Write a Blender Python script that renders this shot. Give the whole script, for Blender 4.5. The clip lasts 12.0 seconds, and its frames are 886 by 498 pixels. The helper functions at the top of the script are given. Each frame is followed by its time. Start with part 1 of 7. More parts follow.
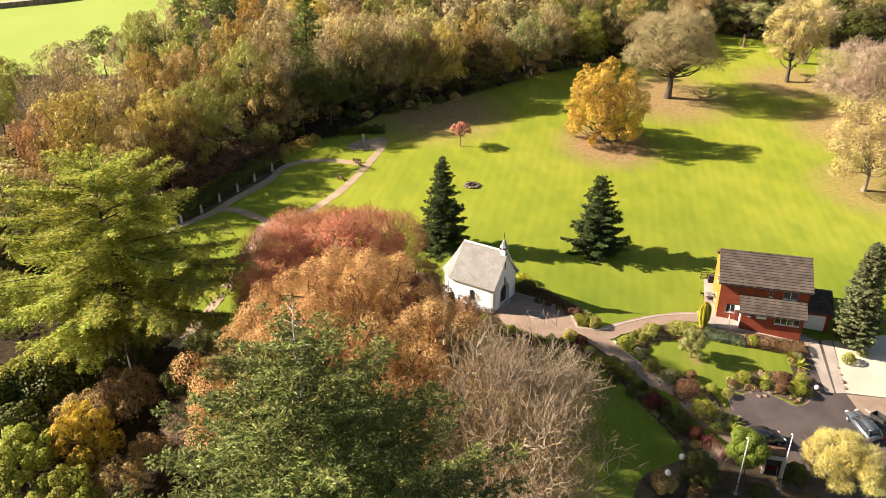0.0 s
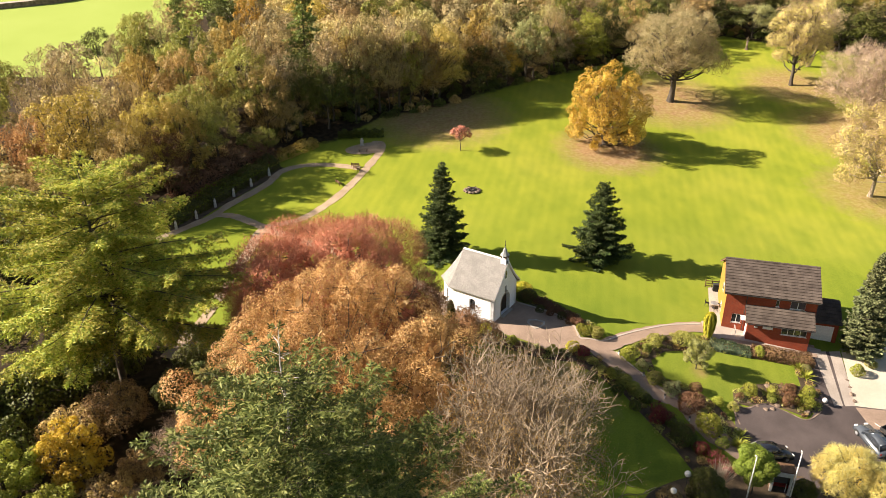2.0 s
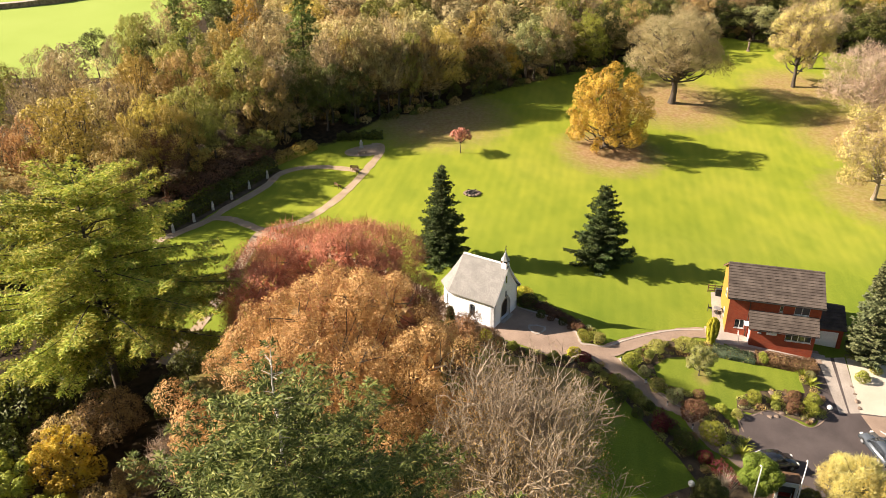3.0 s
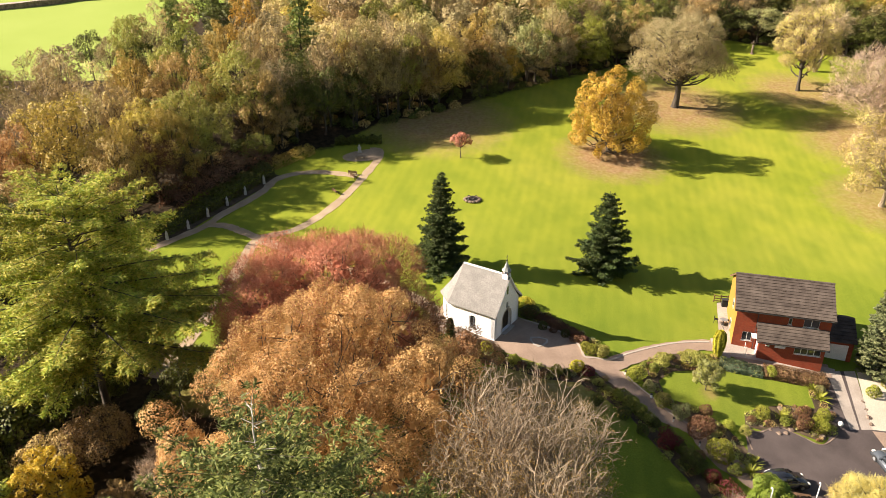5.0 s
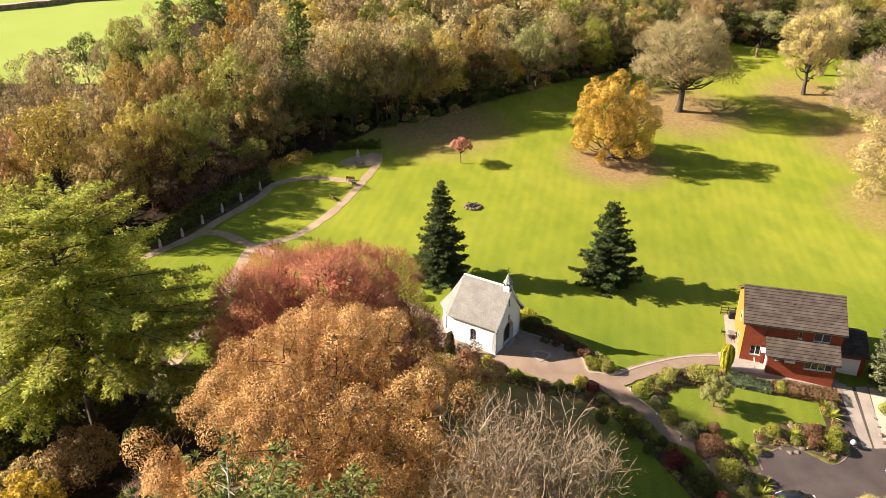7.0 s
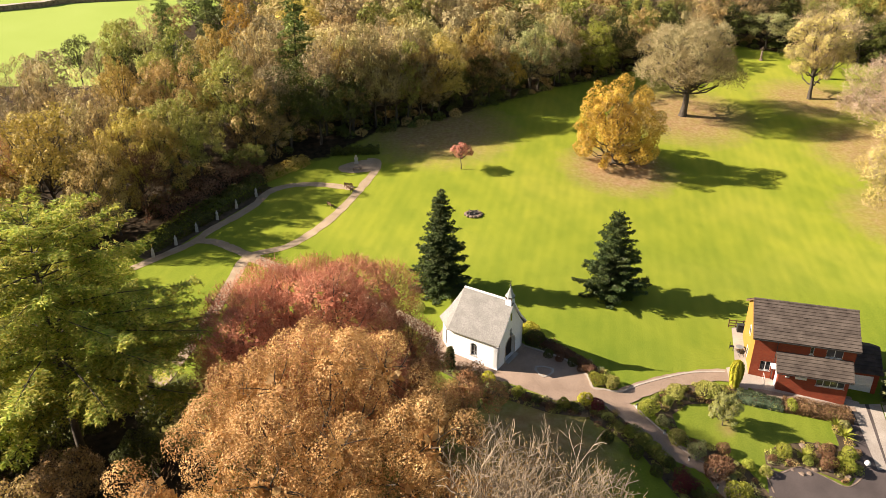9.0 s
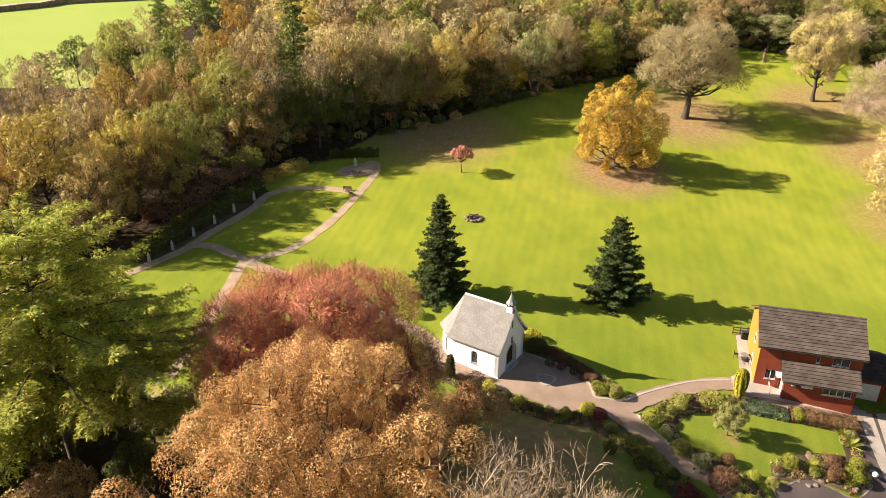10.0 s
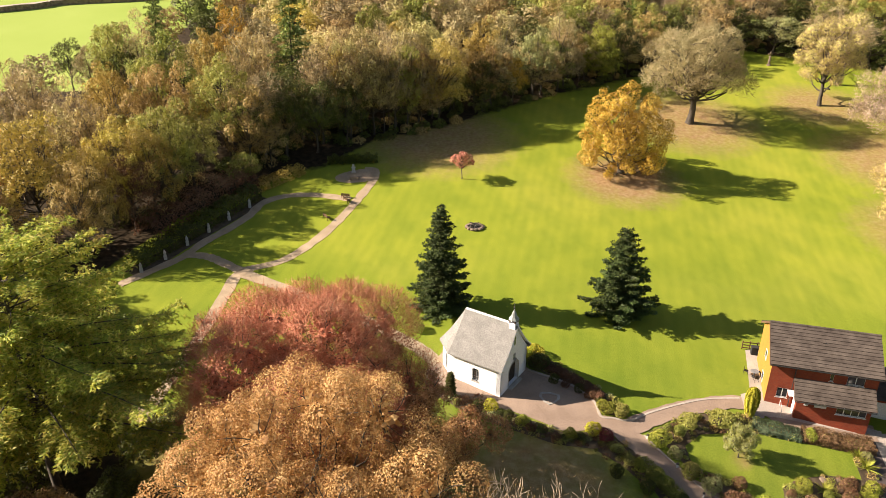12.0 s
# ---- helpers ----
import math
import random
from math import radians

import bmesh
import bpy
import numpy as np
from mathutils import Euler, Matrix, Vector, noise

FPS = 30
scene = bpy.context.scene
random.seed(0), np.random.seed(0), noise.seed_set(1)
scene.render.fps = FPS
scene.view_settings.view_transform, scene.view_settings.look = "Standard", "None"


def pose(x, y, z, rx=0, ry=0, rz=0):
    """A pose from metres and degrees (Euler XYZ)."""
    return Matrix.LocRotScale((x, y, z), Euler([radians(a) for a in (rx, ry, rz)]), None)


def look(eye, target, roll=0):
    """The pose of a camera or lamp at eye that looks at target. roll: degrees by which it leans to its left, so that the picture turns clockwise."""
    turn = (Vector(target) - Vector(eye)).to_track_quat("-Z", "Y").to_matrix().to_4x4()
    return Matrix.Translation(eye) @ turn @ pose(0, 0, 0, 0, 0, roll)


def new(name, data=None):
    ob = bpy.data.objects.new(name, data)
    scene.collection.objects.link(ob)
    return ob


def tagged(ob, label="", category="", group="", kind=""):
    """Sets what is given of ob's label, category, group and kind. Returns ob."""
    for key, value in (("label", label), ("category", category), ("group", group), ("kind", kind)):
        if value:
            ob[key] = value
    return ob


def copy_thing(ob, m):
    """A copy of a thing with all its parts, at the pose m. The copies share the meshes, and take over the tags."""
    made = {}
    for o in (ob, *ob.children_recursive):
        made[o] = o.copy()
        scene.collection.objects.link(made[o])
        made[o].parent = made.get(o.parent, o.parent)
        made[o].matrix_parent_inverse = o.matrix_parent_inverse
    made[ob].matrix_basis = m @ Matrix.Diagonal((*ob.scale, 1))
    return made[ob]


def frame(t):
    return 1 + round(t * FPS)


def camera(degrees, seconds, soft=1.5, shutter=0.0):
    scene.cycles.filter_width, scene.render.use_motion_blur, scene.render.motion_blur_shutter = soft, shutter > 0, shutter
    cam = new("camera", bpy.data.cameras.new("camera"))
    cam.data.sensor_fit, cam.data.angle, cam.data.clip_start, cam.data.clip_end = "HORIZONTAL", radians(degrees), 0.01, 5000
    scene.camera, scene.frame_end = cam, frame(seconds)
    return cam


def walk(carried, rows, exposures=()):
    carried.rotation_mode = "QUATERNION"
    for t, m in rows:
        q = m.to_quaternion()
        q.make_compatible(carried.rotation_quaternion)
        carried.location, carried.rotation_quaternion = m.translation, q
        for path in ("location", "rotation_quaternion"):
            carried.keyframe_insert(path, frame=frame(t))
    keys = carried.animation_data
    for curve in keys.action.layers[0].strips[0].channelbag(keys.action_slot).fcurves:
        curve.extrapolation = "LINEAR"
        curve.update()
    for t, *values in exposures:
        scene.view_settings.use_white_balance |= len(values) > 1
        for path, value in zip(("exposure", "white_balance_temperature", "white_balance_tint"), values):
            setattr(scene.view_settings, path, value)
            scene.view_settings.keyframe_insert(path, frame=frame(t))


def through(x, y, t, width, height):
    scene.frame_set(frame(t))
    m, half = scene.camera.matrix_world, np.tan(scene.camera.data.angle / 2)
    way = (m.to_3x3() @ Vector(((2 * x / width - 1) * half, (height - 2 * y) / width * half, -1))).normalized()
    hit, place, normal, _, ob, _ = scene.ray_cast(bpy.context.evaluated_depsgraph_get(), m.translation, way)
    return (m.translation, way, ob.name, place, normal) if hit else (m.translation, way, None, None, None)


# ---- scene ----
cam = camera(61.0, 12.0, soft=0.85)
# seconds, east, north, up, yaw, pitch, roll
ROWS = [
    (0.0, -0.009, 0.004, 46.534, 0.042, -26.132, -0.267),
    (1.0, 0.024, 1.060, 46.488, 0.033, -26.104, -0.225),
    (2.0, 0.051, 2.182, 46.450, 0.024, -26.078, -0.183),
    (3.0, 0.074, 3.367, 46.418, 0.016, -26.056, -0.141),
    (4.0, 0.090, 4.609, 46.395, 0.007, -26.038, -0.099),
    (5.0, 0.102, 5.903, 46.378, -0.002, -26.022, -0.057),
    (6.0, 0.108, 7.244, 46.370, -0.010, -26.010, -0.015),
    (7.0, 0.109, 8.628, 46.368, -0.019, -26.001, 0.027),
    (8.0, 0.105, 10.049, 46.374, -0.028, -25.996, 0.070),
    (9.0, 0.095, 11.503, 46.387, -0.036, -25.994, 0.112),
    (10.0, 0.080, 12.984, 46.408, -0.045, -25.995, 0.154),
    (11.0, 0.060, 14.488, 46.437, -0.054, -25.999, 0.196),
    (12.0, 0.034, 16.010, 46.472, -0.062, -26.007, 0.238),
]
walk(cam, [(t, pose(x, y, z, 90 + pitch, 0, yaw) @ pose(0, 0, 0, 0, 0, roll)) for t, x, y, z, yaw, pitch, roll in ROWS],
     exposures=[(0.0, 1.53, 7500, 15), (12.0, 1.42, 7500, 15)])

# ---- daylight ----
SUN_ELEVATION, SUN_FROM = 30.3, Vector((-0.995, 0.09, 0))
world = bpy.data.worlds.new("sky")
scene.world = world
world.use_nodes = True
wn = world.node_tree.nodes
sky = wn.new("ShaderNodeTexSky")
sky.sky_type, sky.sun_disc = "NISHITA", False
sky.sun_elevation, sky.sun_rotation = radians(SUN_ELEVATION), math.atan2(SUN_FROM.x, SUN_FROM.y)
wn["Background"].inputs["Strength"].default_value = 0.044
world.node_tree.links.new(sky.outputs[0], wn["Background"].inputs["Color"])
sun_data = bpy.data.lights.new("sun", "SUN")
sun_data.energy, sun_data.angle, sun_data.color = 4.85, radians(0.6), (1.0, 0.93, 0.86)
sun = new("sun", sun_data)
sun_dir = SUN_FROM.normalized() * math.cos(radians(SUN_ELEVATION)) + Vector((0, 0, math.sin(radians(SUN_ELEVATION))))
sun.matrix_world = look(sun_dir * 200, (0, 0, 0))


# ---- materials ----
def material(name, rough=0.8):
    m = bpy.data.materials.new(name)
    m.use_nodes = True
    b = m.node_tree.nodes["Principled BSDF"]
    b.inputs["Roughness"].default_value = rough
    return m, m.node_tree.nodes, m.node_tree.links, b


def ramp(nodes, stops):
    r = nodes.new("ShaderNodeValToRGB")
    e = r.color_ramp.elements
    e[0].position, e[0].color = stops[0][0], (*stops[0][1], 1)
    e[1].position, e[1].color = stops[-1][0], (*stops[-1][1], 1)
    for p, c in stops[1:-1]:
        e.new(p).color = (*c, 1)
    return r


def mix(nodes, links, kind, fac, a, b):
    m = nodes.new("ShaderNodeMix")
    m.data_type, m.blend_type = "RGBA", kind
    for sock, v in ((m.inputs[0], fac), (m.inputs[6], a), (m.inputs[7], b)):
        if isinstance(v, (float, int)):
            sock.default_value = v
        elif isinstance(v, tuple):
            sock.default_value = (*v, 1)
        else:
            links.new(v, sock)
    return m.outputs[2]


def noise_tex(nodes, links, scale, detail=4, coord="Object", stretch=None):
    n = nodes.new("ShaderNodeTexNoise")
    n.inputs["Scale"].default_value, n.inputs["Detail"].default_value = scale, detail
    c = nodes.new("ShaderNodeTexCoord").outputs[coord]
    if stretch:
        mp = nodes.new("ShaderNodeMapping")
        mp.inputs["Scale"].default_value = stretch
        links.new(c, mp.inputs["Vector"])
        c = mp.outputs[0]
    links.new(c, n.inputs["Vector"])
    return n.outputs["Fac"]


def surface(name, dark, light, scale=1.5, fine=18.0, rough=0.85, bump=0.3, stretch=None, spec=0.3):
    """A weathered surface: patches at one scale, grain and relief at a finer one."""
    m, n, l, b = material(name, rough)
    big = ramp(n, [(0.3, dark), (0.7, light)])
    l.new(noise_tex(n, l, scale, 5, stretch=stretch), big.inputs[0])
    grain = ramp(n, [(0.25, (0.72, 0.72, 0.72)), (0.75, (1.15, 1.15, 1.15))])
    f = noise_tex(n, l, fine, 3, stretch=stretch)
    l.new(f, grain.inputs[0])
    l.new(mix(n, l, "MULTIPLY", 1.0, big.outputs[0], grain.outputs[0]), b.inputs["Base Color"])
    bp = n.new("ShaderNodeBump")
    bp.inputs["Strength"].default_value, bp.inputs["Distance"].default_value = bump, 0.03
    l.new(f, bp.inputs["Height"])
    l.new(bp.outputs[0], b.inputs["Normal"])
    b.inputs["Specular IOR Level"].default_value = spec
    return m


def foliage(name, colours, through=0.4, spread=0.2, rough=0.6, gain=1.8, even=0.35):
    """Leaves: a range of colours leaf by leaf, each plant shifted a little as a whole, light shining through."""
    colours = [(min(0.72, r * gain * 0.94), min(0.66, g * gain * 0.9), min(0.5, bl * gain * 0.86)) for r, g, bl in colours]
    mean = [sum(c[k] for c in colours) / len(colours) for k in range(3)]
    colours = [tuple(c[k] + (mean[k] - c[k]) * even for k in range(3)) for c in colours]
    m, n, l, b = material(name, rough)
    geo = n.new("ShaderNodeNewGeometry")
    r = ramp(n, [(i / max(1, len(colours) - 1), c) for i, c in enumerate(colours)])
    l.new(geo.outputs["Random Per Island"], r.inputs[0])
    info = n.new("ShaderNodeObjectInfo")
    hsv = n.new("ShaderNodeHueSaturation")
    for sock, lo, hi in (("Value", 1 - spread, 1 + spread), ("Hue", 0.5 - spread * 0.06, 0.5 + spread * 0.06)):
        mr = n.new("ShaderNodeMapRange")
        mr.inputs["To Min"].default_value, mr.inputs["To Max"].default_value = lo, hi
        l.new(info.outputs["Random"], mr.inputs["Value"])
        l.new(mr.outputs[0], hsv.inputs[sock])
    l.new(r.outputs[0], hsv.inputs["Color"])
    # patches of paler and darker growth over the crown
    pr = ramp(n, [(0.3, (0.76, 0.73, 0.70)), (0.7, (1.18, 1.18, 1.16))])
    l.new(noise_tex(n, l, 0.45, 3), pr.inputs[0])
    wide = ramp(n, [(0.38, (0.80, 0.74, 0.72)), (0.62, (1.14, 1.18, 1.25))])
    l.new(noise_tex(n, l, 0.13, 2), wide.inputs[0])
    col = mix(n, l, "MULTIPLY", 1.0, mix(n, l, "MULTIPLY", 1.0, hsv.outputs[0], pr.outputs[0]), wide.outputs[0])
    l.new(col, b.inputs["Base Color"])
    b.inputs["Specular IOR Level"].default_value = 0.25
    tr = n.new("ShaderNodeBsdfTranslucent")
    l.new(col, tr.inputs["Color"])
    mx = n.new("ShaderNodeMixShader")
    mx.inputs[0].default_value = through * 0.6
    l.new(b.outputs[0], mx.inputs[1])
    l.new(tr.outputs[0], mx.inputs[2])
    l.new(mx.outputs[0], n["Material Output"].inputs["Surface"])
    return m


LEAF = {
    "olive": foliage("leaf_olive", [(0.115, 0.14, 0.034), (0.185, 0.208, 0.05), (0.27, 0.27, 0.075)], 0.5, gain=2.2),
    "green": foliage("leaf_green", [(0.066, 0.095, 0.02), (0.12, 0.145, 0.03), (0.19, 0.195, 0.045)], gain=2.3),
    "dark": foliage("leaf_dark", [(0.035, 0.045, 0.01), (0.06, 0.078, 0.016), (0.09, 0.10, 0.022)], 0.25),
    "yellow": foliage("leaf_yellow", [(0.29, 0.175, 0.03), (0.39, 0.268, 0.045), (0.45, 0.345, 0.08)], 0.4, even=0.15),
    "gold": foliage("leaf_gold", [(0.23, 0.185, 0.042), (0.32, 0.26, 0.066), (0.40, 0.335, 0.105)], 0.5, gain=1.8),
    "tan": foliage("leaf_tan", [(0.21, 0.175, 0.075), (0.30, 0.252, 0.112), (0.39, 0.33, 0.16)], 0.5, gain=2.4),
    "brown": foliage("leaf_brown", [(0.15, 0.11, 0.047), (0.225, 0.17, 0.07), (0.3, 0.238, 0.1)], 0.45, gain=2.3),
    "orange": foliage("leaf_orange", [(0.15, 0.066, 0.028), (0.25, 0.135, 0.052), (0.33, 0.206, 0.086), (0.37, 0.27, 0.14)], 0.5, gain=1.95, even=0.35),
    "beech": foliage("leaf_beech", [(0.17, 0.052, 0.033), (0.25, 0.09, 0.053), (0.32, 0.15, 0.09), (0.21, 0.062, 0.036)], gain=2.15),
    "red": foliage("leaf_red", [(0.30, 0.11, 0.07), (0.38, 0.16, 0.105), (0.44, 0.22, 0.15)], gain=2.2),
    "rust": foliage("leaf_rust", [(0.085, 0.046, 0.026), (0.13, 0.074, 0.04), (0.175, 0.108, 0.06)]),
    "crimson": foliage("leaf_crimson", [(0.04, 0.008, 0.01), (0.075, 0.014, 0.015), (0.11, 0.025, 0.025)], gain=3.0),
    "lime": foliage("leaf_lime", [(0.12, 0.155, 0.022), (0.19, 0.225, 0.034), (0.27, 0.285, 0.055)], gain=1.9),
    "box": foliage("leaf_box", [(0.10, 0.115, 0.026), (0.155, 0.168, 0.042), (0.23, 0.23, 0.07)], gain=2.5),
    "lemon": foliage("leaf_lemon", [(0.25, 0.25, 0.025), (0.33, 0.32, 0.035), (0.41, 0.39, 0.06)], gain=1.6),
    "glaucous": foliage("leaf_glaucous", [(0.04, 0.065, 0.036), (0.065, 0.095, 0.052), (0.1, 0.13, 0.075)]),
    "drab": foliage("leaf_drab", [(0.17, 0.152, 0.075), (0.25, 0.222, 0.115), (0.325, 0.28, 0.155)], gain=1.8),
    "sunny": foliage("leaf_sunny", [(0.36, 0.25, 0.02), (0.44, 0.33, 0.035), (0.5, 0.4, 0.07)], 0.45, gain=1.9),
    "umber": foliage("leaf_umber", [(0.16, 0.105, 0.035), (0.24, 0.17, 0.055), (0.3, 0.23, 0.085)], 0.4, gain=1.9, even=0.4),
    "mustard": foliage("leaf_mustard", [(0.20, 0.175, 0.036), (0.275, 0.235, 0.052), (0.34, 0.29, 0.08)], 0.45, gain=2.3),
    "copper": foliage("leaf_copper", [(0.2, 0.142, 0.052), (0.275, 0.205, 0.077), (0.35, 0.268, 0.11)], 0.45, gain=2.0),
    "plume": foliage("plume_grey", [(0.3, 0.27, 0.2), (0.4, 0.37, 0.29), (0.5, 0.46, 0.38)], 0.3, gain=1.2),
    "pale": foliage("leaf_pale_yellow", [(0.22, 0.19, 0.055), (0.30, 0.265, 0.085), (0.38, 0.34, 0.13)], 0.45, gain=1.8),
    "bright": foliage("leaf_bright_green", [(0.085, 0.15, 0.02), (0.14, 0.225, 0.03), (0.2, 0.28, 0.045)], gain=1.35),
    "sage": foliage("leaf_sage", [(0.11, 0.13, 0.055), (0.17, 0.19, 0.08), (0.24, 0.25, 0.115)], gain=2.2),
    "spruce": foliage("needle_spruce", [(0.014, 0.028, 0.009), (0.034, 0.056, 0.016), (0.065, 0.085, 0.025)], 0.15),
    "fir": foliage("needle_fir", [(0.03, 0.05, 0.012), (0.058, 0.088, 0.021), (0.098, 0.128, 0.034), (0.155, 0.178, 0.052)], 0.35, gain=2.3, even=0.1),
    "larch": foliage("needle_larch", [(0.075, 0.125, 0.02), (0.15, 0.22, 0.034), (0.26, 0.315, 0.046), (0.39, 0.405, 0.075)], 0.6, gain=2.6, even=0.1),
    "cypress": foliage("needle_cypress", [(0.055, 0.08, 0.038), (0.10, 0.13, 0.06), (0.15, 0.175, 0.085)], 0.2, gain=2.2),
    "straw": foliage("leaf_straw", [(0.20, 0.192, 0.075), (0.28, 0.268, 0.108), (0.36, 0.342, 0.155)], gain=2.05),
    "twig": foliage("twig_pale", [(0.19, 0.15, 0.08), (0.27, 0.22, 0.125), (0.35, 0.29, 0.18)], 0.05),
    "twiggrey": foliage("twig_grey", [(0.19, 0.145, 0.105), (0.26, 0.2, 0.15), (0.33, 0.265, 0.205)], 0.05),
    "twigdark": foliage("twig_brown", [(0.13, 0.09, 0.045), (0.22, 0.158, 0.082), (0.32, 0.24, 0.135)], 0.05, gain=1.45),
    "twigred": foliage("twig_reddish", [(0.2, 0.075, 0.045), (0.28, 0.115, 0.07), (0.33, 0.18, 0.12)], 0.05),
}
BARK = surface("bark", (0.05, 0.04, 0.03), (0.13, 0.11, 0.085), 1.2, 9, 0.95, 0.6, stretch=(1, 1, 0.25))
BARK_TWIG = surface("bark_grey_brown", (0.18, 0.135, 0.09), (0.44, 0.35, 0.25), 0.8, 9, 0.95, 0.5, stretch=(1, 1, 0.25))
BARK_PALE = surface("bark_pale", (0.23, 0.185, 0.125), (0.46, 0.385, 0.275), 1.2, 9, 0.95, 0.5, stretch=(1, 1, 0.25))
# near-black door colour that imitates the shade of an open archway
DOOR_SHADE = surface("shaded_door", (0.02, 0.014, 0.01), (0.045, 0.03, 0.02), 1.5, 16, 0.7, 0.3, stretch=(1, 1, 6))
DEADWOOD = surface("bleached_wood", (0.4, 0.37, 0.32), (0.6, 0.56, 0.5), 2, 12, 0.9, 0.3)
RENDER = surface("white_render", (0.76, 0.77, 0.77), (0.81, 0.82, 0.83), 0.7, 14, 0.9, 0.15)
OCHRE = surface("ochre_render", (0.33, 0.18, 0.032), (0.38, 0.21, 0.04), 0.6, 14, 0.9, 0.15)
PLASTIC = surface("white_upvc", (0.74, 0.74, 0.73), (0.8, 0.8, 0.79), 1, 20, 0.35, 0.02)
LEAD = surface("lead_sheet", (0.16, 0.17, 0.18), (0.26, 0.27, 0.28), 2, 20, 0.5, 0.1)
COPPER = surface("grey_shingle_cap", (0.23, 0.25, 0.24), (0.36, 0.38, 0.36), 3, 25, 0.6, 0.2)
STONE = surface("pale_stone", (0.32, 0.29, 0.25), (0.5, 0.46, 0.4), 2, 20, 0.9, 0.3)
STATUE = surface("statue_stone", (0.4, 0.39, 0.36), (0.55, 0.54, 0.5), 2, 20, 0.85, 0.2)
ROCK = surface("rockery_stone", (0.14, 0.10, 0.075), (0.33, 0.25, 0.19), 1.5, 12, 0.95, 0.6)
SOIL = surface("bed_soil", (0.06, 0.043, 0.026), (0.15, 0.107, 0.062), 0.9, 10, 0.95, 0.8)
GRAVEL = surface("gravel_path", (0.33, 0.245, 0.155), (0.46, 0.355, 0.24), 0.6, 14, 0.95, 0.4)
PAVING = surface("pinkish_paving", (0.27, 0.195, 0.145), (0.38, 0.28, 0.21), 0.5, 10, 0.9, 0.3)
ASPHALT = surface("asphalt", (0.08, 0.064, 0.06), (0.13, 0.105, 0.097), 0.35, 16, 0.92, 0.4)
CONCRETE = surface("concrete", (0.36, 0.31, 0.26), (0.48, 0.42, 0.36), 0.5, 12, 0.9, 0.25)
YARD = surface("cream_yard", (0.52, 0.46, 0.36), (0.64, 0.57, 0.46), 0.4, 10, 0.9, 0.25)
WOOD = surface("stained_wood", (0.10, 0.055, 0.03), (0.19, 0.11, 0.06), 1.5, 16, 0.8, 0.3, stretch=(1, 1, 6))
IRON = surface("dark_iron", (0.03, 0.03, 0.03), (0.06, 0.055, 0.05), 3, 20, 0.6, 0.2)
RUBBER = surface("tyre_rubber", (0.02, 0.02, 0.02), (0.035, 0.035, 0.035), 3, 20, 0.85, 0.2)
ASH = surface("ash_and_char", (0.03, 0.028, 0.026), (0.12, 0.11, 0.1), 2.5, 14, 0.95, 0.6)
STEEL = surface("pale_pole_paint", (0.6, 0.6, 0.58), (0.72, 0.72, 0.7), 2, 20, 0.4, 0.05)
GLOBE = surface("opal_globe", (0.78, 0.76, 0.7), (0.83, 0.81, 0.76), 2, 20, 0.25, 0.02)
REDBERRY = surface("red_paint", (0.3, 0.03, 0.02), (0.4, 0.05, 0.03), 2, 20, 0.6, 0.1)


def glass_mat():
    m, n, l, b = material("window_glass", 0.06)
    b.inputs["Base Color"].default_value = (0.03, 0.035, 0.04, 1)
    b.inputs["Specular IOR Level"].default_value = 0.9
    return m


GLASS = glass_mat()


def car_paint(name, col, metal):
    m, n, l, b = material(name, 0.25)
    r = ramp(n, [(0.3, tuple(c * 0.85 for c in col)), (0.7, col)])
    l.new(noise_tex(n, l, 2.0, 4), r.inputs[0])
    l.new(r.outputs[0], b.inputs["Base Color"])
    b.inputs["Metallic"].default_value, b.inputs["Coat Weight"].default_value = metal, 0.6
    return m


PAINT_DARK = car_paint("dark_blue_paint", (0.025, 0.03, 0.04), 0.2)
PAINT_SILVER = car_paint("grey_blue_paint", (0.11, 0.13, 0.15), 0.4)


def brick_mat():
    m, n, l, b = material("red_brick", 0.9)
    t = n.new("ShaderNodeTexBrick")
    t.inputs["Color1"].default_value, t.inputs["Color2"].default_value = (0.24, 0.035, 0.012, 1), (0.30, 0.055, 0.018, 1)
    t.inputs["Mortar"].default_value = (0.22, 0.075, 0.04, 1)
    t.inputs["Scale"].default_value, t.inputs["Mortar Size"].default_value = 1.0, 0.006
    t.inputs["Brick Width"].default_value, t.inputs["Row Height"].default_value = 0.225, 0.075
    c = n.new("ShaderNodeTexCoord").outputs["Object"]
    sep, com = n.new("ShaderNodeSeparateXYZ"), n.new("ShaderNodeCombineXYZ")
    l.new(c, sep.inputs[0])
    add = n.new("ShaderNodeMath")
    l.new(sep.outputs[0], add.inputs[0])
    l.new(sep.outputs[1], add.inputs[1])
    l.new(add.outputs[0], com.inputs[0])
    l.new(sep.outputs[2], com.inputs[1])
    l.new(com.outputs[0], t.inputs["Vector"])
    r = ramp(n, [(0.3, (0.8, 0.8, 0.8)), (0.7, (1.12, 1.1, 1.08))])
    l.new(noise_tex(n, l, 0.8, 5), r.inputs[0])
    l.new(mix(n, l, "MULTIPLY", 1.0, t.outputs[0], r.outputs[0]), b.inputs["Base Color"])
    return m


BRICK = brick_mat()
SLATE = surface("weathered_grey_slate", (0.21, 0.205, 0.19), (0.27, 0.262, 0.242), 1.2, 7, 0.85, 0.6)
TILE = surface("brown_concrete_tile", (0.055, 0.042, 0.034), (0.125, 0.1, 0.082), 1.0, 12, 0.85, 0.4)


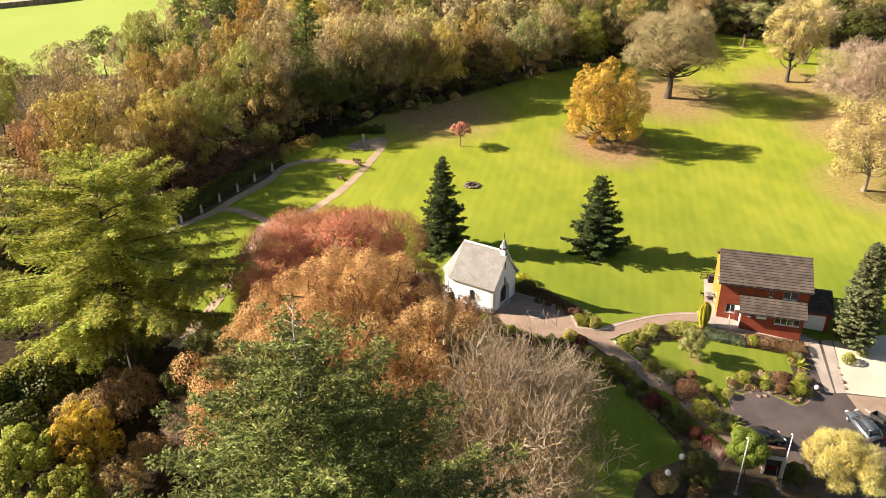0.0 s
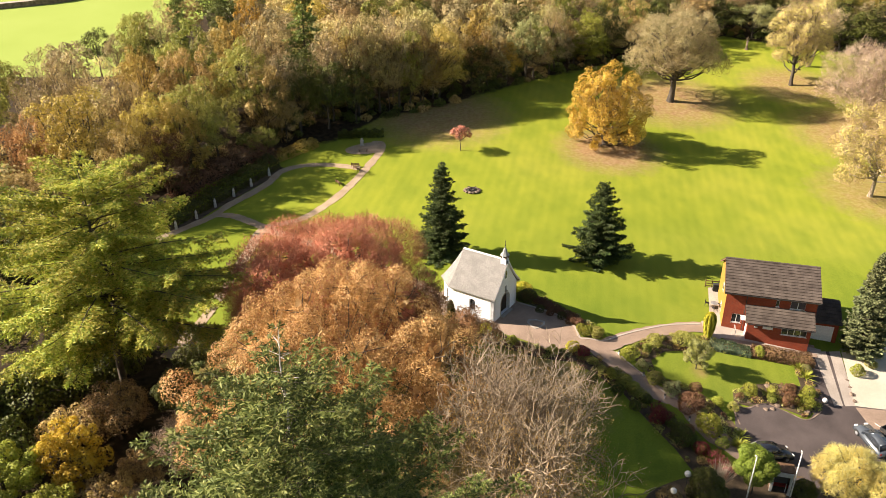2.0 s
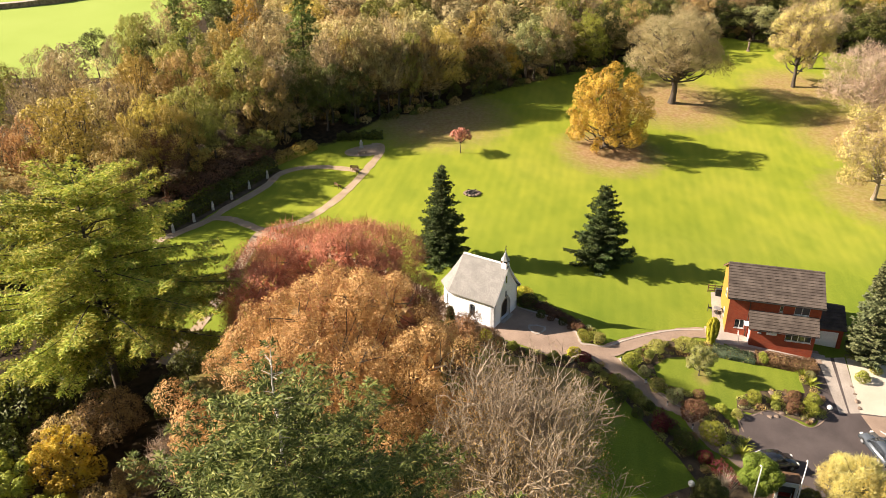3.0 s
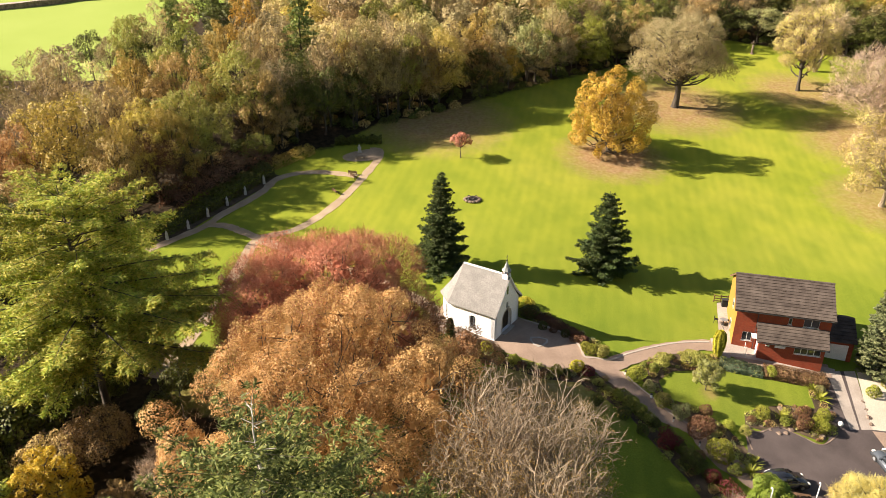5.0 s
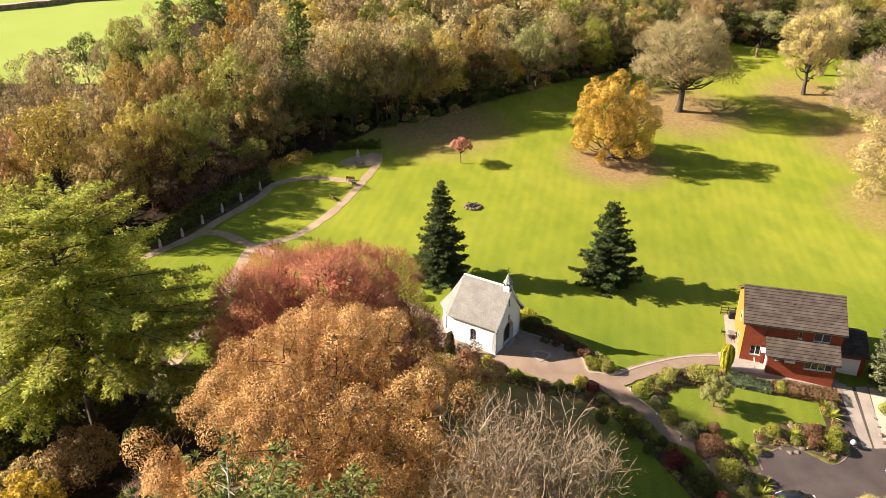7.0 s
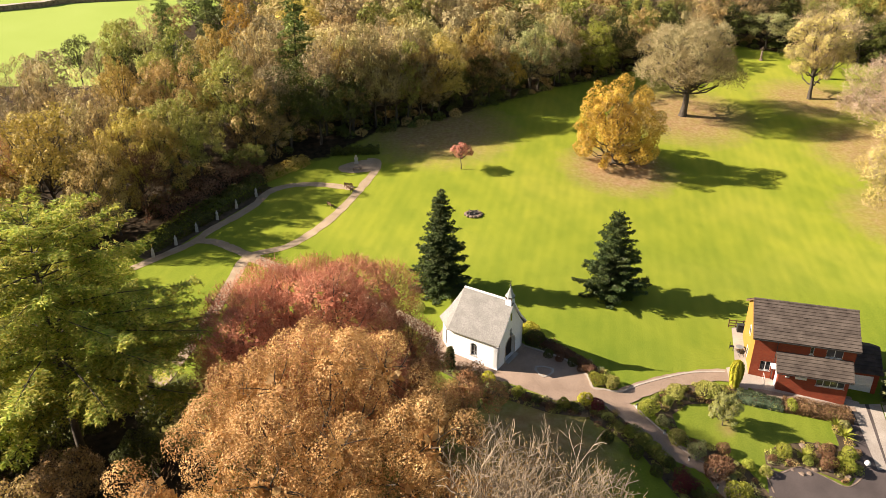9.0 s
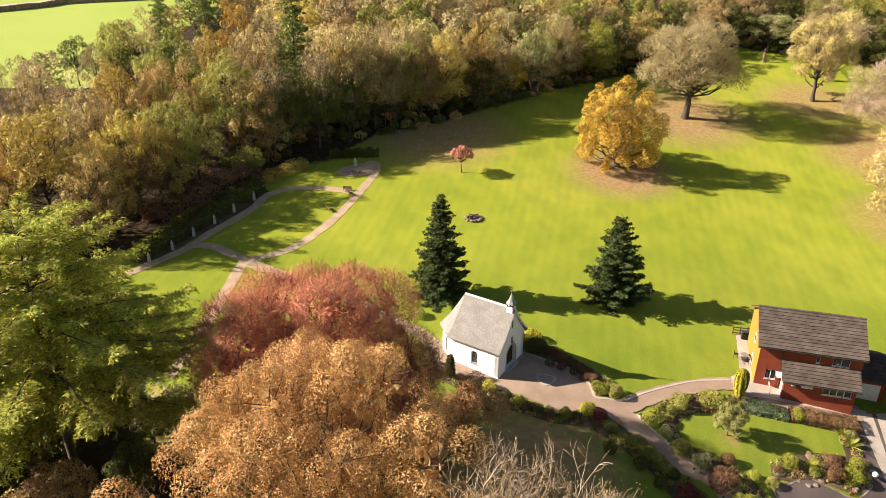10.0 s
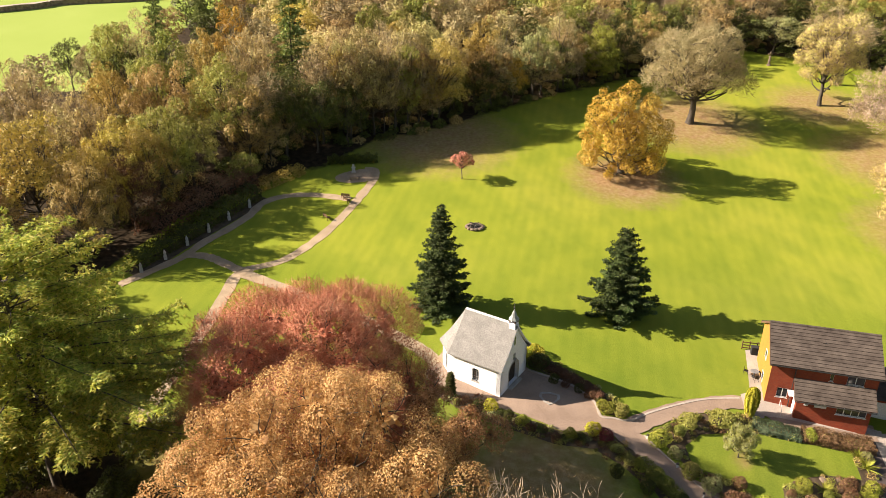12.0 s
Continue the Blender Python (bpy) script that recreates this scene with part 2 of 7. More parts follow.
def ground_mat():
    """Mown grass with stripes and worn tones; fallen leaves and shade-darkened woodland ground where the mesh says so.
    """
    m, n, l, b = material("grass_and_leaf_litter", 0.95)
    lush = ramp(n, [(0.25, (0.19, 0.243, 0.024)), (0.5, (0.238, 0.28, 0.031)), (0.78, (0.3, 0.312, 0.045))])
    l.new(noise_tex(n, l, 0.045, 6), lush.inputs[0])
    # mowing stripes that run away from the chapel
    wv = n.new("ShaderNodeTexWave")
    wv.bands_direction = "X"
    wv.inputs["Scale"].default_value, wv.inputs["Distortion"].default_value = 0.2, 0.7
    wv.inputs["Detail"].default_value, wv.inputs["Detail Scale"].default_value = 2.0, 0.35
    turn = n.new("ShaderNodeMapping")
    turn.inputs["Rotation"].default_value = (0, 0, radians(12))
    l.new(n.new("ShaderNodeTexCoord").outputs["Object"], turn.inputs["Vector"])
    l.new(turn.outputs[0], wv.inputs["Vector"])
    st = ramp(n, [(0.2, (0.97, 0.978, 0.962)), (0.8, (1.02, 1.016, 1.02))])
    l.new(wv.outputs["Fac"], st.inputs[0])
    g1 = mix(n, l, "MULTIPLY", 1.0, lush.outputs[0], st.outputs[0])
    # fine mower streaks across
    sr = ramp(n, [(0.35, (0.95, 0.965, 0.95)), (0.65, (1.05, 1.03, 1.02))])
    l.new(noise_tex(n, l, 1.0, 4, stretch=(0.22, 0.16, 1)), sr.inputs[0])
    g2 = mix(n, l, "MULTIPLY", 1.0, g1, sr.outputs[0])
    # darker towards the house, lighter and yellower up the slope
    sp = n.new("ShaderNodeSeparateXYZ")
    l.new(n.new("ShaderNodeTexCoord").outputs["Object"], sp.inputs[0])
    up = n.new("ShaderNodeMapRange")
    up.inputs["From Min"].default_value, up.inputs["From Max"].default_value = 74.0, 112.0
    l.new(sp.outputs[1], up.inputs["Value"])
    dp = ramp(n, [(0.0, (0.70, 0.78, 0.85)), (1.0, (1.02, 1.0, 1.0))])
    l.new(up.outputs[0], dp.inputs[0])
    g2 = mix(n, l, "MULTIPLY", 1.0, g2, dp.outputs[0])
    md = ramp(n, [(0.36, (0.86, 0.91, 0.91)), (0.64, (1.07, 1.05, 1.05))])
    l.new(noise_tex(n, l, 0.35, 8, stretch=(1, 0.5, 1)), md.inputs[0])
    g2 = mix(n, l, "MULTIPLY", 1.0, g2, md.outputs[0])
    gr = ramp(n, [(0.3, (0.82, 0.85, 0.8)), (0.7, (1.12, 1.1, 1.1))])
    fine = noise_tex(n, l, 7.0, 5)
    l.new(fine, gr.inputs[0])
    grass = mix(n, l, "MULTIPLY", 1.0, g2, gr.outputs[0])
    leaf = ramp(n, [(0.3, (0.25, 0.15, 0.07)), (0.5, (0.30, 0.195, 0.095)), (0.7, (0.35, 0.245, 0.135))])
    l.new(noise_tex(n, l, 1.6, 8), leaf.inputs[0])

    def cover(attr, colour, base, lo, hi):
        a = n.new("ShaderNodeAttribute")
        a.attribute_name = attr
        ad = n.new("ShaderNodeMath")
        ad.operation = "MULTIPLY_ADD"
        ad.inputs[1].default_value, ad.inputs[2].default_value = 0.6, -0.3
        l.new(noise_tex(n, l, 0.7, 9), ad.inputs[0])
        sm = n.new("ShaderNodeMath")
        l.new(a.outputs["Fac"], sm.inputs[0])
        l.new(ad.outputs[0], sm.inputs[1])
        mr = n.new("ShaderNodeMapRange")
        mr.inputs["From Min"].default_value, mr.inputs["From Max"].default_value = lo, hi
        l.new(sm.outputs[0], mr.inputs["Value"])
        return mix(n, l, "MIX", mr.outputs[0], base, colour)

    c = cover("litter", leaf.outputs[0], grass, 0.22, 1.1)
    # brown litter taken near black: the shade under the trees is in this colour
    shade_floor = ramp(n, [(0.3, (0.02, 0.015, 0.008)), (0.7, (0.06, 0.042, 0.024))])
    l.new(noise_tex(n, l, 1.2, 8), shade_floor.inputs[0])
    c = cover("woods_shade", shade_floor.outputs[0], c, 0.35, 0.65)
    fld = ramp(n, [(0.3, (0.24, 0.33, 0.06)), (0.7, (0.33, 0.41, 0.10))])
    l.new(noise_tex(n, l, 0.02, 6), fld.inputs[0])
    c = cover("field", fld.outputs[0], c, 0.4, 0.6)
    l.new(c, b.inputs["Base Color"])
    b.inputs["Specular IOR Level"].default_value = 0.1
    bp = n.new("ShaderNodeBump")
    bp.inputs["Strength"].default_value, bp.inputs["Distance"].default_value = 0.5, 0.06
    l.new(fine, bp.inputs["Height"])
    l.new(bp.outputs[0], b.inputs["Normal"])
    return m


GROUND = ground_mat()


# ---- geometry helpers ----
def mesh_object(name, verts, faces, mat, smooth=False):
    me = bpy.data.meshes.new(name)
    me.from_pydata([tuple(v) for v in verts], [], [tuple(f) for f in faces])
    me.materials.append(mat)
    if smooth:
        me.polygons.foreach_set("use_smooth", [True] * len(me.polygons))
    return new(name, me)


def quads_mesh(name, q, mat):
    """A mesh of loose four-cornered pieces: q has the shape (n, 4, 3)."""
    me = bpy.data.meshes.new(name)
    k = len(q)
    me.vertices.add(4 * k)
    me.vertices.foreach_set("co", np.ascontiguousarray(q, dtype=np.float32).ravel())
    me.loops.add(4 * k)
    me.loops.foreach_set("vertex_index", np.arange(4 * k, dtype=np.int32))
    me.polygons.add(k)
    me.polygons.foreach_set("loop_start", np.arange(0, 4 * k, 4, dtype=np.int32))
    me.update(calc_edges=True)
    me.materials.append(mat)
    return me


def bm_object(name, bm, mat, smooth=False):
    me = bpy.data.meshes.new(name)
    bm.to_mesh(me)
    bm.free()
    me.materials.append(mat)
    if smooth:
        me.polygons.foreach_set("use_smooth", [True] * len(me.polygons))
    return new(name, me)


def child(ob, parent, label=""):
    ob.parent = parent
    if label:
        ob["label"] = label
    return ob


def part(name, bm, mat, parent, label="", smooth=False):
    return child(bm_object(name, bm, mat, smooth), parent, label)


def thing(name, label, category, place=(0, 0, 0), turn=0.0, group="", kind=""):
    ob = tagged(new(name), label, category, group, kind)
    ob.matrix_basis = pose(*place, 0, 0, turn)
    return ob


def box(bm, lo, hi, bevel=0.0):
    r = bmesh.ops.create_cube(bm, size=1.0)
    c, s = [(a + b) / 2 for a, b in zip(lo, hi)], [b - a for a, b in zip(lo, hi)]
    for v in r["verts"]:
        v.co = Vector((c[0] + v.co.x * s[0], c[1] + v.co.y * s[1], c[2] + v.co.z * s[2]))
    if bevel:
        edges = list({e for v in r["verts"] for e in v.link_edges})
        bmesh.ops.bevel(bm, geom=edges, offset=bevel, segments=2, affect="EDGES")
    return bm


def boxes(*spans, bevel=0.0):
    bm = bmesh.new()
    for lo, hi in spans:
        box(bm, lo, hi, bevel)
    return bm


def rod(bm, a, b, ra, rb, sides=8):
    a, b = Vector(a), Vector(b)
    d = b - a
    m = Matrix.Translation((a + b) / 2) @ d.to_track_quat("Z", "Y").to_matrix().to_4x4()
    bmesh.ops.create_cone(bm, cap_ends=True, segments=sides, radius1=ra, radius2=rb, depth=d.length, matrix=m)
    return bm


def lathe(profile, sides=16):
    """A turned shape from (radius, height) pairs."""
    bm = bmesh.new()
    rings = [[bm.verts.new((r * math.cos(2 * math.pi * i / sides), r * math.sin(2 * math.pi * i / sides), z)) for i in range(sides)] for r, z in profile]
    for a, b in zip(rings, rings[1:]):
        for i in range(sides):
            bm.faces.new((a[i], a[(i + 1) % sides], b[(i + 1) % sides], b[i]))
    bm.faces.new(rings[0][::-1])
    bm.faces.new(rings[-1])
    return bm


def prism(outline, z0, z1):
    bm = bmesh.new()
    lo = [bm.verts.new((x, y, z0)) for x, y in outline]
    hi = [bm.verts.new((x, y, z1)) for x, y in outline]
    n = len(outline)
    bm.faces.new(lo[::-1])
    bm.faces.new(hi)
    for i in range(n):
        bm.faces.new((lo[i], lo[(i + 1) % n], hi[(i + 1) % n], hi[i]))
    bmesh.ops.recalc_face_normals(bm, faces=bm.faces)
    return bm


# ---- the lie of the land ----
def soft(v, w):
    return w * np.logaddexp(0, np.asarray(v, float) / w)


def land(x, y):
    far = 0.155 * soft(y - 112.0, 10)
    cross = 0.055 * (soft(x - 12.0, 5) - soft(x - 50.0, 5))
    dip = 2.9 * np.tanh(0.22 * soft(76.0 - y, 3) / 2.9) * np.clip(0.5 + x / 40.0, 0.1, 1.6)
    return far - cross - dip


def on_land(x, y, dz=0.0):
    return (x, y, float(land(x, y)) + dz)


WOOD_EDGE = [(-140, 70), (-62, 72), (-47, 104), (-39, 126), (-24, 141), (-3, 149), (12, 159.5), (25, 168.5), (40, 178), (57, 188), (70, 197), (88, 188), (140, 170)]


def wood_line(x):
    return np.interp(x, [p[0] for p in WOOD_EDGE], [p[1] for p in WOOD_EDGE])


LITTER = [(30.2, 133.0, 8.0, 1.1), (47.4, 157, 11.5, 1.0), (76, 165, 9, 0.9), (73, 118, 10, 0.8), (80, 142, 11, 0.95), (-1, 146, 12, 0.95),
          (-11.5, 71, 10, 0.9), (-6, 48, 13, 1.0), (4, 60, 7, 0.9), (28.2, 71.2, 1.0, 0.9), (6, 42, 10, 0.95), (9, 66.5, 7, 0.95), (-30, 58, 16, 0.35), (-22, 70, 6, 0.8)]


def spread_axis(lo, hi, step, reach):
    a = np.arange(lo, hi + step / 2, step)
    out, gap, at = [], step, hi
    while at < reach:
        gap *= 1.35
        at += gap
        out.append(at)
    return a, np.array(out)


def build_ground():
    ax, ox = spread_axis(-90, 96, 1.5, 2400)
    xs = np.concatenate([-(ox[::-1] - 6), ax, ox])
    ay, oy = spread_axis(6, 232, 1.5, 2600)
    ys = np.concatenate([6 - (oy - 232)[::-1][-18:], ay, oy])
    gx, gy = np.meshgrid(xs, ys)
    gz = land(np.clip(gx, -120, 120), np.clip(gy, 0, 420))
    nx, ny = len(xs), len(ys)
    v = np.stack([gx, gy, gz], -1).reshape(-1, 3)
    i = np.arange(nx * ny).reshape(ny, nx)
    f = np.stack([i[:-1, :-1], i[:-1, 1:], i[1:, 1:], i[1:, :-1]], -1).reshape(-1, 4)
    ob = mesh_object("ground", v, f.tolist(), GROUND, True)
    x, y = v[:, 0], v[:, 1]
    lit = np.zeros(len(v))
    for cx, cy, r, s in LITTER:
        lit = np.maximum(lit, s * np.clip(1.6 - np.hypot(x - cx, y - cy) / r, 0, 1))
    # ground darkened to imitate shade: the wood, its western edge, under the larch
    woods_shade = np.clip((y - wood_line(x) + 7.5 * np.clip((-12 - x) / 8, 0, 1) * (y > 96)) / 5 + 0.6, 0, 1)
    woods_shade = np.maximum(woods_shade, np.clip((-36 - x) / 6, 0, 1) * (y < 95))
    woods_shade = np.maximum(woods_shade, np.clip((68 - y) / 6, 0, 1) * np.clip((-17 - x) / 5, 0, 1))
    woods_shade = np.maximum(woods_shade, np.clip((80 - y) / 5, 0, 1) * np.clip((-26 - x) / 3, 0, 1))
    field = np.clip((-62 - x) / 8 + (y - 190) / 40, 0, 1) * (y > 165)
    field = np.maximum(field, (y > 330) * 1.0)
    for name, vals in (("litter", lit), ("woods_shade", woods_shade), ("field", field)):
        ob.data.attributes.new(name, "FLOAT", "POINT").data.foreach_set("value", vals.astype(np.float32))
    return tagged(ob, "mown sunlit lawn with fallen leaves, rising to woodland and a far field", "ground", kind="structure")


build_ground()


def drape(name, outline, mat, lift=0.03, step=1.5):
    """A sheet with this outline laid on the land."""
    bm = bmesh.new()
    bm.faces.new([bm.verts.new((x, y, 0)) for x, y in outline])
    for axis in (0, 1):
        lo, hi = min(p[axis] for p in outline), max(p[axis] for p in outline)
        at = lo + step
        while at < hi:
            co, no = [0, 0, 0], [0, 0, 0]
            co[axis], no[axis] = at, 1
            bmesh.ops.bisect_plane(bm, geom=bm.verts[:] + bm.edges[:] + bm.faces[:], plane_co=co, plane_no=no)
            at += step
    for v in bm.verts:
        v.co.z = float(land(v.co.x, v.co.y)) + lift
    bmesh.ops.recalc_face_normals(bm, faces=bm.faces)
    return bm_object(name, bm, mat, True)


def rounded(points, closed=False, n=6):
    """A smooth line through the points."""
    p = [Vector((*q, 0)) for q in points]
    out = []
    k = len(p)
    for i in range(k if closed else k - 1):
        a, b = p[i], p[(i + 1) % k]
        pa = p[(i - 1) % k] if closed or i else a
        nb = p[(i + 2) % k] if closed or i < k - 2 else b
        for j in range(n):
            t = j / n
            out.append(0.5 * (2 * a + (b - pa) * t + (2 * pa - 5 * a + 4 * b - nb) * t * t + (3 * a - pa - 3 * b + nb) * t ** 3))
    if not closed:
        out.append(p[-1])
    return [(v.x, v.y) for v in out]


def strip(name, points, width, mat, lift=0.05, smooth_line=True):
    """A path of this width along a line, on the land, with ragged edges."""
    line = rounded(points) if smooth_line else points
    rng = np.random.default_rng(len(points) * 7 + int(abs(points[0][0]) * 10))
    v, f = [], []
    for i, (x, y) in enumerate(line):
        ax, ay = line[max(i - 1, 0)]
        bx, by = line[min(i + 1, len(line) - 1)]
        d = Vector((bx - ax, by - ay, 0)).normalized()
        w = width / 2 + rng.uniform(-0.1, 0.1)
        for s in (-1, -0.5, 0, 0.5, 1):
            px, py = x - d.y * s * w, y + d.x * s * w
            v.append((px, py, float(land(px, py)) + lift))
        if i:
            for j in range(4):
                k = 5 * (i - 1) + j
                f.append((k, k + 1, k + 6, k + 5))
    return mesh_object(name, v, f, mat, True)


def kerb(name, points, mat, width=0.14, height=0.1, smooth_line=True):
    line = rounded(points) if smooth_line else points
    v, f = [], []
    for i, (x, y) in enumerate(line):
        ax, ay = line[max(i - 1, 0)]
        bx, by = line[min(i + 1, len(line) - 1)]
        d = Vector((bx - ax, by - ay, 0)).normalized()
        for s, h in ((-1, -0.1), (-1, height), (1, height), (1, -0.1)):
            px, py = x - d.y * s * width / 2, y + d.x * s * width / 2
            v.append((px, py, float(land(x, y)) + h))
        if i:
            for j in range(3):
                k = 4 * (i - 1) + j
                f.append((k, k + 1, k + 5, k + 4))
    f += [(0, 1, 2, 3), tuple(len(v) - 4 + j for j in (3, 2, 1, 0))]
    return mesh_object(name, v, f, mat)


# ---- plants ----
def unit(a):
    return a / np.maximum(np.linalg.norm(a, axis=-1, keepdims=True), 1e-9)


def cards(rng, pos, nrm, length, width, along=None):
    """Leaf-shaped pieces at pos, facing nrm; along: the way they point."""
    k = len(pos)
    nrm = unit(nrm)
    if along is None:
        along = rng.normal(size=(k, 3))
    t = unit(along - nrm * (along * nrm).sum(-1, keepdims=True))
    s = np.cross(nrm, t)
    length, width = np.broadcast_to(length, k)[:, None], np.broadcast_to(width, k)[:, None]
    bend = nrm * length * 0.12
    return np.stack([pos - t * length / 2 - bend, pos + s * width / 2, pos + t * length / 2 - bend, pos - s * width / 2], 1)


def tubes_mesh(name, lines, mat, sides=6):
    """Trunk and limbs: each line is a list of (x, y, z, radius)."""
    v, f = [], []
    ang = [2 * math.pi * i / sides for i in range(sides)]
    for line in lines:
        base = len(v)
        for i, (x, y, z, r) in enumerate(line):
            a, b = Vector(line[max(i - 1, 0)][:3]), Vector(line[min(i + 1, len(line) - 1)][:3])
            d = (b - a).normalized()
            s = d.orthogonal().normalized() if abs(d.z) < 0.9 else Vector((1, 0, 0))
            u = d.cross(s).normalized()
            s = u.cross(d)
            for c in ang:
                q = Vector((x, y, z)) + (s * math.cos(c) + u * math.sin(c)) * r
                v.append((q.x, q.y, q.z))
        for i in range(len(line) - 1):
            for j in range(sides):
                k = base + i * sides
                f.append((k + j, k + (j + 1) % sides, k + sides + (j + 1) % sides, k + sides + j))
    me = bpy.data.meshes.new(name)
    me.from_pydata(v, [], f)
    me.materials.append(mat)
    me.polygons.foreach_set("use_smooth", [True] * len(me.polygons))
    return me


def limb(rng, a, b, ra, rb, n=5, sag=0.0, wobble=0.05):
    a, b = np.array(a, float), np.array(b, float)
    size = np.linalg.norm(b - a)
    out = []
    for i in range(n + 1):
        t = i / n
        q = a + (b - a) * t + np.array([0, 0, sag * size * 4 * t * (1 - t)])
        if 0 < i < n:
            q = q + rng.normal(size=3) * wobble * size
        out.append((*q, ra + (rb - ra) * t))
    return out


def dome(rng, n, lowest=-0.45):
    """n directions spread evenly over a dome."""
    k = np.arange(n) + 0.5
    z = 1 - k / n * (1 - lowest)
    a = k * 2.399963 + rng.uniform(0, 6)
    r = np.sqrt(np.maximum(0, 1 - z * z))
    return np.stack([r * np.cos(a), r * np.sin(a), z], 1) + rng.normal(size=(n, 3)) * 0.12


def crown_lobes(rng, H, R, base, n, size, near=0.58, far=0.76):
    zc, rz = base + (H - base) * 0.48, (H - base) * 0.52
    d = unit(dome(rng, n))
    reach = rng.uniform(near, far, (n, 1))
    c = d * reach * np.array([R, R, rz]) + np.array([0, 0, zc])
    r = R * size * rng.uniform(0.75, 1.2, n)
    extra = max(2, n // 5)
    c2 = unit(rng.normal(size=(extra, 3))) * 0.25 * np.array([R, R, rz]) + np.array([0, 0, zc])
    return np.concatenate([c, c2]), np.concatenate([r, R * size * 1.2 * np.ones(extra)])


def lumps(rng, c, r, k=5, reach=0.62, size=0.5):
    """Each lobe broken into k smaller ones on its skin."""
    d = unit(rng.normal(size=(len(r), k, 3)) + np.array([0, 0, 0.35]))
    cc = c[:, None] + d * (reach * r)[:, None, None]
    rr = r[:, None] * size * rng.uniform(0.75, 1.25, (len(r), k))
    return cc.reshape(-1, 3), rr.reshape(-1)


def lobe_points(rng, c, r, n, under=-0.35, inner=0.72):
    """Points and outward ways on the skin of a heap of lobes."""
    out_p, out_d = [], []
    got = 0
    p = r ** 2 / (r ** 2).sum()
    while got < n:
        k = min(3 * n, 12000)
        i = rng.choice(len(r), k, p=p)
        d = unit(rng.normal(size=(k, 3)))
        ok = d[:, 2] > rng.uniform(-1, 1, k) * 0.35 + under
        i, d = i[ok], d[ok]
        pos = c[i] + d * (r[i] * rng.uniform(inner, 1.06, len(i)))[:, None]
        gap = np.linalg.norm(pos[:, None] - c[None], axis=2) / r[None]
        gap[np.arange(len(i)), i] = 9
        ok = gap.min(1) > 0.8
        out_p.append(pos[ok])
        out_d.append(d[ok])
        got += ok.sum()
    return np.concatenate(out_p)[:n], np.concatenate(out_d)[:n]


def broadleaf(name, seed, H, R, base, lobes, lobe_size, leaves, leaf, mat, trunk, bark=BARK, twigs=0, twig_mat=None, stems=1, limbs=True, under=-0.35, inner=0.72, twig_len=1.2, twig_w=0.05, near=0.58, far=0.76, subs=4, sides=6, lumpy=0, core=0, twig_up=0.35, twig_wild=0.55, twig_in=0.55, lump_out=0.62, lump_size=0.5):
    """A broadleaved tree: tapered trunk, limbs into every lobe of its crown, leaves by the thousand on the lobes."""
    rng = np.random.default_rng(seed)
    c, r = crown_lobes(rng, H, R, base, lobes, lobe_size, near, far)
    root = new(name)
    lines = []
    tops = []
    for s in range(stems):
        off = np.array([rng.normal(), rng.normal(), 0]) * (0.35 if stems > 1 else 0.0)
        lean = np.array([rng.normal(), rng.normal(), 0]) * R * (0.22 if stems > 1 else 0.05)
        zt = base + (H - base) * 0.55
        t = limb(rng, off, off + lean + (0, 0, zt), trunk, trunk * 0.42, 7, 0, 0.012)
        t.insert(0, (off[0], off[1], -0.6, trunk * 1.7))
        t[1] = (off[0], off[1], 0.25, trunk * 1.2)
        lines.append(t)
        tops.append(t)
    if limbs:
        for k in range(len(r)):
            t = tops[k % len(tops)]
            want = np.clip((c[k][2] - base) * 0.55 + base * 0.75, base * 0.6, t[-1][2])
            j = int(np.argmin([abs(q[2] - want) for q in t]))
            lines.append(limb(rng, t[j][:3], c[k] + (0, 0, r[k] * 0.1), max(t[j][3] * 0.5, 0.06), 0.035, 5 if sides > 4 else 3, -0.06))
            for _ in range(subs):
                d = unit(rng.normal(size=3) + (0, 0, 0.5))
                lines.append(limb(rng, c[k] - d * 0.2 * r[k], c[k] + d * r[k] * 0.92, 0.05, 0.015, 3, 0.03))
    bark_part = new("trunk", tubes_mesh("trunk", lines, bark, sides))
    child(bark_part, root)
    if leaves:
        lc, lr = lumps(rng, c, r, lumpy, lump_out, lump_size) if lumpy else (c, r)
        p, d = lobe_points(rng, lc, lr, leaves, under, inner)
        nrm = d * 0.95 + rng.normal(size=d.shape) * 0.34 + np.array([0, 0, 0.25])
        q = cards(rng, p, nrm, leaf * rng.uniform(0.7, 1.35, leaves), leaf * 0.62 * rng.uniform(0.7, 1.3, leaves))
        if core:
            # the shaded growth inside each lobe
            i = np.repeat(np.arange(len(r)), core)
            pos = c[i] + unit(rng.normal(size=(len(i), 3))) * (r[i] * rng.uniform(0.05, 0.4, len(i)))[:, None]
            q = np.concatenate([q, cards(rng, pos, rng.normal(size=pos.shape), r[i] * rng.uniform(0.2, 0.34, len(i)), r[i] * 0.2)])
        tagged(child(new("crown", quads_mesh("crown", q, mat)), root), kind="stuff")
    if twigs:
        p, d = lobe_points(rng, c, r, twigs, under - 0.2, twig_in)
        way = d + rng.normal(size=d.shape) * twig_wild + np.array([0, 0, twig_up])
        q = cards(rng, p, rng.normal(size=d.shape), twig_len * rng.uniform(0.5, 1.4, twigs), twig_w, along=way)
        tagged(child(new("twig_growth", quads_mesh("twig_growth", q, twig_mat)), root), kind="stuff")
    return root


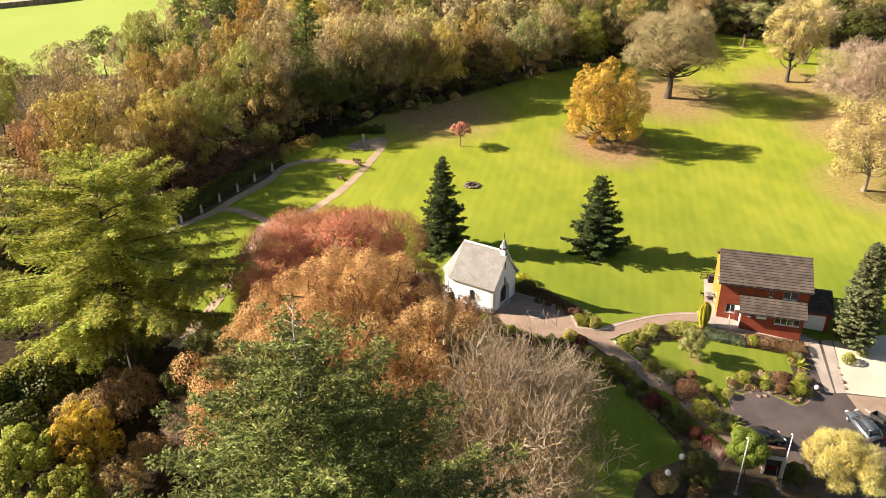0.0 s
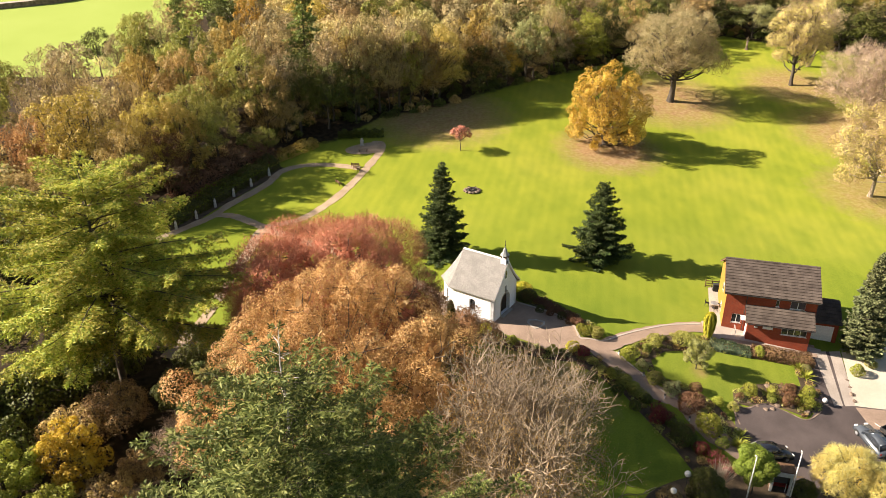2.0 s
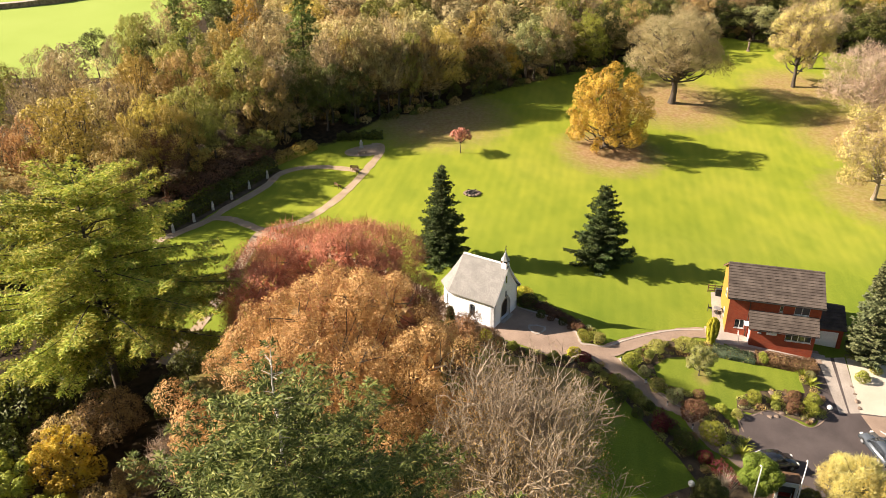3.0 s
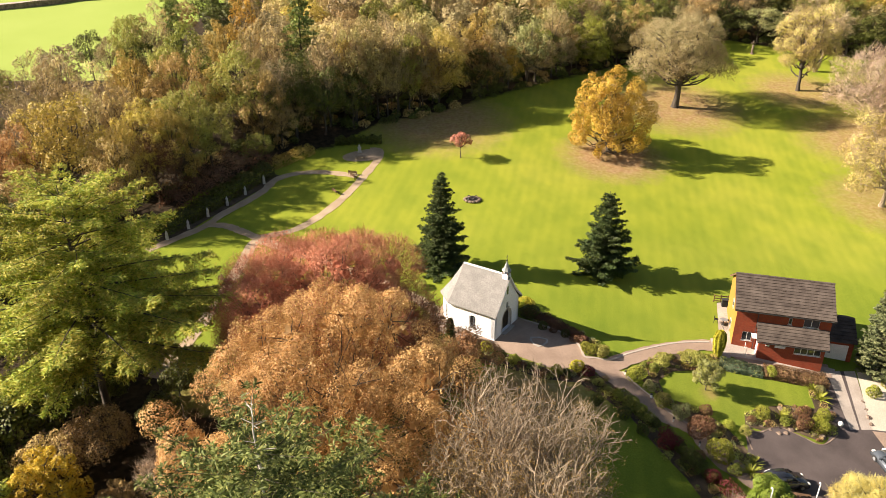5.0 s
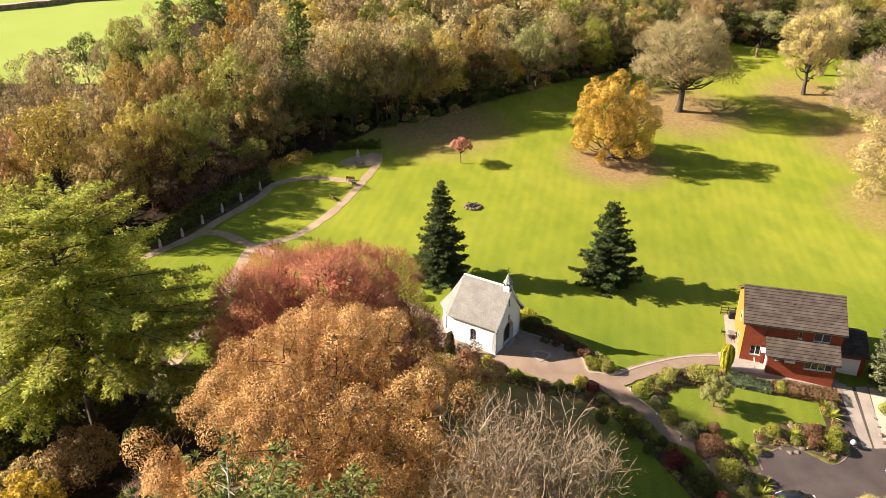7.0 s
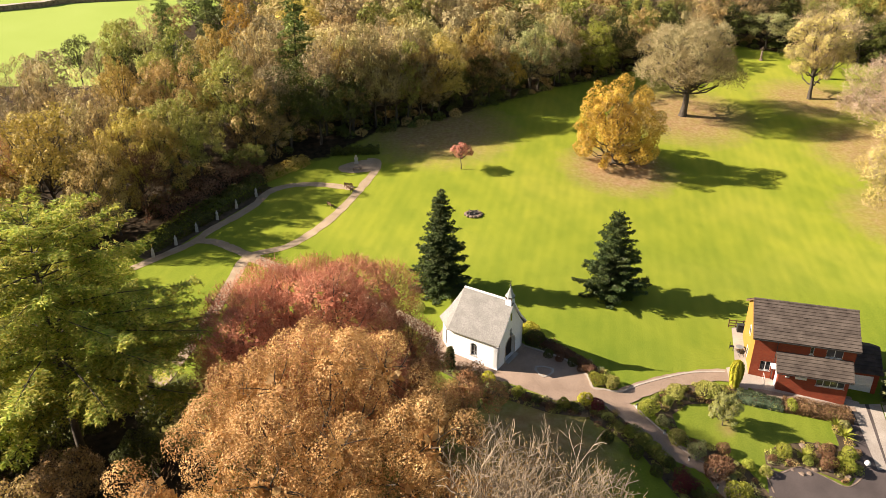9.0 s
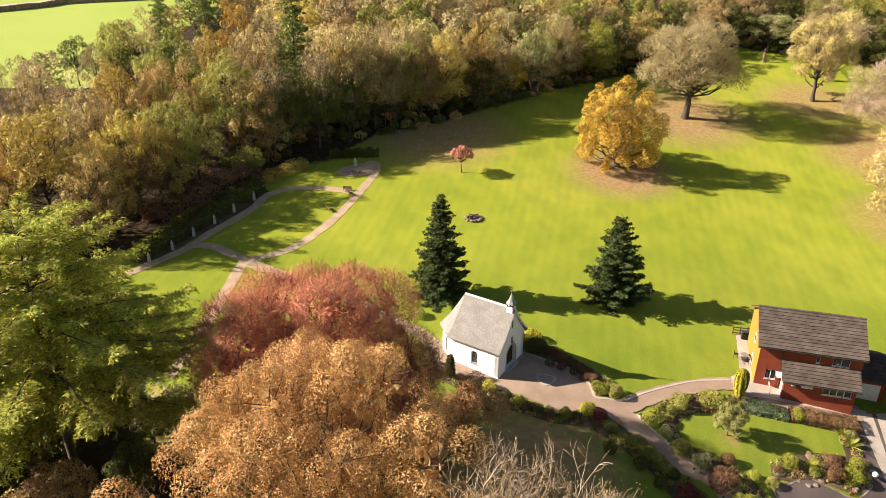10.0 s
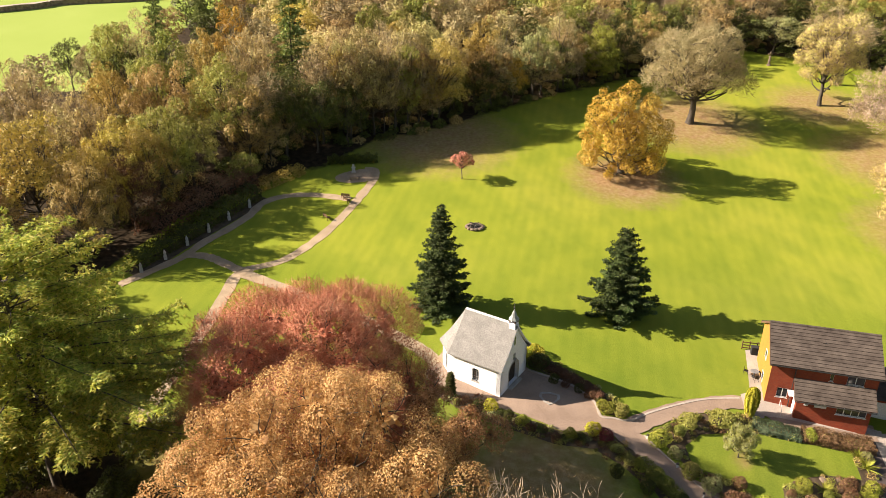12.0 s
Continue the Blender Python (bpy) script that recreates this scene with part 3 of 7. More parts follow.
def branching(rng, start, way, length, radius, depth, lines, tips, spread=0.55, lift=0.12, taper=0.5, least=0.0, bend=0.13):
    """Limbs that fork again and again, thinner each time."""
    way = unit(np.array(way, float))
    a = np.array(start, float)
    n = 4 if depth > 1 else 3
    line = [(*a, radius)]
    for i in range(n):
        way = unit(way + rng.normal(size=3) * bend + np.array([0, 0, lift * 0.5]))
        a = a + way * length / n
        line.append((*a, max(least, radius * (1 - 0.42 * (i + 1) / n))))
        if depth > 0 and i >= 1:
            side = unit(np.cross(way, rng.normal(size=3)))
            branching(rng, a, way * 0.8 + side * spread * rng.uniform(0.8, 1.5), length * rng.uniform(0.5, 0.72), radius * taper, depth - 1, lines, tips, spread, lift, taper, least, bend)
    lines.append(line)
    if depth > 0:
        for s in (-1, 1):
            side = unit(np.cross(way, rng.normal(size=3))) * s
            branching(rng, a, way + side * spread * 0.8, length * 0.66, radius * (taper + 0.02), depth - 1, lines, tips, spread, lift, taper, least, bend)
    else:
        tips.append((a, way))


def bare_tree(name, seed, H, stems, trunk, depth, bark, leaves, leaf, mat, twigs, twig_mat, twig_len, twig_w, lean=0.3, first=0.3, spread=0.6, taper=0.5, least=0.0, leafy=1.0, bend=0.13):
    """A tree that has dropped most of its leaves: forked limbs, fine twigs, a few leaves left."""
    rng = np.random.default_rng(seed)
    root = new(name)
    lines, tips = [], []
    for s in range(stems):
        a = 6.283 * s / stems + rng.uniform(0, 1)
        out = np.array([math.cos(a), math.sin(a), 0]) * (lean if stems > 1 else 0.05)
        base = out * 1.2
        p = base + unit(out + np.array([0, 0, 1.0])) * H * first
        lines.append([(*(base * 0.6 + (0, 0, -0.6)), trunk * 1.6), (*base, trunk * 1.15), (*((base + p) / 2 + rng.normal(size=3) * 0.1), trunk * 0.95), (*p, trunk * 0.8)])
        for k in range(3):
            side = unit(rng.normal(size=3)) * (0.55 if k else 0.15)
            branching(rng, p, out + side + np.array([0, 0, 1.0]), H * 0.25, trunk * (0.7 if k == 0 else 0.5), depth, lines, tips, spread, 0.12, taper, least, bend)
        branching(rng, (base + p) / 2, out + unit(rng.normal(size=3)) * 0.9 + np.array([0, 0, 0.5]), H * 0.22, trunk * 0.45, depth - 1, lines, tips, spread, 0.12, taper, least, bend)
    child(new("trunk", tubes_mesh("trunk", lines, bark, 3 if depth > 3 else 4)), root)
    tp, tw = np.array([t[0] for t in tips]), np.array([t[1] for t in tips])
    i = rng.integers(len(tp), size=twigs)
    way = tw[i] + rng.normal(size=(twigs, 3)) * 0.7
    size = twig_len * rng.uniform(0.4, 1.3, twigs)
    pos = tp[i] - tw[i] * (rng.uniform(-0.2, 1.4, twigs) * twig_len)[:, None] + unit(way) * (size / 2)[:, None]
    tagged(child(new("twig_growth", quads_mesh("twig_growth", cards(rng, pos, rng.normal(size=pos.shape), size, twig_w, along=way), twig_mat)), root), kind="stuff")
    if leaves:
        low = np.flatnonzero(tp[:, 2] <= leafy * tp[:, 2].max())
        i = low[rng.integers(len(low), size=leaves)]
        pos = tp[i] + rng.normal(size=(leaves, 3)) * twig_len * 0.5
        tagged(child(new("crown", quads_mesh("crown", cards(rng, pos, rng.normal(size=pos.shape), leaf * rng.uniform(0.7, 1.3, leaves), leaf * 0.65), mat)), root), kind="stuff")
    return root


def conifer(name, seed, H, R, base, whorls, per, shape, droop, needle, width, mat, trunk, bark=BARK, density=9.0, tip_up=0.0, side=0.35, bare_top=0.0, lush=1.0, jag=0.2, hang=0.0, wild=0.25, tufts=0):
    """A conifer: a straight tapered trunk, whorls of boughs, each bough clad in sprays of needles."""
    rng = np.random.default_rng(seed)
    root = new(name)
    lines = [[(0, 0, -0.6, trunk * 1.6), (0, 0, 0.3, trunk * 1.15)] + [(rng.normal() * 0.02 * H * 0.1, rng.normal() * 0.02 * H * 0.1, H * t, trunk * (1 - t) + 0.03) for t in (0.2, 0.4, 0.6, 0.8, 0.92)] + [(0, 0, H, 0.02)]]
    P, A, N, L = [], [], [], []
    for w in range(whorls):
        u = (w + rng.uniform(-0.3, 0.3)) / whorls
        z = base + (H - base) * u
        if z > H * (1 - bare_top):
            continue
        full = R * max(0.03, 1 - u) ** shape
        a0 = rng.uniform(0, 6.28)
        for b in range(per):
            a = a0 + 6.283 * b / per + rng.uniform(-0.25, 0.25)
            r = full * rng.uniform(1 - jag, 1 + jag * 0.6)
            out = np.array([math.cos(a), math.sin(a), 0])
            n = max(4, int(r * 2.2))
            rise = 0.25 * (u - 0.35)
            pts = []
            for i in range(n + 1):
                s = i / n
                pts.append(out * r * s + np.array([0, 0, z + r * (rise * s - droop * s * s + tip_up * s ** 3)]))
            pts = np.array(pts)
            lines.append([(*pts[i], max(0.008, min(0.045 * trunk / 0.3, 0.008 * r) * (1 - i / n))) for i in range(0, n + 1, max(1, n // 3))])
            k = int(max(6, r * density * lush))
            s = rng.uniform(0.12, 1.0, k) ** 0.75
            sgn = rng.choice([-1, 1], k)[:, None]
            reach = rng.uniform(0, 1, (k, 1))
            if tufts:
                m = max(3, int(tufts * r / 5))
                which = rng.integers(m, size=k)
                s = (rng.uniform(0.15, 1.0, m) ** 0.7)[which]
                sgn = rng.choice([-1, 1], m)[which][:, None]
                reach = (rng.uniform(0.4, 1.25, m)[which] * rng.uniform(0, 1, k) ** 0.6)[:, None]
            idx = np.minimum((s * n).astype(int), n - 1)
            fr = (s * n - idx)[:, None]
            p = pts[idx] * (1 - fr) + pts[idx + 1] * fr
            ahead = unit(pts[idx + 1] - pts[idx])
            perp = np.cross(ahead, [0, 0, 1.0])
            fan = np.sin(np.clip(s, 0, 1) * 2.6)[:, None] * side * r * reach
            p = p + perp * sgn * fan + ahead * fan * (0.8 if tufts else 0.35) + rng.normal(size=p.shape) * (0.13 if tufts else 0.06)
            p[:, 2] -= fan[:, 0] * 0.25 + hang * rng.uniform(0, 1, k) ** 2
            P.append(p)
            A.append(ahead * 0.8 + perp * sgn * 0.8 + np.array([0, 0, -0.2 - hang * 0.9]) + rng.normal(size=p.shape) * wild)
            N.append(np.array([0, 0, 1.0]) + rng.normal(size=p.shape) * (0.35 + wild * 0.5) + out * 0.3)
            L.append(np.full(k, 1.0))
    P, A, N = np.concatenate(P), np.concatenate(A), np.concatenate(N)
    k = len(P)
    q = cards(rng, P, N, needle * rng.uniform(0.65, 1.35, k), width * rng.uniform(0.7, 1.3, k), along=A)
    child(new("trunk", tubes_mesh("trunk", lines, bark, 5)), root)
    tagged(child(new("needle_coat", quads_mesh("needle_coat", q, mat)), root), kind="stuff")
    return root


def frond_tree(name, seed, H, R, base, whorls, per, shape, rise, droop, tip, gap, reach, twig, width, mat, trunk, jag=0.3, hang=0.0, lift=0.0, wild=0.3, most=1.6, twigs_per_m=18, bough=0.05, bark=BARK, fade=0.25, top=1.0):
    """A conifer of long boughs: side shoots along every bough, needled sprays along every side shoot."""
    rng = np.random.default_rng(seed)
    root = new(name)
    lines = [[(0, 0, -0.6, trunk * 1.6), (0, 0, 0.3, trunk * 1.15)] + [(rng.normal() * 0.08, rng.normal() * 0.08, H * t, trunk * (1 - t) + 0.03) for t in (0.2, 0.4, 0.6, 0.8, 0.92)] + [(0, 0, H * top, 0.03)]]
    S, D, LEN = [], [], []
    for w in range(whorls):
        for b in range(per):
            u = min(0.995, max(0.0, (w + rng.uniform(-0.45, 0.45)) / whorls))
            z = base + (H - base) * u
            if z > H * top:
                continue
            a = 6.283 * (b + rng.uniform(-0.35, 0.35)) / per + w * 2.4
            r = R * max(0.02, 1 - u) ** shape * rng.uniform(1 - jag, 1 + jag * 0.5) * min(1.0, 0.75 + u * 2)
            out = np.array([math.cos(a), math.sin(a), 0])
            sway = np.cross(out, [0, 0, 1.0]) * rng.normal() * 0.12
            up = rise * (0.4 + u) + rng.normal() * 0.06
            s = np.arange(fade * rng.uniform(0.5, 1.2), 1.0, gap / max(r, 0.3))
            s = np.append(s + rng.uniform(-0.3, 0.3, len(s)) * gap / max(r, 0.3), 1.0)
            s = np.clip(s, 0.05, 1.0)[:, None]
            at = lambda q: out * r * q + sway * r * q * q + np.array([0, 0, z]) + np.array([0, 0, r]) * (up * q - droop * q * q + tip * q ** 3)
            pts, ahead = at(s), unit(at(s + 0.03) - at(s - 0.03))
            coarse = at(np.linspace(0, 1, 5)[:, None])
            lines.append([(*coarse[i], max(0.008, bough * r / R * (1 - i / 4))) for i in range(5)])
            side = np.cross(ahead, [0, 0, 1.0])
            for sg in (-1, 1):
                size = np.minimum(most, reach * r * (1.12 - s[:, 0]) ** 0.7 + 0.15) * rng.uniform(0.55, 1.2, len(s))
                S.append(pts)
                D.append(unit(ahead * rng.uniform(0.45, 0.9, (len(s), 1)) + side * sg * rng.uniform(0.5, 1.0, (len(s), 1)) + rng.normal(size=pts.shape) * 0.12 + np.array([0, 0, lift * 0.5 - hang * 0.4])))
                LEN.append(size)
    S, D, LEN = np.concatenate(S), np.concatenate(D), np.concatenate(LEN)
    count = np.maximum(5, (LEN * twigs_per_m).astype(int))
    i = np.repeat(np.arange(len(S)), count)
    k = len(i)
    u = rng.uniform(0.02, 1.0, k)
    sag = np.stack([np.zeros(k), np.zeros(k), -hang * 0.5 * LEN[i] * u * u], 1)
    side = unit(np.cross(D[i], np.array([0, 0, 1.0]) + rng.normal(size=(k, 3)) * 0.3)) * rng.choice([-1, 1], k)[:, None]
    size = twig * (1.1 - 0.45 * u) * rng.uniform(0.6, 1.3, k)
    way = unit(D[i] * 0.8 + side * 0.75 + rng.normal(size=(k, 3)) * wild + np.stack([np.zeros(k), np.zeros(k), lift * rng.uniform(0, 1.4, k) - hang * rng.uniform(0, 1.6, k)], 1))
    pos = S[i] + D[i] * (LEN[i] * u)[:, None] + sag + way * (size * 0.5)[:, None]
    q = cards(rng, pos, np.array([0, 0, 1.0]) + rng.normal(size=pos.shape) * 0.45, size, width * rng.uniform(0.7, 1.3, k), along=way)
    child(new("trunk", tubes_mesh("trunk", lines, bark, 5)), root)
    tagged(child(new("needle_coat", quads_mesh("needle_coat", q, mat)), root), kind="stuff")
    return root


def recolour(tree, piece, mat):
    for o in tree.children:
        if o.name.split(".")[0] == piece:
            o.material_slots[0].link = "OBJECT"
            o.material_slots[0].material = mat


def plant(ob, x, y, turn=0.0, size=1.0, tall=1.0, sink=0.05):
    ob.matrix_basis = pose(*on_land(x, y, -sink), 0, 0, turn) @ Matrix.Diagonal((size, size, size * tall, 1))
    return ob


# ---- the trees that stand singly ----
def flame_tree(name, seed, H, R, n, mat):
    """A tight upright shrub, widest above its middle, of ribbed upright sprays."""
    rng = np.random.default_rng(seed)
    root = new(name)
    z, a = rng.uniform(0.03, 1, n), rng.uniform(0, 6.283, n)
    rib = 1 + 0.13 * np.sin(a * 9 + z * 2.0)
    r = R * (0.45 + 0.75 * z) * np.sqrt(np.maximum(0, 1 - z ** 3.5)) * rib * rng.uniform(0.82, 1.03, n)
    out = np.stack([np.cos(a), np.sin(a), np.zeros(n)], 1)
    p = out * r[:, None] + np.stack([np.zeros(n), np.zeros(n), z * H], 1)
    q = cards(rng, p, out + rng.normal(size=p.shape) * 0.35 + np.array([0, 0, 0.3]), 0.3, 0.09, along=np.array([0, 0, 1.0]) + out * 0.25)
    child(new("trunk", tubes_mesh("trunk", [[(0, 0, -0.3, 0.09), (0, 0, H * 0.6, 0.03)]], BARK, 5)), root)
    tagged(child(new("needle_coat", quads_mesh("needle_coat", q, mat)), root), kind="stuff")
    return root


def single_trees():
    t = plant(frond_tree("fir_tree", 3, 33.2, 12.8, 7.0, 30, 9, 0.66, 0.3, 0.2, 0.16, 0.3, 0.24, 0.32, 0.062, LEAF["fir"], 0.3, jag=0.42, hang=0.22, lift=0.15, wild=0.35, most=1.8, twigs_per_m=36, bough=0.07, top=0.97), -5.6, 23.9)
    rng = np.random.default_rng(5)
    lines = [[(0, 0, 29.5, 0.055), (0.05, 0, 31.0, 0.04), (-0.04, 0.01, 32.5, 0.028), (0.05, 0.02, 33.9, 0.01)]]
    for i in range(18):
        z, a = rng.uniform(30.2, 34.0), rng.uniform(0, 6.28)
        s = (35.0 - z) * 0.2 * rng.uniform(0.5, 1.1)
        lines.append([(0, 0, z, 0.014), (math.cos(a) * s, math.sin(a) * s, z + s * 0.25, 0.008)])
    child(new("dead_leader", tubes_mesh("dead_leader", lines, DEADWOOD, 5)), t, "bleached bare leading shoot")
    tagged(t, "tall dark green fir with a bleached bare leader", "tree")

    tagged(plant(frond_tree("larch_tree", 8, 24.8, 13.4, 8.8, 18, 7, 0.5, 0.42, 0.34, 0.2, 0.34, 0.27, 0.5, 0.1, LEAF["larch"], 0.4, jag=0.5, hang=0.85, lift=0.5, wild=0.35, most=2.4, twigs_per_m=20, bough=0.12), -31, 62.5), "tall spreading larch, bright green turning yellow", "tree")
    tagged(plant(broadleaf("oak_tree", 11, 21.4, 9.9, 4.2, 38, 0.26, 150000, 0.135, LEAF["orange"], 0.45, twigs=5000, twig_mat=LEAF["twigdark"], twig_len=0.8, twig_w=0.02, under=-0.6, near=0.74, far=1.0, lumpy=7, core=26, lump_out=0.8, lump_size=0.42), -7.8, 48.5), "broad oak with orange and gold autumn leaves", "tree")
    tagged(plant(broadleaf("oak_tree", 12, 13.6, 5.5, 1.5, 20, 0.29, 32000, 0.15, LEAF["orange"], 0.25, twigs=3500, twig_mat=LEAF["twigdark"], twig_len=0.8, twig_w=0.02, near=0.65, far=0.95, lumpy=5, core=22), -1.0, 61.5), "smaller oak with thinning orange leaves beside the chapel", "tree")
    tagged(plant(broadleaf("copper_beech", 21, 18.9, 10.6, 0.5, 66, 0.26, 84000, 0.15, LEAF["beech"], 0.4, twigs=52000, twig_mat=LEAF["twigred"], twig_len=1.15, twig_w=0.026, near=0.52, far=0.84, core=34, under=-0.6, twig_up=0.9, twig_wild=0.3, twig_in=0.7), -11.0, 66.3), "copper beech with thin reddish autumn foliage", "tree")
    tagged(plant(bare_tree("sycamore_tree", 31, 21.8, 4, 0.32, 4, BARK_TWIG, 17000, 0.12, LEAF["umber"], 4500, LEAF["twigdark"], 0.6, 0.014, lean=0.15, first=0.3, spread=1.0, taper=0.58, least=0.012, leafy=0.84, bend=0.24), 5.0, 40.6, 0, 0.83, 1.42), "almost bare tree with several stems and pale twigs", "tree")
    tagged(plant(frond_tree("spruce_tree", 41, 14.0, 3.9, 0.2, 22, 8, 0.8, 0.1, 0.16, 0.16, 0.3, 0.3, 0.38, 0.13, LEAF["spruce"], 0.2, jag=0.34, hang=0.25, lift=0.1, wild=0.35, most=1.5, twigs_per_m=34, fade=0.2), -0.1, 94.0), "dark green conical spruce on the lawn", "tree", "lawn spruces")
    tagged(plant(frond_tree("spruce_tree", 42, 11.9, 4.3, 0.2, 17, 8, 0.74, 0.14, 0.16, 0.18, 0.3, 0.3, 0.38, 0.13, LEAF["spruce"], 0.2, jag=0.36, hang=0.25, lift=0.1, wild=0.35, most=1.6, twigs_per_m=34, fade=0.2), 21.1, 93.8), "dark blue-green spruce on the lawn", "tree", "lawn spruces")
    tagged(plant(broadleaf("maple_tree", 51, 15.0, 7.3, -3.0, 48, 0.25, 34000, 0.25, LEAF["yellow"], 0.35, twigs=1500, twig_mat=LEAF["twig"], under=-0.9, near=0.62, far=1.0, lumpy=6, core=10), 29.6, 135.2, sink=1.0), "yellow maple in full autumn colour", "tree")
    tagged(plant(broadleaf("lime_tree", 52, 17.6, 10.0, 2.6, 46, 0.24, 21000, 0.22, LEAF["drab"], 0.7, lumpy=4, twigs=12000, twig_mat=LEAF["drab"], twig_len=1.3, twig_w=0.06, near=0.66, far=0.95), 47.4, 156.5), "large spreading tree with thin brownish foliage", "tree")
    tagged(plant(broadleaf("lime_tree", 53, 19.5, 6.8, 1.0, 40, 0.24, 10500, 0.3, LEAF["pale"], 0.45, twigs=9000, twig_mat=LEAF["twig"], twig_len=1.4, twig_w=0.045, near=0.55, far=1.0, under=-0.7, twig_up=0.6), 76, 165.3, sink=0.3), "pale yellow thinning tree on the lawn", "tree")
    tagged(plant(broadleaf("ash_tree", 54, 16.0, 8.2, 0.6, 38, 0.24, 11000, 0.28, LEAF["pale"], 0.4, bark=BARK_PALE, twigs=11000, twig_mat=LEAF["twig"], twig_len=1.3, twig_w=0.045, near=0.5, far=1.0, twig_up=0.6), 70.5, 117.5), "pale yellow half-bare tree by the lawn", "tree")
    tagged(plant(broadleaf("ash_tree", 55, 16.5, 10.2, 0.2, 46, 0.23, 3500, 0.3, LEAF["drab"], 0.4, bark=BARK_TWIG, twigs=17000, twig_mat=LEAF["twiggrey"], twig_len=1.5, twig_w=0.045, near=0.5, far=1.0, under=-0.7, twig_up=0.7, twig_wild=0.4), 82, 144), "bare greyish tree by the lawn", "tree")
    tagged(plant(broadleaf("rowan_tree", 56, 4.6, 2.0, 1.7, 12, 0.34, 1300, 0.24, LEAF["red"], 0.08), 3.2, 130.9), "small red-leaved tree on the lawn", "tree")
    tagged(plant(broadleaf("maple_tree", 57, 8.6, 3.0, 0.2, 22, 0.3, 11000, 0.18, LEAF["sunny"], 0.16, lumpy=5, under=-0.7), -30.4, 50.0), "small bright yellow tree in the shade", "tree")
    tagged(plant(broadleaf("holly_tree", 71, 8.2, 3.4, 0.4, 20, 0.3, 11000, 0.2, LEAF["lime"], 0.16, lumpy=4), -34.6, 47.2), "bushy olive-green evergreen at the wood's edge", "tree")
    # dark bushes added to fill the deep shade under the larch
    holly = broadleaf("holly_tree", 74, 6.5, 3.2, 0.1, 18, 0.32, 3500, 0.28, LEAF["dark"], 0.14, under=-0.7)
    for i, (x, y, s) in enumerate(((-38, 52, 1.0), (-38.5, 59, 1.15), (-37, 66, 1.1), (-43, 56, 1.25), (-26, 62, 0.7), (*(-32.4, 71.3), 0.8), (*(-26.4, 67.5), 0.6), (*(-32.9, 64.9), 0.9), (*(-35.8, 61.3), 0.9), (*(-26.0, 61.3), 0.6), (*(-25.3, 71.7), 0.5), (*(-37.0, 70.4), 0.9))):
        tagged(plant(holly if i == 0 else copy_thing(holly, Matrix()), x, y, 50 * i, s), "dark evergreen holly added to deepen the shade under the larch", "tree", "hollies under the larch")
    tagged(plant(broadleaf("hazel_tree", 72, 6.4, 3.4, 0.4, 18, 0.3, 3600, 0.2, LEAF["brown"], 0.12, twigs=3500, twig_mat=LEAF["twigdark"], twig_len=0.7, twig_w=0.03), -30.0, 57.5), "thin russet hazel under the larch", "tree")
    tagged(plant(broadleaf("hazel_tree", 73, 6.0, 3.0, 0.2, 18, 0.3, 300, 0.2, LEAF["brown"], 0.1, bark=BARK_TWIG, twigs=3200, twig_mat=LEAF["twiggrey"], twig_len=1.1, twig_w=0.025, twig_up=1.2, twig_wild=0.35), -22.0, 53.5), "bare twiggy hazel between the fir and the larch", "tree")
    rust = broadleaf("hazel_tree", 75, 4.6, 3.0, 0.1, 20, 0.3, 5200, 0.17, LEAF["brown"], 0.1, twigs=1500, twig_mat=LEAF["twigdark"], twig_len=0.8, twig_w=0.025, under=-0.7, lumpy=4)
    for i, (x, y, s) in enumerate(((-33.2, 54.6, 1.15), (-27.0, 47.4, 0.9), (-26.0, 51.5, 0.7))):
        tagged(plant(rust if i == 0 else copy_thing(rust, Matrix()), x, y, 70 * i, s), "thin russet hazel in the shade of the wood", "tree", "russet hazels")
    tagged(plant(broadleaf("holly_tree", 76, 6.0, 3.2, 0.1, 20, 0.3, 9000, 0.19, LEAF["lime"], 0.14, lumpy=4, under=-0.7), -30.0, 44.6), "bushy yellow-green evergreen beside the yellow maple", "tree")
    tagged(plant(frond_tree("cypress_tree", 58, 13.2, 2.7, 0.2, 30, 11, 0.7, 0.9, 0.1, 0.1, 0.28, 0.3, 0.42, 0.17, LEAF["cypress"], 0.2, jag=0.16, lift=0.6, wild=0.3, most=1.2, twigs_per_m=16, fade=0.45), 47.9, 74.4), "dense blue-green conifer by the drive", "tree")
    tagged(plant(flame_tree("golden_cypress", 59, 3.3, 0.8, 4600, LEAF["lemon"]), 30.9, 76.6), "flame-shaped golden cypress beside the path", "tree")
    tagged(plant(conifer("pencil_cypress", 60, 2.7, 0.5, 0.05, 26, 8, 0.3, -0.9, 0.22, 0.09, LEAF["dark"], 0.05, density=80, side=0.25, jag=0.1), 0.9, 77.8), "narrow dark cypress by the chapel wall", "tree")
    tagged(plant(broadleaf("olive_tree", 61, 3.7, 1.6, 0.1, 24, 0.26, 4200, 0.13, LEAF["sage"], 0.06, twigs=2200, twig_mat=LEAF["olive"], twig_len=0.55, twig_w=0.03, near=0.5, far=0.95, under=-0.7, twig_up=1.0, twig_wild=0.3), 28.0, 71.2), "small rounded grey-green tree in the lawn", "tree")
    tagged(plant(broadleaf("willow_tree", 62, 5.6, 3.6, 0.4, 34, 0.25, 8000, 0.14, LEAF["gold"], 0.14, twigs=11000, twig_mat=LEAF["straw"], twig_len=0.8, twig_w=0.032, near=0.6, far=0.92), 37.2, 54.0), "straw-yellow rounded tree beside the car park", "tree")


single_trees()


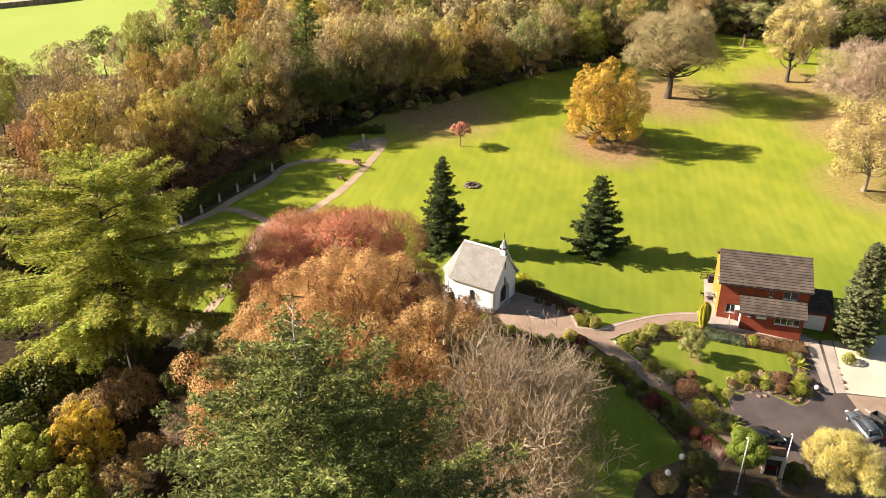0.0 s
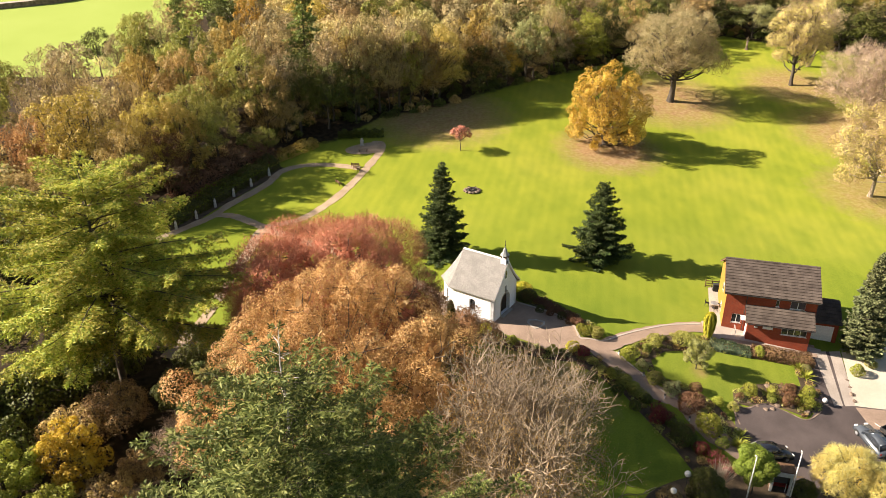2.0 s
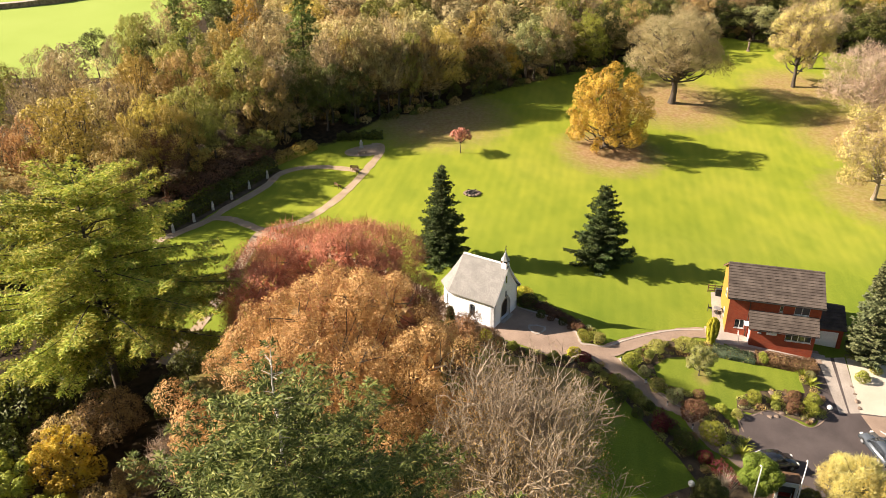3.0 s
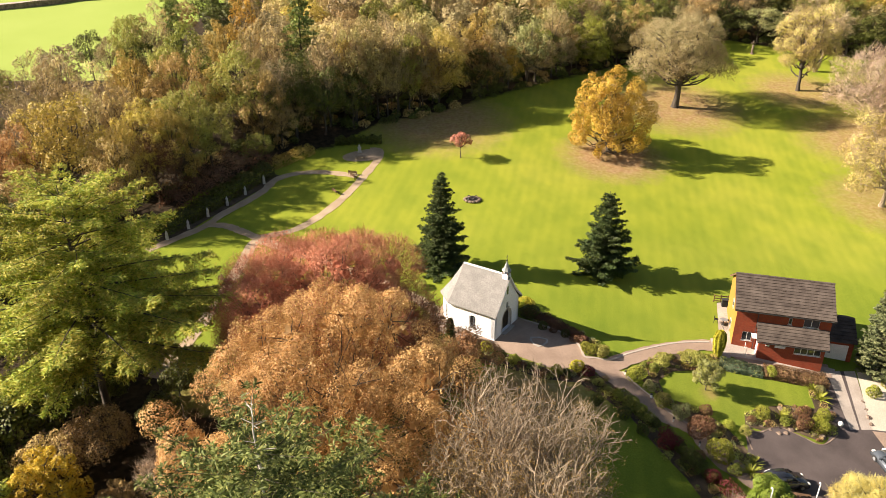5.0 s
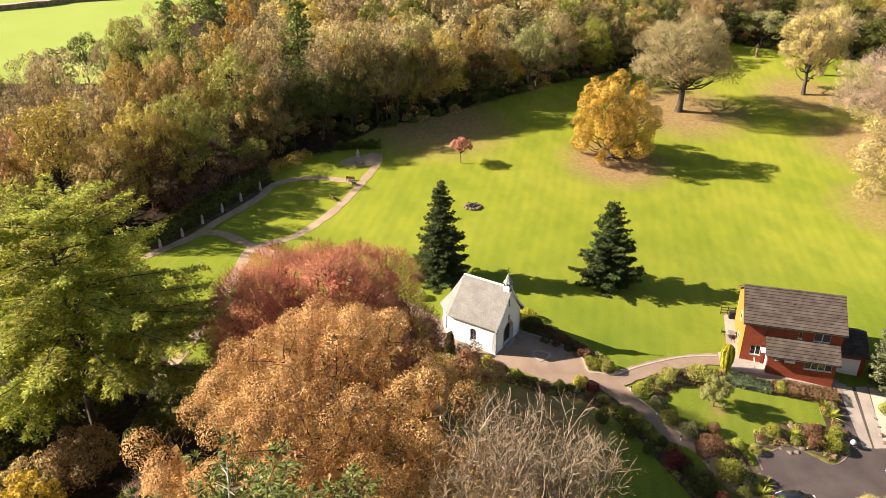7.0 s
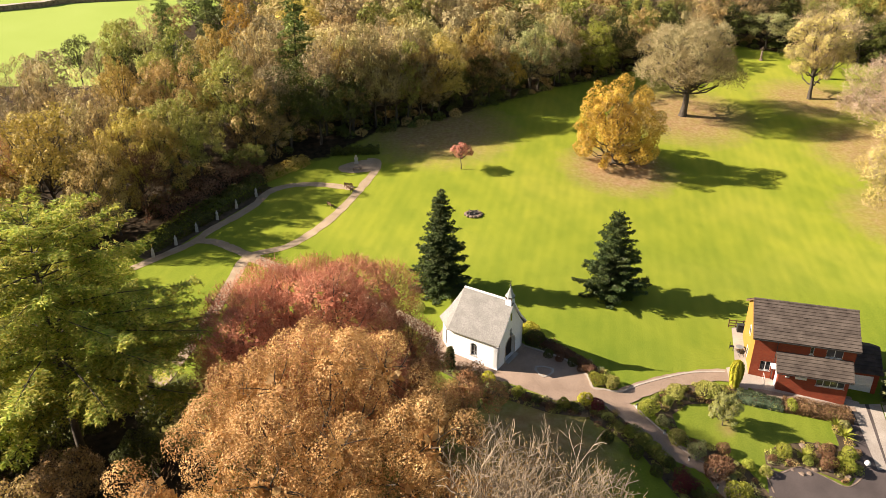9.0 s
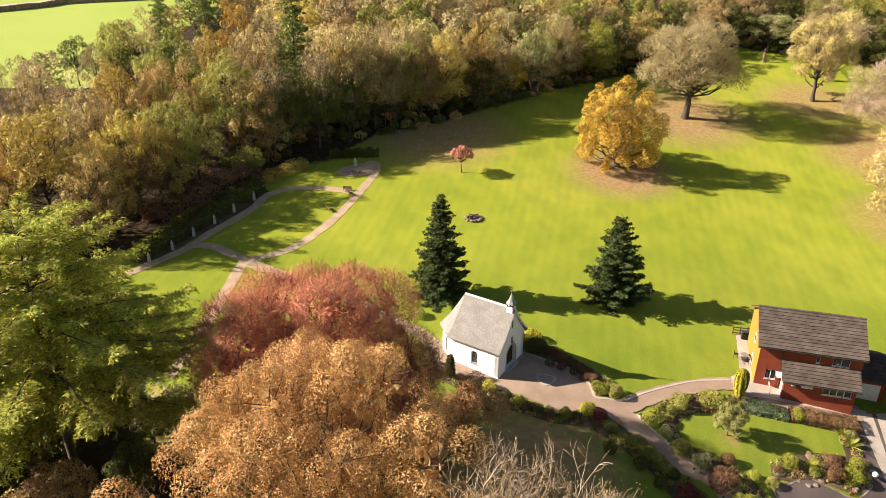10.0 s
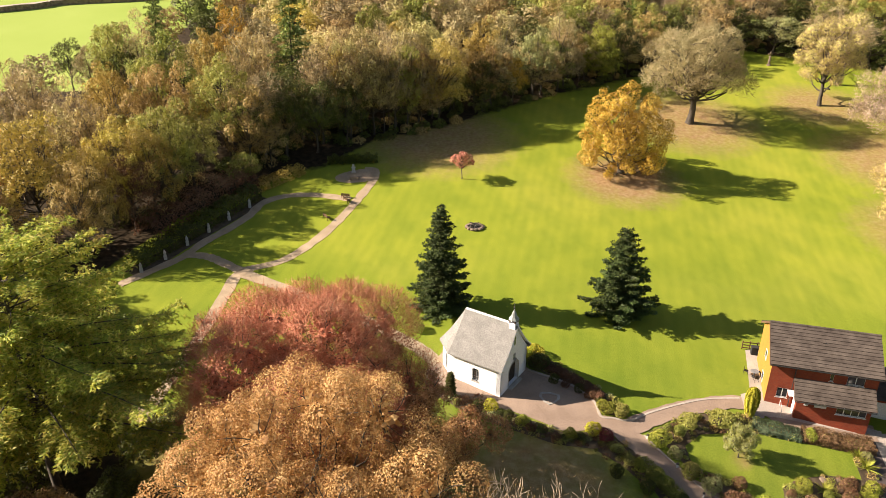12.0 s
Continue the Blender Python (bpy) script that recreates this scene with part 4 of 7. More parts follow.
# ---- the wood ----
def wood():
    rng = np.random.default_rng(77)
    kinds = []
    for i in range(5):
        kinds.append(("full", broadleaf("woodland_tree", 100 + i, 15.5, 5.3, 0.8, 24, 0.3, 4200, 0.36, LEAF["olive"], 0.26, near=0.6, far=0.92, under=-0.6, subs=1, sides=4, lumpy=5, core=8)))
    for i in range(4):
        kinds.append(("thin", broadleaf("woodland_tree", 120 + i, 15.5, 5.2, 1.2, 24, 0.28, 2700, 0.33, LEAF["tan"], 0.24, twigs=2200, twig_mat=LEAF["twig"], twig_len=1.3, twig_w=0.045, near=0.55, far=0.95, under=-0.6, subs=2, sides=4, lumpy=4, core=4, twig_up=0.7, twig_wild=0.4)))
    kinds.append(("bare", bare_tree("woodland_tree", 130, 16.0, 2, 0.2, 3, BARK_PALE, 0, 0.5, LEAF["tan"], 2600, LEAF["twig"], 1.3, 0.06, lean=0.2, first=0.3, spread=0.6)))
    for i in range(3):
        kinds.append(("fine", broadleaf("woodland_tree", 160 + i, 15.5, 5.4, 0.8, 28, 0.29, 9000, 0.27, LEAF["olive"], 0.26, near=0.6, far=0.95, under=-0.6, subs=1, sides=4, lumpy=6, core=10, twigs=800, twig_mat=LEAF["twig"], twig_len=0.9, twig_w=0.03)))
    for i in range(3):
        kinds.append(("far", broadleaf("woodland_tree", 150 + i, 15.5, 5.6, 2.0, 20, 0.32, 2200, 0.55, LEAF["olive"], 0.26, limbs=False, near=0.6, far=0.92, core=6)))
    kinds.append(("spire", frond_tree("woodland_conifer", 140, 24.0, 5.2, 3.0, 20, 7, 0.7, 0.1, 0.3, 0.1, 0.8, 0.25, 0.9, 0.26, LEAF["fir"], 0.28, jag=0.4, hang=0.5, wild=0.4, most=1.5, twigs_per_m=4)))
    words = {"olive": "olive-green", "green": "green", "dark": "dark green", "yellow": "bright yellow", "gold": "yellowing", "tan": "buff-brown", "brown": "russet brown", "orange": "orange", "fir": "dark green", "sage": "grey-green", "lime": "yellow-green", "mustard": "mustard-yellow", "copper": "coppery brown", "straw": "straw-coloured", "drab": "greyish buff", "rust": "rust-brown"}
    used = set()

    def put(kind, x, y, col, size, tall=1.0):
        form, tree = kind
        ob = tree if tree.name not in used else copy_thing(tree, Matrix())
        used.add(tree.name)
        plant(ob, x, y, rng.uniform(0, 360), size, tall, 0.2)
        if col and form != "bare":
            recolour(ob, "needle_coat" if form == "spire" else "crown", LEAF[col])
        tone = words.get(col, "")
        text = {"full": f"{tone} broadleaved tree in the wood", "far": f"{tone} broadleaved tree in the wood", "fine": f"{tone} broadleaved tree at the wood's edge", "thin": f"thinning {tone} tree in the wood", "bare": "bare grey-brown tree in the wood", "spire": f"tall {tone} conifer in the wood"}[form]
        tagged(ob, text, "tree", "woodland trees")

    # trees that can be told apart: east, north, reach, height, colour, form
    west = [
        (-55.2, 110.7, 6.9, 18.9, "mustard", "fine"), (-60.8, 107.2, 3.8, 16.3, "orange", "fine"), (-71.3, 140.7, 3.7, 16.1, "tan", "thin"), (-70.2, 130.5, 4.4, 16.6, "straw", "thin"),
        (-63.1, 130.6, 4.9, 17.1, "tan", "thin"), (-74.1, 165.9, 3.3, 11.3, "dark", "full"), (-62.9, 158.8, 3.7, 16.2, "olive", "full"), (-67.4, 159.7, 3.3, 11.6, "drab", "thin"),
        (-61.1, 159.1, 3.6, 12.4, "dark", "full"), (-53.8, 136.7, 4.5, 16.9, "gold", "full"), (-55.9, 127.7, 4.5, 16.9, "tan", "thin"), (-54.9, 120.6, 4.1, 16.6, "straw", "thin"),
        (-50.5, 120.5, 4.2, 16.8, "brown", "thin"), (-65.1, 119.4, 4.4, 16.8, "drab", "thin"), (-45.9, 109.2, 3.2, 15.5, "gold", "fine"), (-47.0, 105.8, 4.0, 14.2, "brown", "fine"),
        (-43.9, 114.3, 4.0, 11.5, "rust", "fine"),
    ]
    middle = [
        (-49.1, 149.8, 5.3, 17.5, "green", "full"), (-50.3, 144.2, 4.0, 16.5, "olive", "full"), (-58.0, 161.0, 4.2, 16.6, "tan", "thin"), (-46.1, 136.4, 5.3, 17.6, "copper", "fine"),
        (-35.6, 136.5, 5.6, 17.9, "olive", "fine"), (-39.2, 127.3, 4.5, 11.9, "olive", "fine"), (-42.2, 118.2, 4.3, 14.2, "gold", "fine"), (-41.5, 167.3, 4.3, 16.7, "yellow", "full"),
        (-43.0, 157.6, 4.0, 16.5, "gold", "full"), (-35.0, 156.3, 3.7, 16.3, "tan", "full"), (-30.9, 157.5, 3.7, 16.3, "drab", "thin"), (-35.6, 147.6, 4.0, 16.6, "straw", "thin"),
        (-32.4, 149.4, 3.8, 16.4, "tan", "thin"), (-31.6, 129.3, 2.7, 5.3, "green", "fine"), (-26.9, 152.4, 2.9, 11.5, "olive", "fine"), (-24.6, 144.0, 2.8, 11.4, "green", "fine"),
        (-26.7, 140.0, 4.2, 9.4, "brown", "thin"),
    ]
    north = [
        (-15.7, 157.7, 4.4, 16.9, "straw", "full"), (-19.3, 156.2, 3.7, 16.3, "tan", "thin"), (-11.1, 158.3, 4.2, 16.7, "drab", "thin"), (-18.6, 146.3, 3.2, 16.0, "gold", "full"),
        (-14.5, 146.4, 3.6, 16.4, "tan", "thin"), (-10.5, 147.4, 3.7, 15.7, "tan", "thin"), (-16.1, 145.0, 3.8, 16.0, "brown", "thin"), (-12.3, 147.0, 3.9, 15.6, "tan", "thin"),
        (-5.8, 163.0, 4.0, 16.6, "straw", "full"), (-2.9, 180.6, 3.2, 11.2, "dark", "full"), (-6.4, 149.2, 3.7, 15.7, "olive", "full"), (-0.5, 152.5, 5.8, 15.4, "gold", "fine"),
        (-3.9, 150.2, 3.7, 14.7, "brown", "fine"), (1.5, 157.5, 3.4, 16.1, "tan", "thin"), (-8.6, 148.0, 3.7, 15.6, "drab", "thin"),
    ]
    northeast = [
        (7.6, 161.1, 3.8, 16.4, "gold", "full"), (12.6, 182.4, 3.5, 11.8, "straw", "full"), (4.0, 170.3, 3.0, 11.1, "gold", "full"), (9.3, 158.7, 3.7, 12.6, "brown", "full"),
        (13.7, 162.0, 2.7, 9.5, "yellow", "fine"), (17.9, 164.7, 4.2, 14.5, "sage", "full"), (23.5, 168.9, 4.0, 15.3, "drab", "thin"), (24.7, 169.9, 4.5, 9.3, "drab", "thin"),
        (7.6, 157.4, 4.6, 10.0, "dark", "full"), (32.9, 174.6, 3.9, 12.7, "lime", "fine"), (33.3, 174.9, 4.3, 7.1, "lime", "fine"), (29.0, 175.6, 2.9, 10.5, "green", "full"),
        (39.8, 179.2, 3.8, 9.4, "tan", "thin"), (37.1, 177.6, 4.5, 13.6, "dark", "full"), (44.3, 181.8, 4.7, 13.2, "brown", "full"), (19.8, 166.2, 4.9, 8.9, "brown", "thin"),
    ]
    east = [
        (77.6, 195.0, 5.9, 9.2, "sage", "full"), (70.6, 198.5, 6.5, 9.5, "dark", "full"), (61.5, 192.6, 4.7, 11.2, "brown", "full"), (95.7, 186.4, 6.5, 10.5, "dark", "full"),
        (100.4, 184.8, 6.2, 9.3, "dark", "full"), (87.4, 189.7, 6.5, 11.5, "drab", "thin"), (104.3, 183.8, 7.0, 12.0, "dark", "full"), (51.4, 185.7, 4.8, 13.3, "dark", "full"),
    ]
    skirts = [
        # the first seven are unseen, added in the west to shade larch and ground
        (-46.0, 34.0, 4.6, 8.5, "brown", "far"), (-47.0, 41.0, 4.8, 8.5, "olive", "far"), (-46.0, 47.5, 4.2, 7.5, "brown", "far"), (-53.0, 45.0, 5.2, 9.0, "olive", "far"),
        (-49.5, 60.0, 5.0, 10.0, "olive", "far"), (-51.0, 67.5, 5.4, 15.5, "brown", "far"), (-55.5, 62.5, 5.6, 16.5, "olive", "far"), (-30.0, 138.0, 5.0, 17.0, "", "bare"),
        (-26.5, 150.0, 5.2, 24.5, "fir", "spire"), (-57.5, 171.0, 3.2, 20.0, "fir", "spire"), (-50.5, 178.0, 2.6, 18.0, "fir", "spire"), (84.0, 176.0, 6.0, 16.0, "", "bare"),
        (-55.0, 95.0, 4.8, 12.0, "brown", "fine"), (-52.0, 88.0, 4.8, 14.0, "dark", "fine"), (-58.0, 104.0, 4.5, 11.0, "brown", "fine"),
    ]
    shade = [
        (-33.0, 136.0), (-29.0, 141.5), (-25.5, 144.5), (-22.0, 146.5), (-18.0, 149.0), (-14.0, 151.0), (-10.0, 152.0), (-6.0, 153.0), (-2.0, 154.0), (2.0, 156.5), (6.0, 159.0), (10.0, 161.5),
        (14.0, 164.5), (18.0, 167.5), (22.0, 170.0), (26.0, 172.5), (30.0, 175.5), (34.0, 178.0), (39.0, 181.0), (45.0, 184.5), (51.0, 188.0), (57.0, 191.5),
    ]
    skirts += [(-21.5, 140.0, 4.6, 14.0, "dark", "fine"), (-26.5, 138.5, 4.6, 15.5, "dark", "fine"), (-16.5, 142.5, 4.0, 12.0, "dark", "full"), (-31.5, 134.0, 4.4, 15.5, "brown", "full"), (-28.5, 134.8, 3.4, 9.0, "brown", "thin")]
    skirts += [(-21.0, 143.5, 4.4, 18.0, "drab", "thin"), (-16.5, 145.5, 4.4, 18.0, "straw", "full"), (-12.5, 147.5, 4.2, 17.5, "tan", "full"), (-8.5, 149.5, 4.4, 17.0, "tan", "thin"), (-4.5, 151.5, 4.2, 16.5, "drab", "full"), (-41.0, 123.5, 4.6, 16.0, "olive", "fine"), (-45.5, 117.0, 4.4, 16.0, "mustard", "fine")]
    skirts += [(x, y, 3.6 + 0.5 * (k % 3), 8.5 + 1.3 * (k % 4), ("brown", "drab", "dark", "tan", "green")[k % 5], "full") for k, (x, y) in enumerate(shade)]
    by = {f: [k for k in kinds if k[0] == f] for f in ("full", "thin", "bare", "spire", "far", "fine")}
    build = {"full": (5.3, 15.5), "thin": (5.2, 15.5), "bare": (5.2, 16.0), "spire": (5.2, 24.0), "far": (5.6, 15.5), "fine": (5.4, 15.5)}
    spots = []
    for x, y, reach, height, col, form in west + middle + north + northeast + east + skirts:
        size = reach / build[form][0]
        put(by[form][int(rng.integers(len(by[form])))], x, y, col, size, height / build[form][1] / size)
        spots.append((x, y))
    told = list(spots)
    cols = ["olive"] * 4 + ["gold"] * 2 + ["tan"] * 6 + ["straw"] * 3 + ["drab"] * 5 + ["brown"] * 3 + ["green"] * 3 + ["dark"] * 3

    def free(x, y, gap):
        return all((x - a) ** 2 + (y - b) ** 2 > gap * gap for a, b in spots)

    def in_wood(x, y):
        # wider margin in the west: unseen trees kept there for their shadows
        if y < 80 or abs(x) > 0.53 * y + (24 if x < 0 else 10):
            return False
        if x < -36 and y < 78:
            return x < -46
        if x < -50 and y > 148 + (x + 82) * 1.7:
            return False
        return y > wood_line(x) + 2.5

    count = 0
    for gap, n, lo, hi in ((5.2, 9000, 0, 45), (6.8, 6000, 45, 200)):
        for _ in range(n):
            x, y = rng.uniform(-112, 112), rng.uniform(8, 262)
            deep = y - wood_line(x) if y > 78 or x > -36 else -46 - x
            if not in_wood(x, y) or not lo <= deep < hi or not free(x, y, gap) or count > 380 or any((x - a) ** 2 + (y + 3 - b) ** 2 < 36 for a, b in told):
                continue
            spots.append((x, y))
            count += 1
            f = rng.uniform() * (0.95 if x < -58 else 1.0)
            form = "full" if f < 0.56 else "thin" if f < 0.90 else "bare" if f < 0.96 else "spire"
            col = cols[int(rng.integers(len(cols)))]
            if form == "spire":
                col = "fir"
            if form in ("full", "thin") and (deep > 15 or x < -0.53 * y - 8 or (x < -72 and y < 112) or (y < 78 and x < -60)):
                form = "far"
            size = rng.uniform(0.7, 1.0)
            put(by[form][int(rng.integers(len(by[form])))], x, y, col, size, rng.uniform(11.0, 14.5) / build[form][1] / size * (1.4 if form == "spire" else 1.0))

    # undergrowth along the wood's edge and under the near trees
    which = {"brown": [], "dark": []}
    for _ in range(560):
        x = rng.uniform(-70, 100)
        y = wood_line(x) + rng.uniform(-1.0, 14)
        if x < -36 and rng.uniform() < 0.5:
            x, y = rng.uniform(-70, -36), rng.uniform(40, 95)
        r = rng.uniform(0.7, 1.9) * (0.7 if x > -20 else 1.0)
        d = unit(dome(rng, int(130 * r), -0.1))
        p = d * r * np.array([1, 1, rng.uniform(0.7, 1.2)]) * rng.uniform(0.75, 1.1, (len(d), 1)) + np.array(on_land(x, y, 0.1))
        which[("brown", "dark", "dark", "dark")[int(rng.integers(4))]].append((p, d))
    for col, lots in which.items():
        p, d = np.concatenate([a for a, b in lots]), np.concatenate([b for a, b in lots])
        q = cards(rng, p, d + rng.normal(size=d.shape) * 0.6, 0.36 * rng.uniform(0.6, 1.3, len(p)), 0.24)
        ob = new("undergrowth", quads_mesh("undergrowth", q, LEAF[col]))
        tagged(ob, f"{ {'brown': 'russet brown', 'dark': 'dark green', 'green': 'green'}[col] } bushes and bracken under the trees", "undergrowth", kind="stuff")

    # the far wood beyond
    P, D = [], []
    for _ in range(200):
        x, y = rng.uniform(-60, 130), rng.uniform(255, 330)
        c, r = crown_lobes(rng, rng.uniform(12, 18), 5.5, 3, 14, 0.36)
        p, d = lobe_points(rng, c, r, 230)
        P.append(p + np.array(on_land(x, y)))
        D.append(d)
    p, d = np.concatenate(P), np.concatenate(D)
    q = cards(rng, p, d * 0.6 + rng.normal(size=d.shape) * 0.6, 1.0 * rng.uniform(0.7, 1.3, len(p)), 0.7)
    tagged(new("far_wood", quads_mesh("far_wood", q, LEAF["tan"])), "mixed autumn woodland in the distance", "woodland", kind="stuff")


wood()


# ---- paths, drive and car park ----
BEDS = []


def paths():
    tag = lambda ob, text, cat="path": tagged(ob, text, cat, kind="structure")
    tag(strip("path_garden", [(-30.2, 70.5), (-29.2, 74.0), (-28.2, 78.8), (-27.9, 82.8), (-27.3, 89.5), (-26.9, 97.7), (-26.2, 103.1), (-21.4, 106.1), (-17.7, 111.9), (-14.9, 118.5), (-12.6, 125.5), (-11.1, 130.6), (-11.3, 133.6), (-12.9, 134.0)], 1.45, GRAVEL, 0.035), "pale gravel path along the lawn's edge")
    tag(strip("path_statues", [(-41.0, 99.7), (-37.4, 104.0), (-35.0, 107.1), (-33.4, 110.9), (-31.1, 114.5), (-28.8, 118.7), (-27.5, 122.7), (-24.4, 124.9), (-19.7, 125.3), (-14.2, 124.0)], 1.4, GRAVEL, 0.045), "pale gravel path past the statues")
    tag(strip("path_link", [(-34.7, 107.5), (-31.9, 107.1), (-29.2, 105.4), (-26.5, 103.4)], 1.5, GRAVEL, 0.07), "short gravel path between two paths")
    tag(strip("path_beech", [(-26.1, 102.8), (-20.1, 99.1), (-13.1, 94.5), (-8.7, 91.4), (-5.2, 88.4), (-2.3, 85.7), (-0.4, 83.0)], 1.8, GRAVEL, 0.06), "gravel path behind the copper beech to the chapel")
    fore = rounded([(-0.7, 83.6), (-1.7, 81.1), (0.5, 78.7), (3.9, 76.5), (6.9, 75.6), (9.8, 74.2), (11.9, 73.1), (14.4, 73.6), (15.6, 75.0), (15.4, 77.1), (13.9, 79.2), (12.0, 80.5), (9.8, 81.8), (8.2, 83.8), (4.3, 86.9), (1.2, 86.8)], True, 4)
    tag(drape("pavement_forecourt", fore, PAVING, 0.05), "reddish paved forecourt round the chapel", "pavement")
    tagged(kerb("kerb_forecourt", [(9.2, 82.2), (12.0, 80.7), (13.9, 79.4), (15.4, 77.3), (15.7, 75.3), (16.9, 75.1), (18.5, 74.9), (20.7, 76.1), (24.0, 77.5), (27.1, 78.5), (30.7, 78.9)], CONCRETE, 0.26, 0.1), "pale stone edging of the forecourt", "kerb", kind="structure")
    tag(strip("path_house", [(14.3, 74.7), (16.2, 74.3), (18.1, 74.0), (20.6, 75.3), (23.7, 76.7), (26.9, 77.7), (30.0, 78.3), (32.4, 77.7), (35.0, 76.0), (38.8, 75.6), (43.0, 74.9)], 2.0, PAVING, 0.08), "paved path that leads to the brick house")
    tag(strip("path_car_park", [(16.7, 74.3), (17.9, 73.0), (19.1, 71.5), (20.8, 69.3), (22.1, 67.5), (25.1, 65.8), (26.6, 62.2), (28.5, 60.2), (30.0, 58.7)], 2.3, PAVING, 0.07), "reddish paved path down to the car park")
    tagged(kerb("kerb_path", [(19.5, 73.1), (20.5, 71.4), (22.1, 69.3), (23.4, 67.4), (26.5, 64.8), (28.5, 61.8)], CONCRETE, 0.16, 0.1), "low pale edging beside the path", "kerb", kind="structure")
    tag(drape("patio", [(34.4, 87.6), (36.3, 88.1), (33.5, 79.6), (32.3, 76.2), (31.0, 76.1), (32.3, 80.4)], CONCRETE, 0.06), "pale concrete patio beside the house", "pavement")
    tag(drape("house_apron", [(31.0, 79.5), (33.8, 80.5), (35.4, 77.9), (39.2, 76.6), (43.7, 75.2), (43.4, 74.4), (37.1, 75.6), (33.9, 76.3), (30.6, 76.6)], CONCRETE, 0.105), "pale concrete apron before the house", "pavement")
    park = rounded([(30.6, 66.2), (31.6, 65.9), (34.2, 66.8), (36.2, 65.8), (38.0, 64.9), (40.4, 66.9), (44.4, 68.2)], False, 4) + [(46.0, 68.5), (49, 68.0), (60, 64.5), (62, 45), (36, 46), (32, 54), (29.0, 57.5), (29.4, 61.5), (30.2, 64.5)]
    tag(drape("road_car_park", park, ASPHALT, 0.04), "dark tarmac car park", "car park")
    tagged(kerb("kerb_car_park", [(30.4, 63.5), (30.6, 66.2), (32.0, 65.9), (34.2, 66.8), (36.2, 65.8), (38.0, 64.9), (40.2, 66.3)], ROCK, 0.14, 0.06), "low brown stone kerb at the car park's edge", "kerb", kind="structure")
    tag(drape("drive", [(41.2, 74.8), (42.6, 74.9), (41.9, 67.1), (40.4, 66.7)], ASPHALT, 0.045), "dark grey strip beside the drive", "drive")
    tag(drape("drive_track", [(42.6, 74.9), (44.2, 75.0), (42.9, 67.2), (41.9, 67.1)], CONCRETE, 0.05), "pale concrete wheel track on the drive", "drive")
    tag(drape("drive_middle", [(44.2, 75.0), (44.6, 75.0), (43.1, 67.2), (42.9, 67.2)], ASPHALT, 0.045), "dark strip between the wheel tracks", "drive")
    tag(drape("drive_track", [(44.6, 75.0), (45.9, 75.1), (44.3, 67.3), (43.1, 67.2)], CONCRETE, 0.05), "pale concrete wheel track on the drive", "drive")
    tag(drape("yard", [(44.3, 67.3), (45.1, 71.1), (46.0, 74.9), (62, 78), (64, 66), (48.4, 66.8)], YARD, 0.055), "cream gravel yard beyond the drive", "yard")
    tag(drape("yard_strip", [(44.2, 67.1), (48.4, 66.7), (56, 62), (52, 59), (44.7, 63.8)], PAVING, 0.06), "pinkish paved strip before the yard", "yard")
    # soil of the bed, spread wider to darken the shaded ground around it
    tag(drape("bed_poles", rounded([(17.7, 52.3), (21.7, 55.2), (25.4, 56.6), (28.6, 57.9), (31.2, 57.9), (35.2, 56.5), (34.8, 52.5), (31.0, 47.5), (17.2, 46.0)], True, 3), SOIL, 0.04), "dark soil under shrubs and flagpoles, also standing in for shade", "flower bed")
    # planting beds
    for name, pts in (
        ("bed_forecourt", [(-2.4, 80.7), (0.5, 78.4), (3.9, 76.2), (6.9, 75.2), (9.8, 73.9), (11.8, 72.9), (14.6, 73.2), (16.4, 72.7), (18.5, 71.1), (19.9, 69.0), (18.6, 66.8), (16.6, 69.3), (14.3, 71.1), (10.8, 71.4), (6.4, 73.2), (2.7, 75.0), (-0.6, 77.8)]),
        ("bed_lawn_edge", [(12.9, 80.4), (14.8, 79.2), (16.0, 77.4), (16.4, 75.6), (18.4, 75.3), (17.9, 77.5), (15.3, 80.6), (12.4, 83.4), (10.2, 85.9), (9.3, 83.0), (11.0, 81.6)]),
        ("bed_path", [(20.0, 73.6), (23.4, 75.3), (26.5, 76.5), (30.0, 76.5), (34.6, 75.0), (42.5, 73.8), (42.1, 72.9), (35.6, 73.4), (29.8, 74.3), (25.1, 73.6), (23.2, 72.1), (23.3, 69.9), (24.5, 68.7), (24.7, 69.1), (26.7, 68.4), (28.7, 66.2), (29.6, 64.2), (30.6, 61.2), (29.2, 59.7), (27.1, 62.9), (25.4, 65.8), (23.6, 68.2), (21.6, 71.6)]),
        ("bed_rockery", [(30.8, 66.6), (32.2, 66.2), (34.2, 67.0), (36.2, 66.1), (38.0, 65.3), (40.2, 66.7), (41.0, 69.0), (41.2, 73.2), (39.6, 73.0), (39.2, 69.6), (36.0, 69.8), (33.0, 69.2), (31.2, 68.2)]),
        ("bed_lower", [(19.5, 67.8), (21.3, 65.2), (23.4, 61.9), (25.3, 58.7), (26.7, 56.4), (24.0, 54.7), (22.6, 59.1), (20.8, 62.7), (19.0, 66.6)]),
    ):
        BEDS.append(pts)
        tagged(drape(name, pts, SOIL, 0.035, 2.0), "dark soil planting bed", "flower bed", kind="structure")
    # soil-coloured strip over the grass in place of the hedge's shadow
    tag(strip("bed_statues", [(-27.8, 124.6), (-29.5, 121.8), (-31.7, 118.2), (-33.8, 114.6), (-35.9, 110.8), (-37.8, 107.0), (-40.4, 102.4)], 2.8, SOIL, 0.02), "dark soil-coloured strip standing in for hedge shade by the statues", "flower bed")
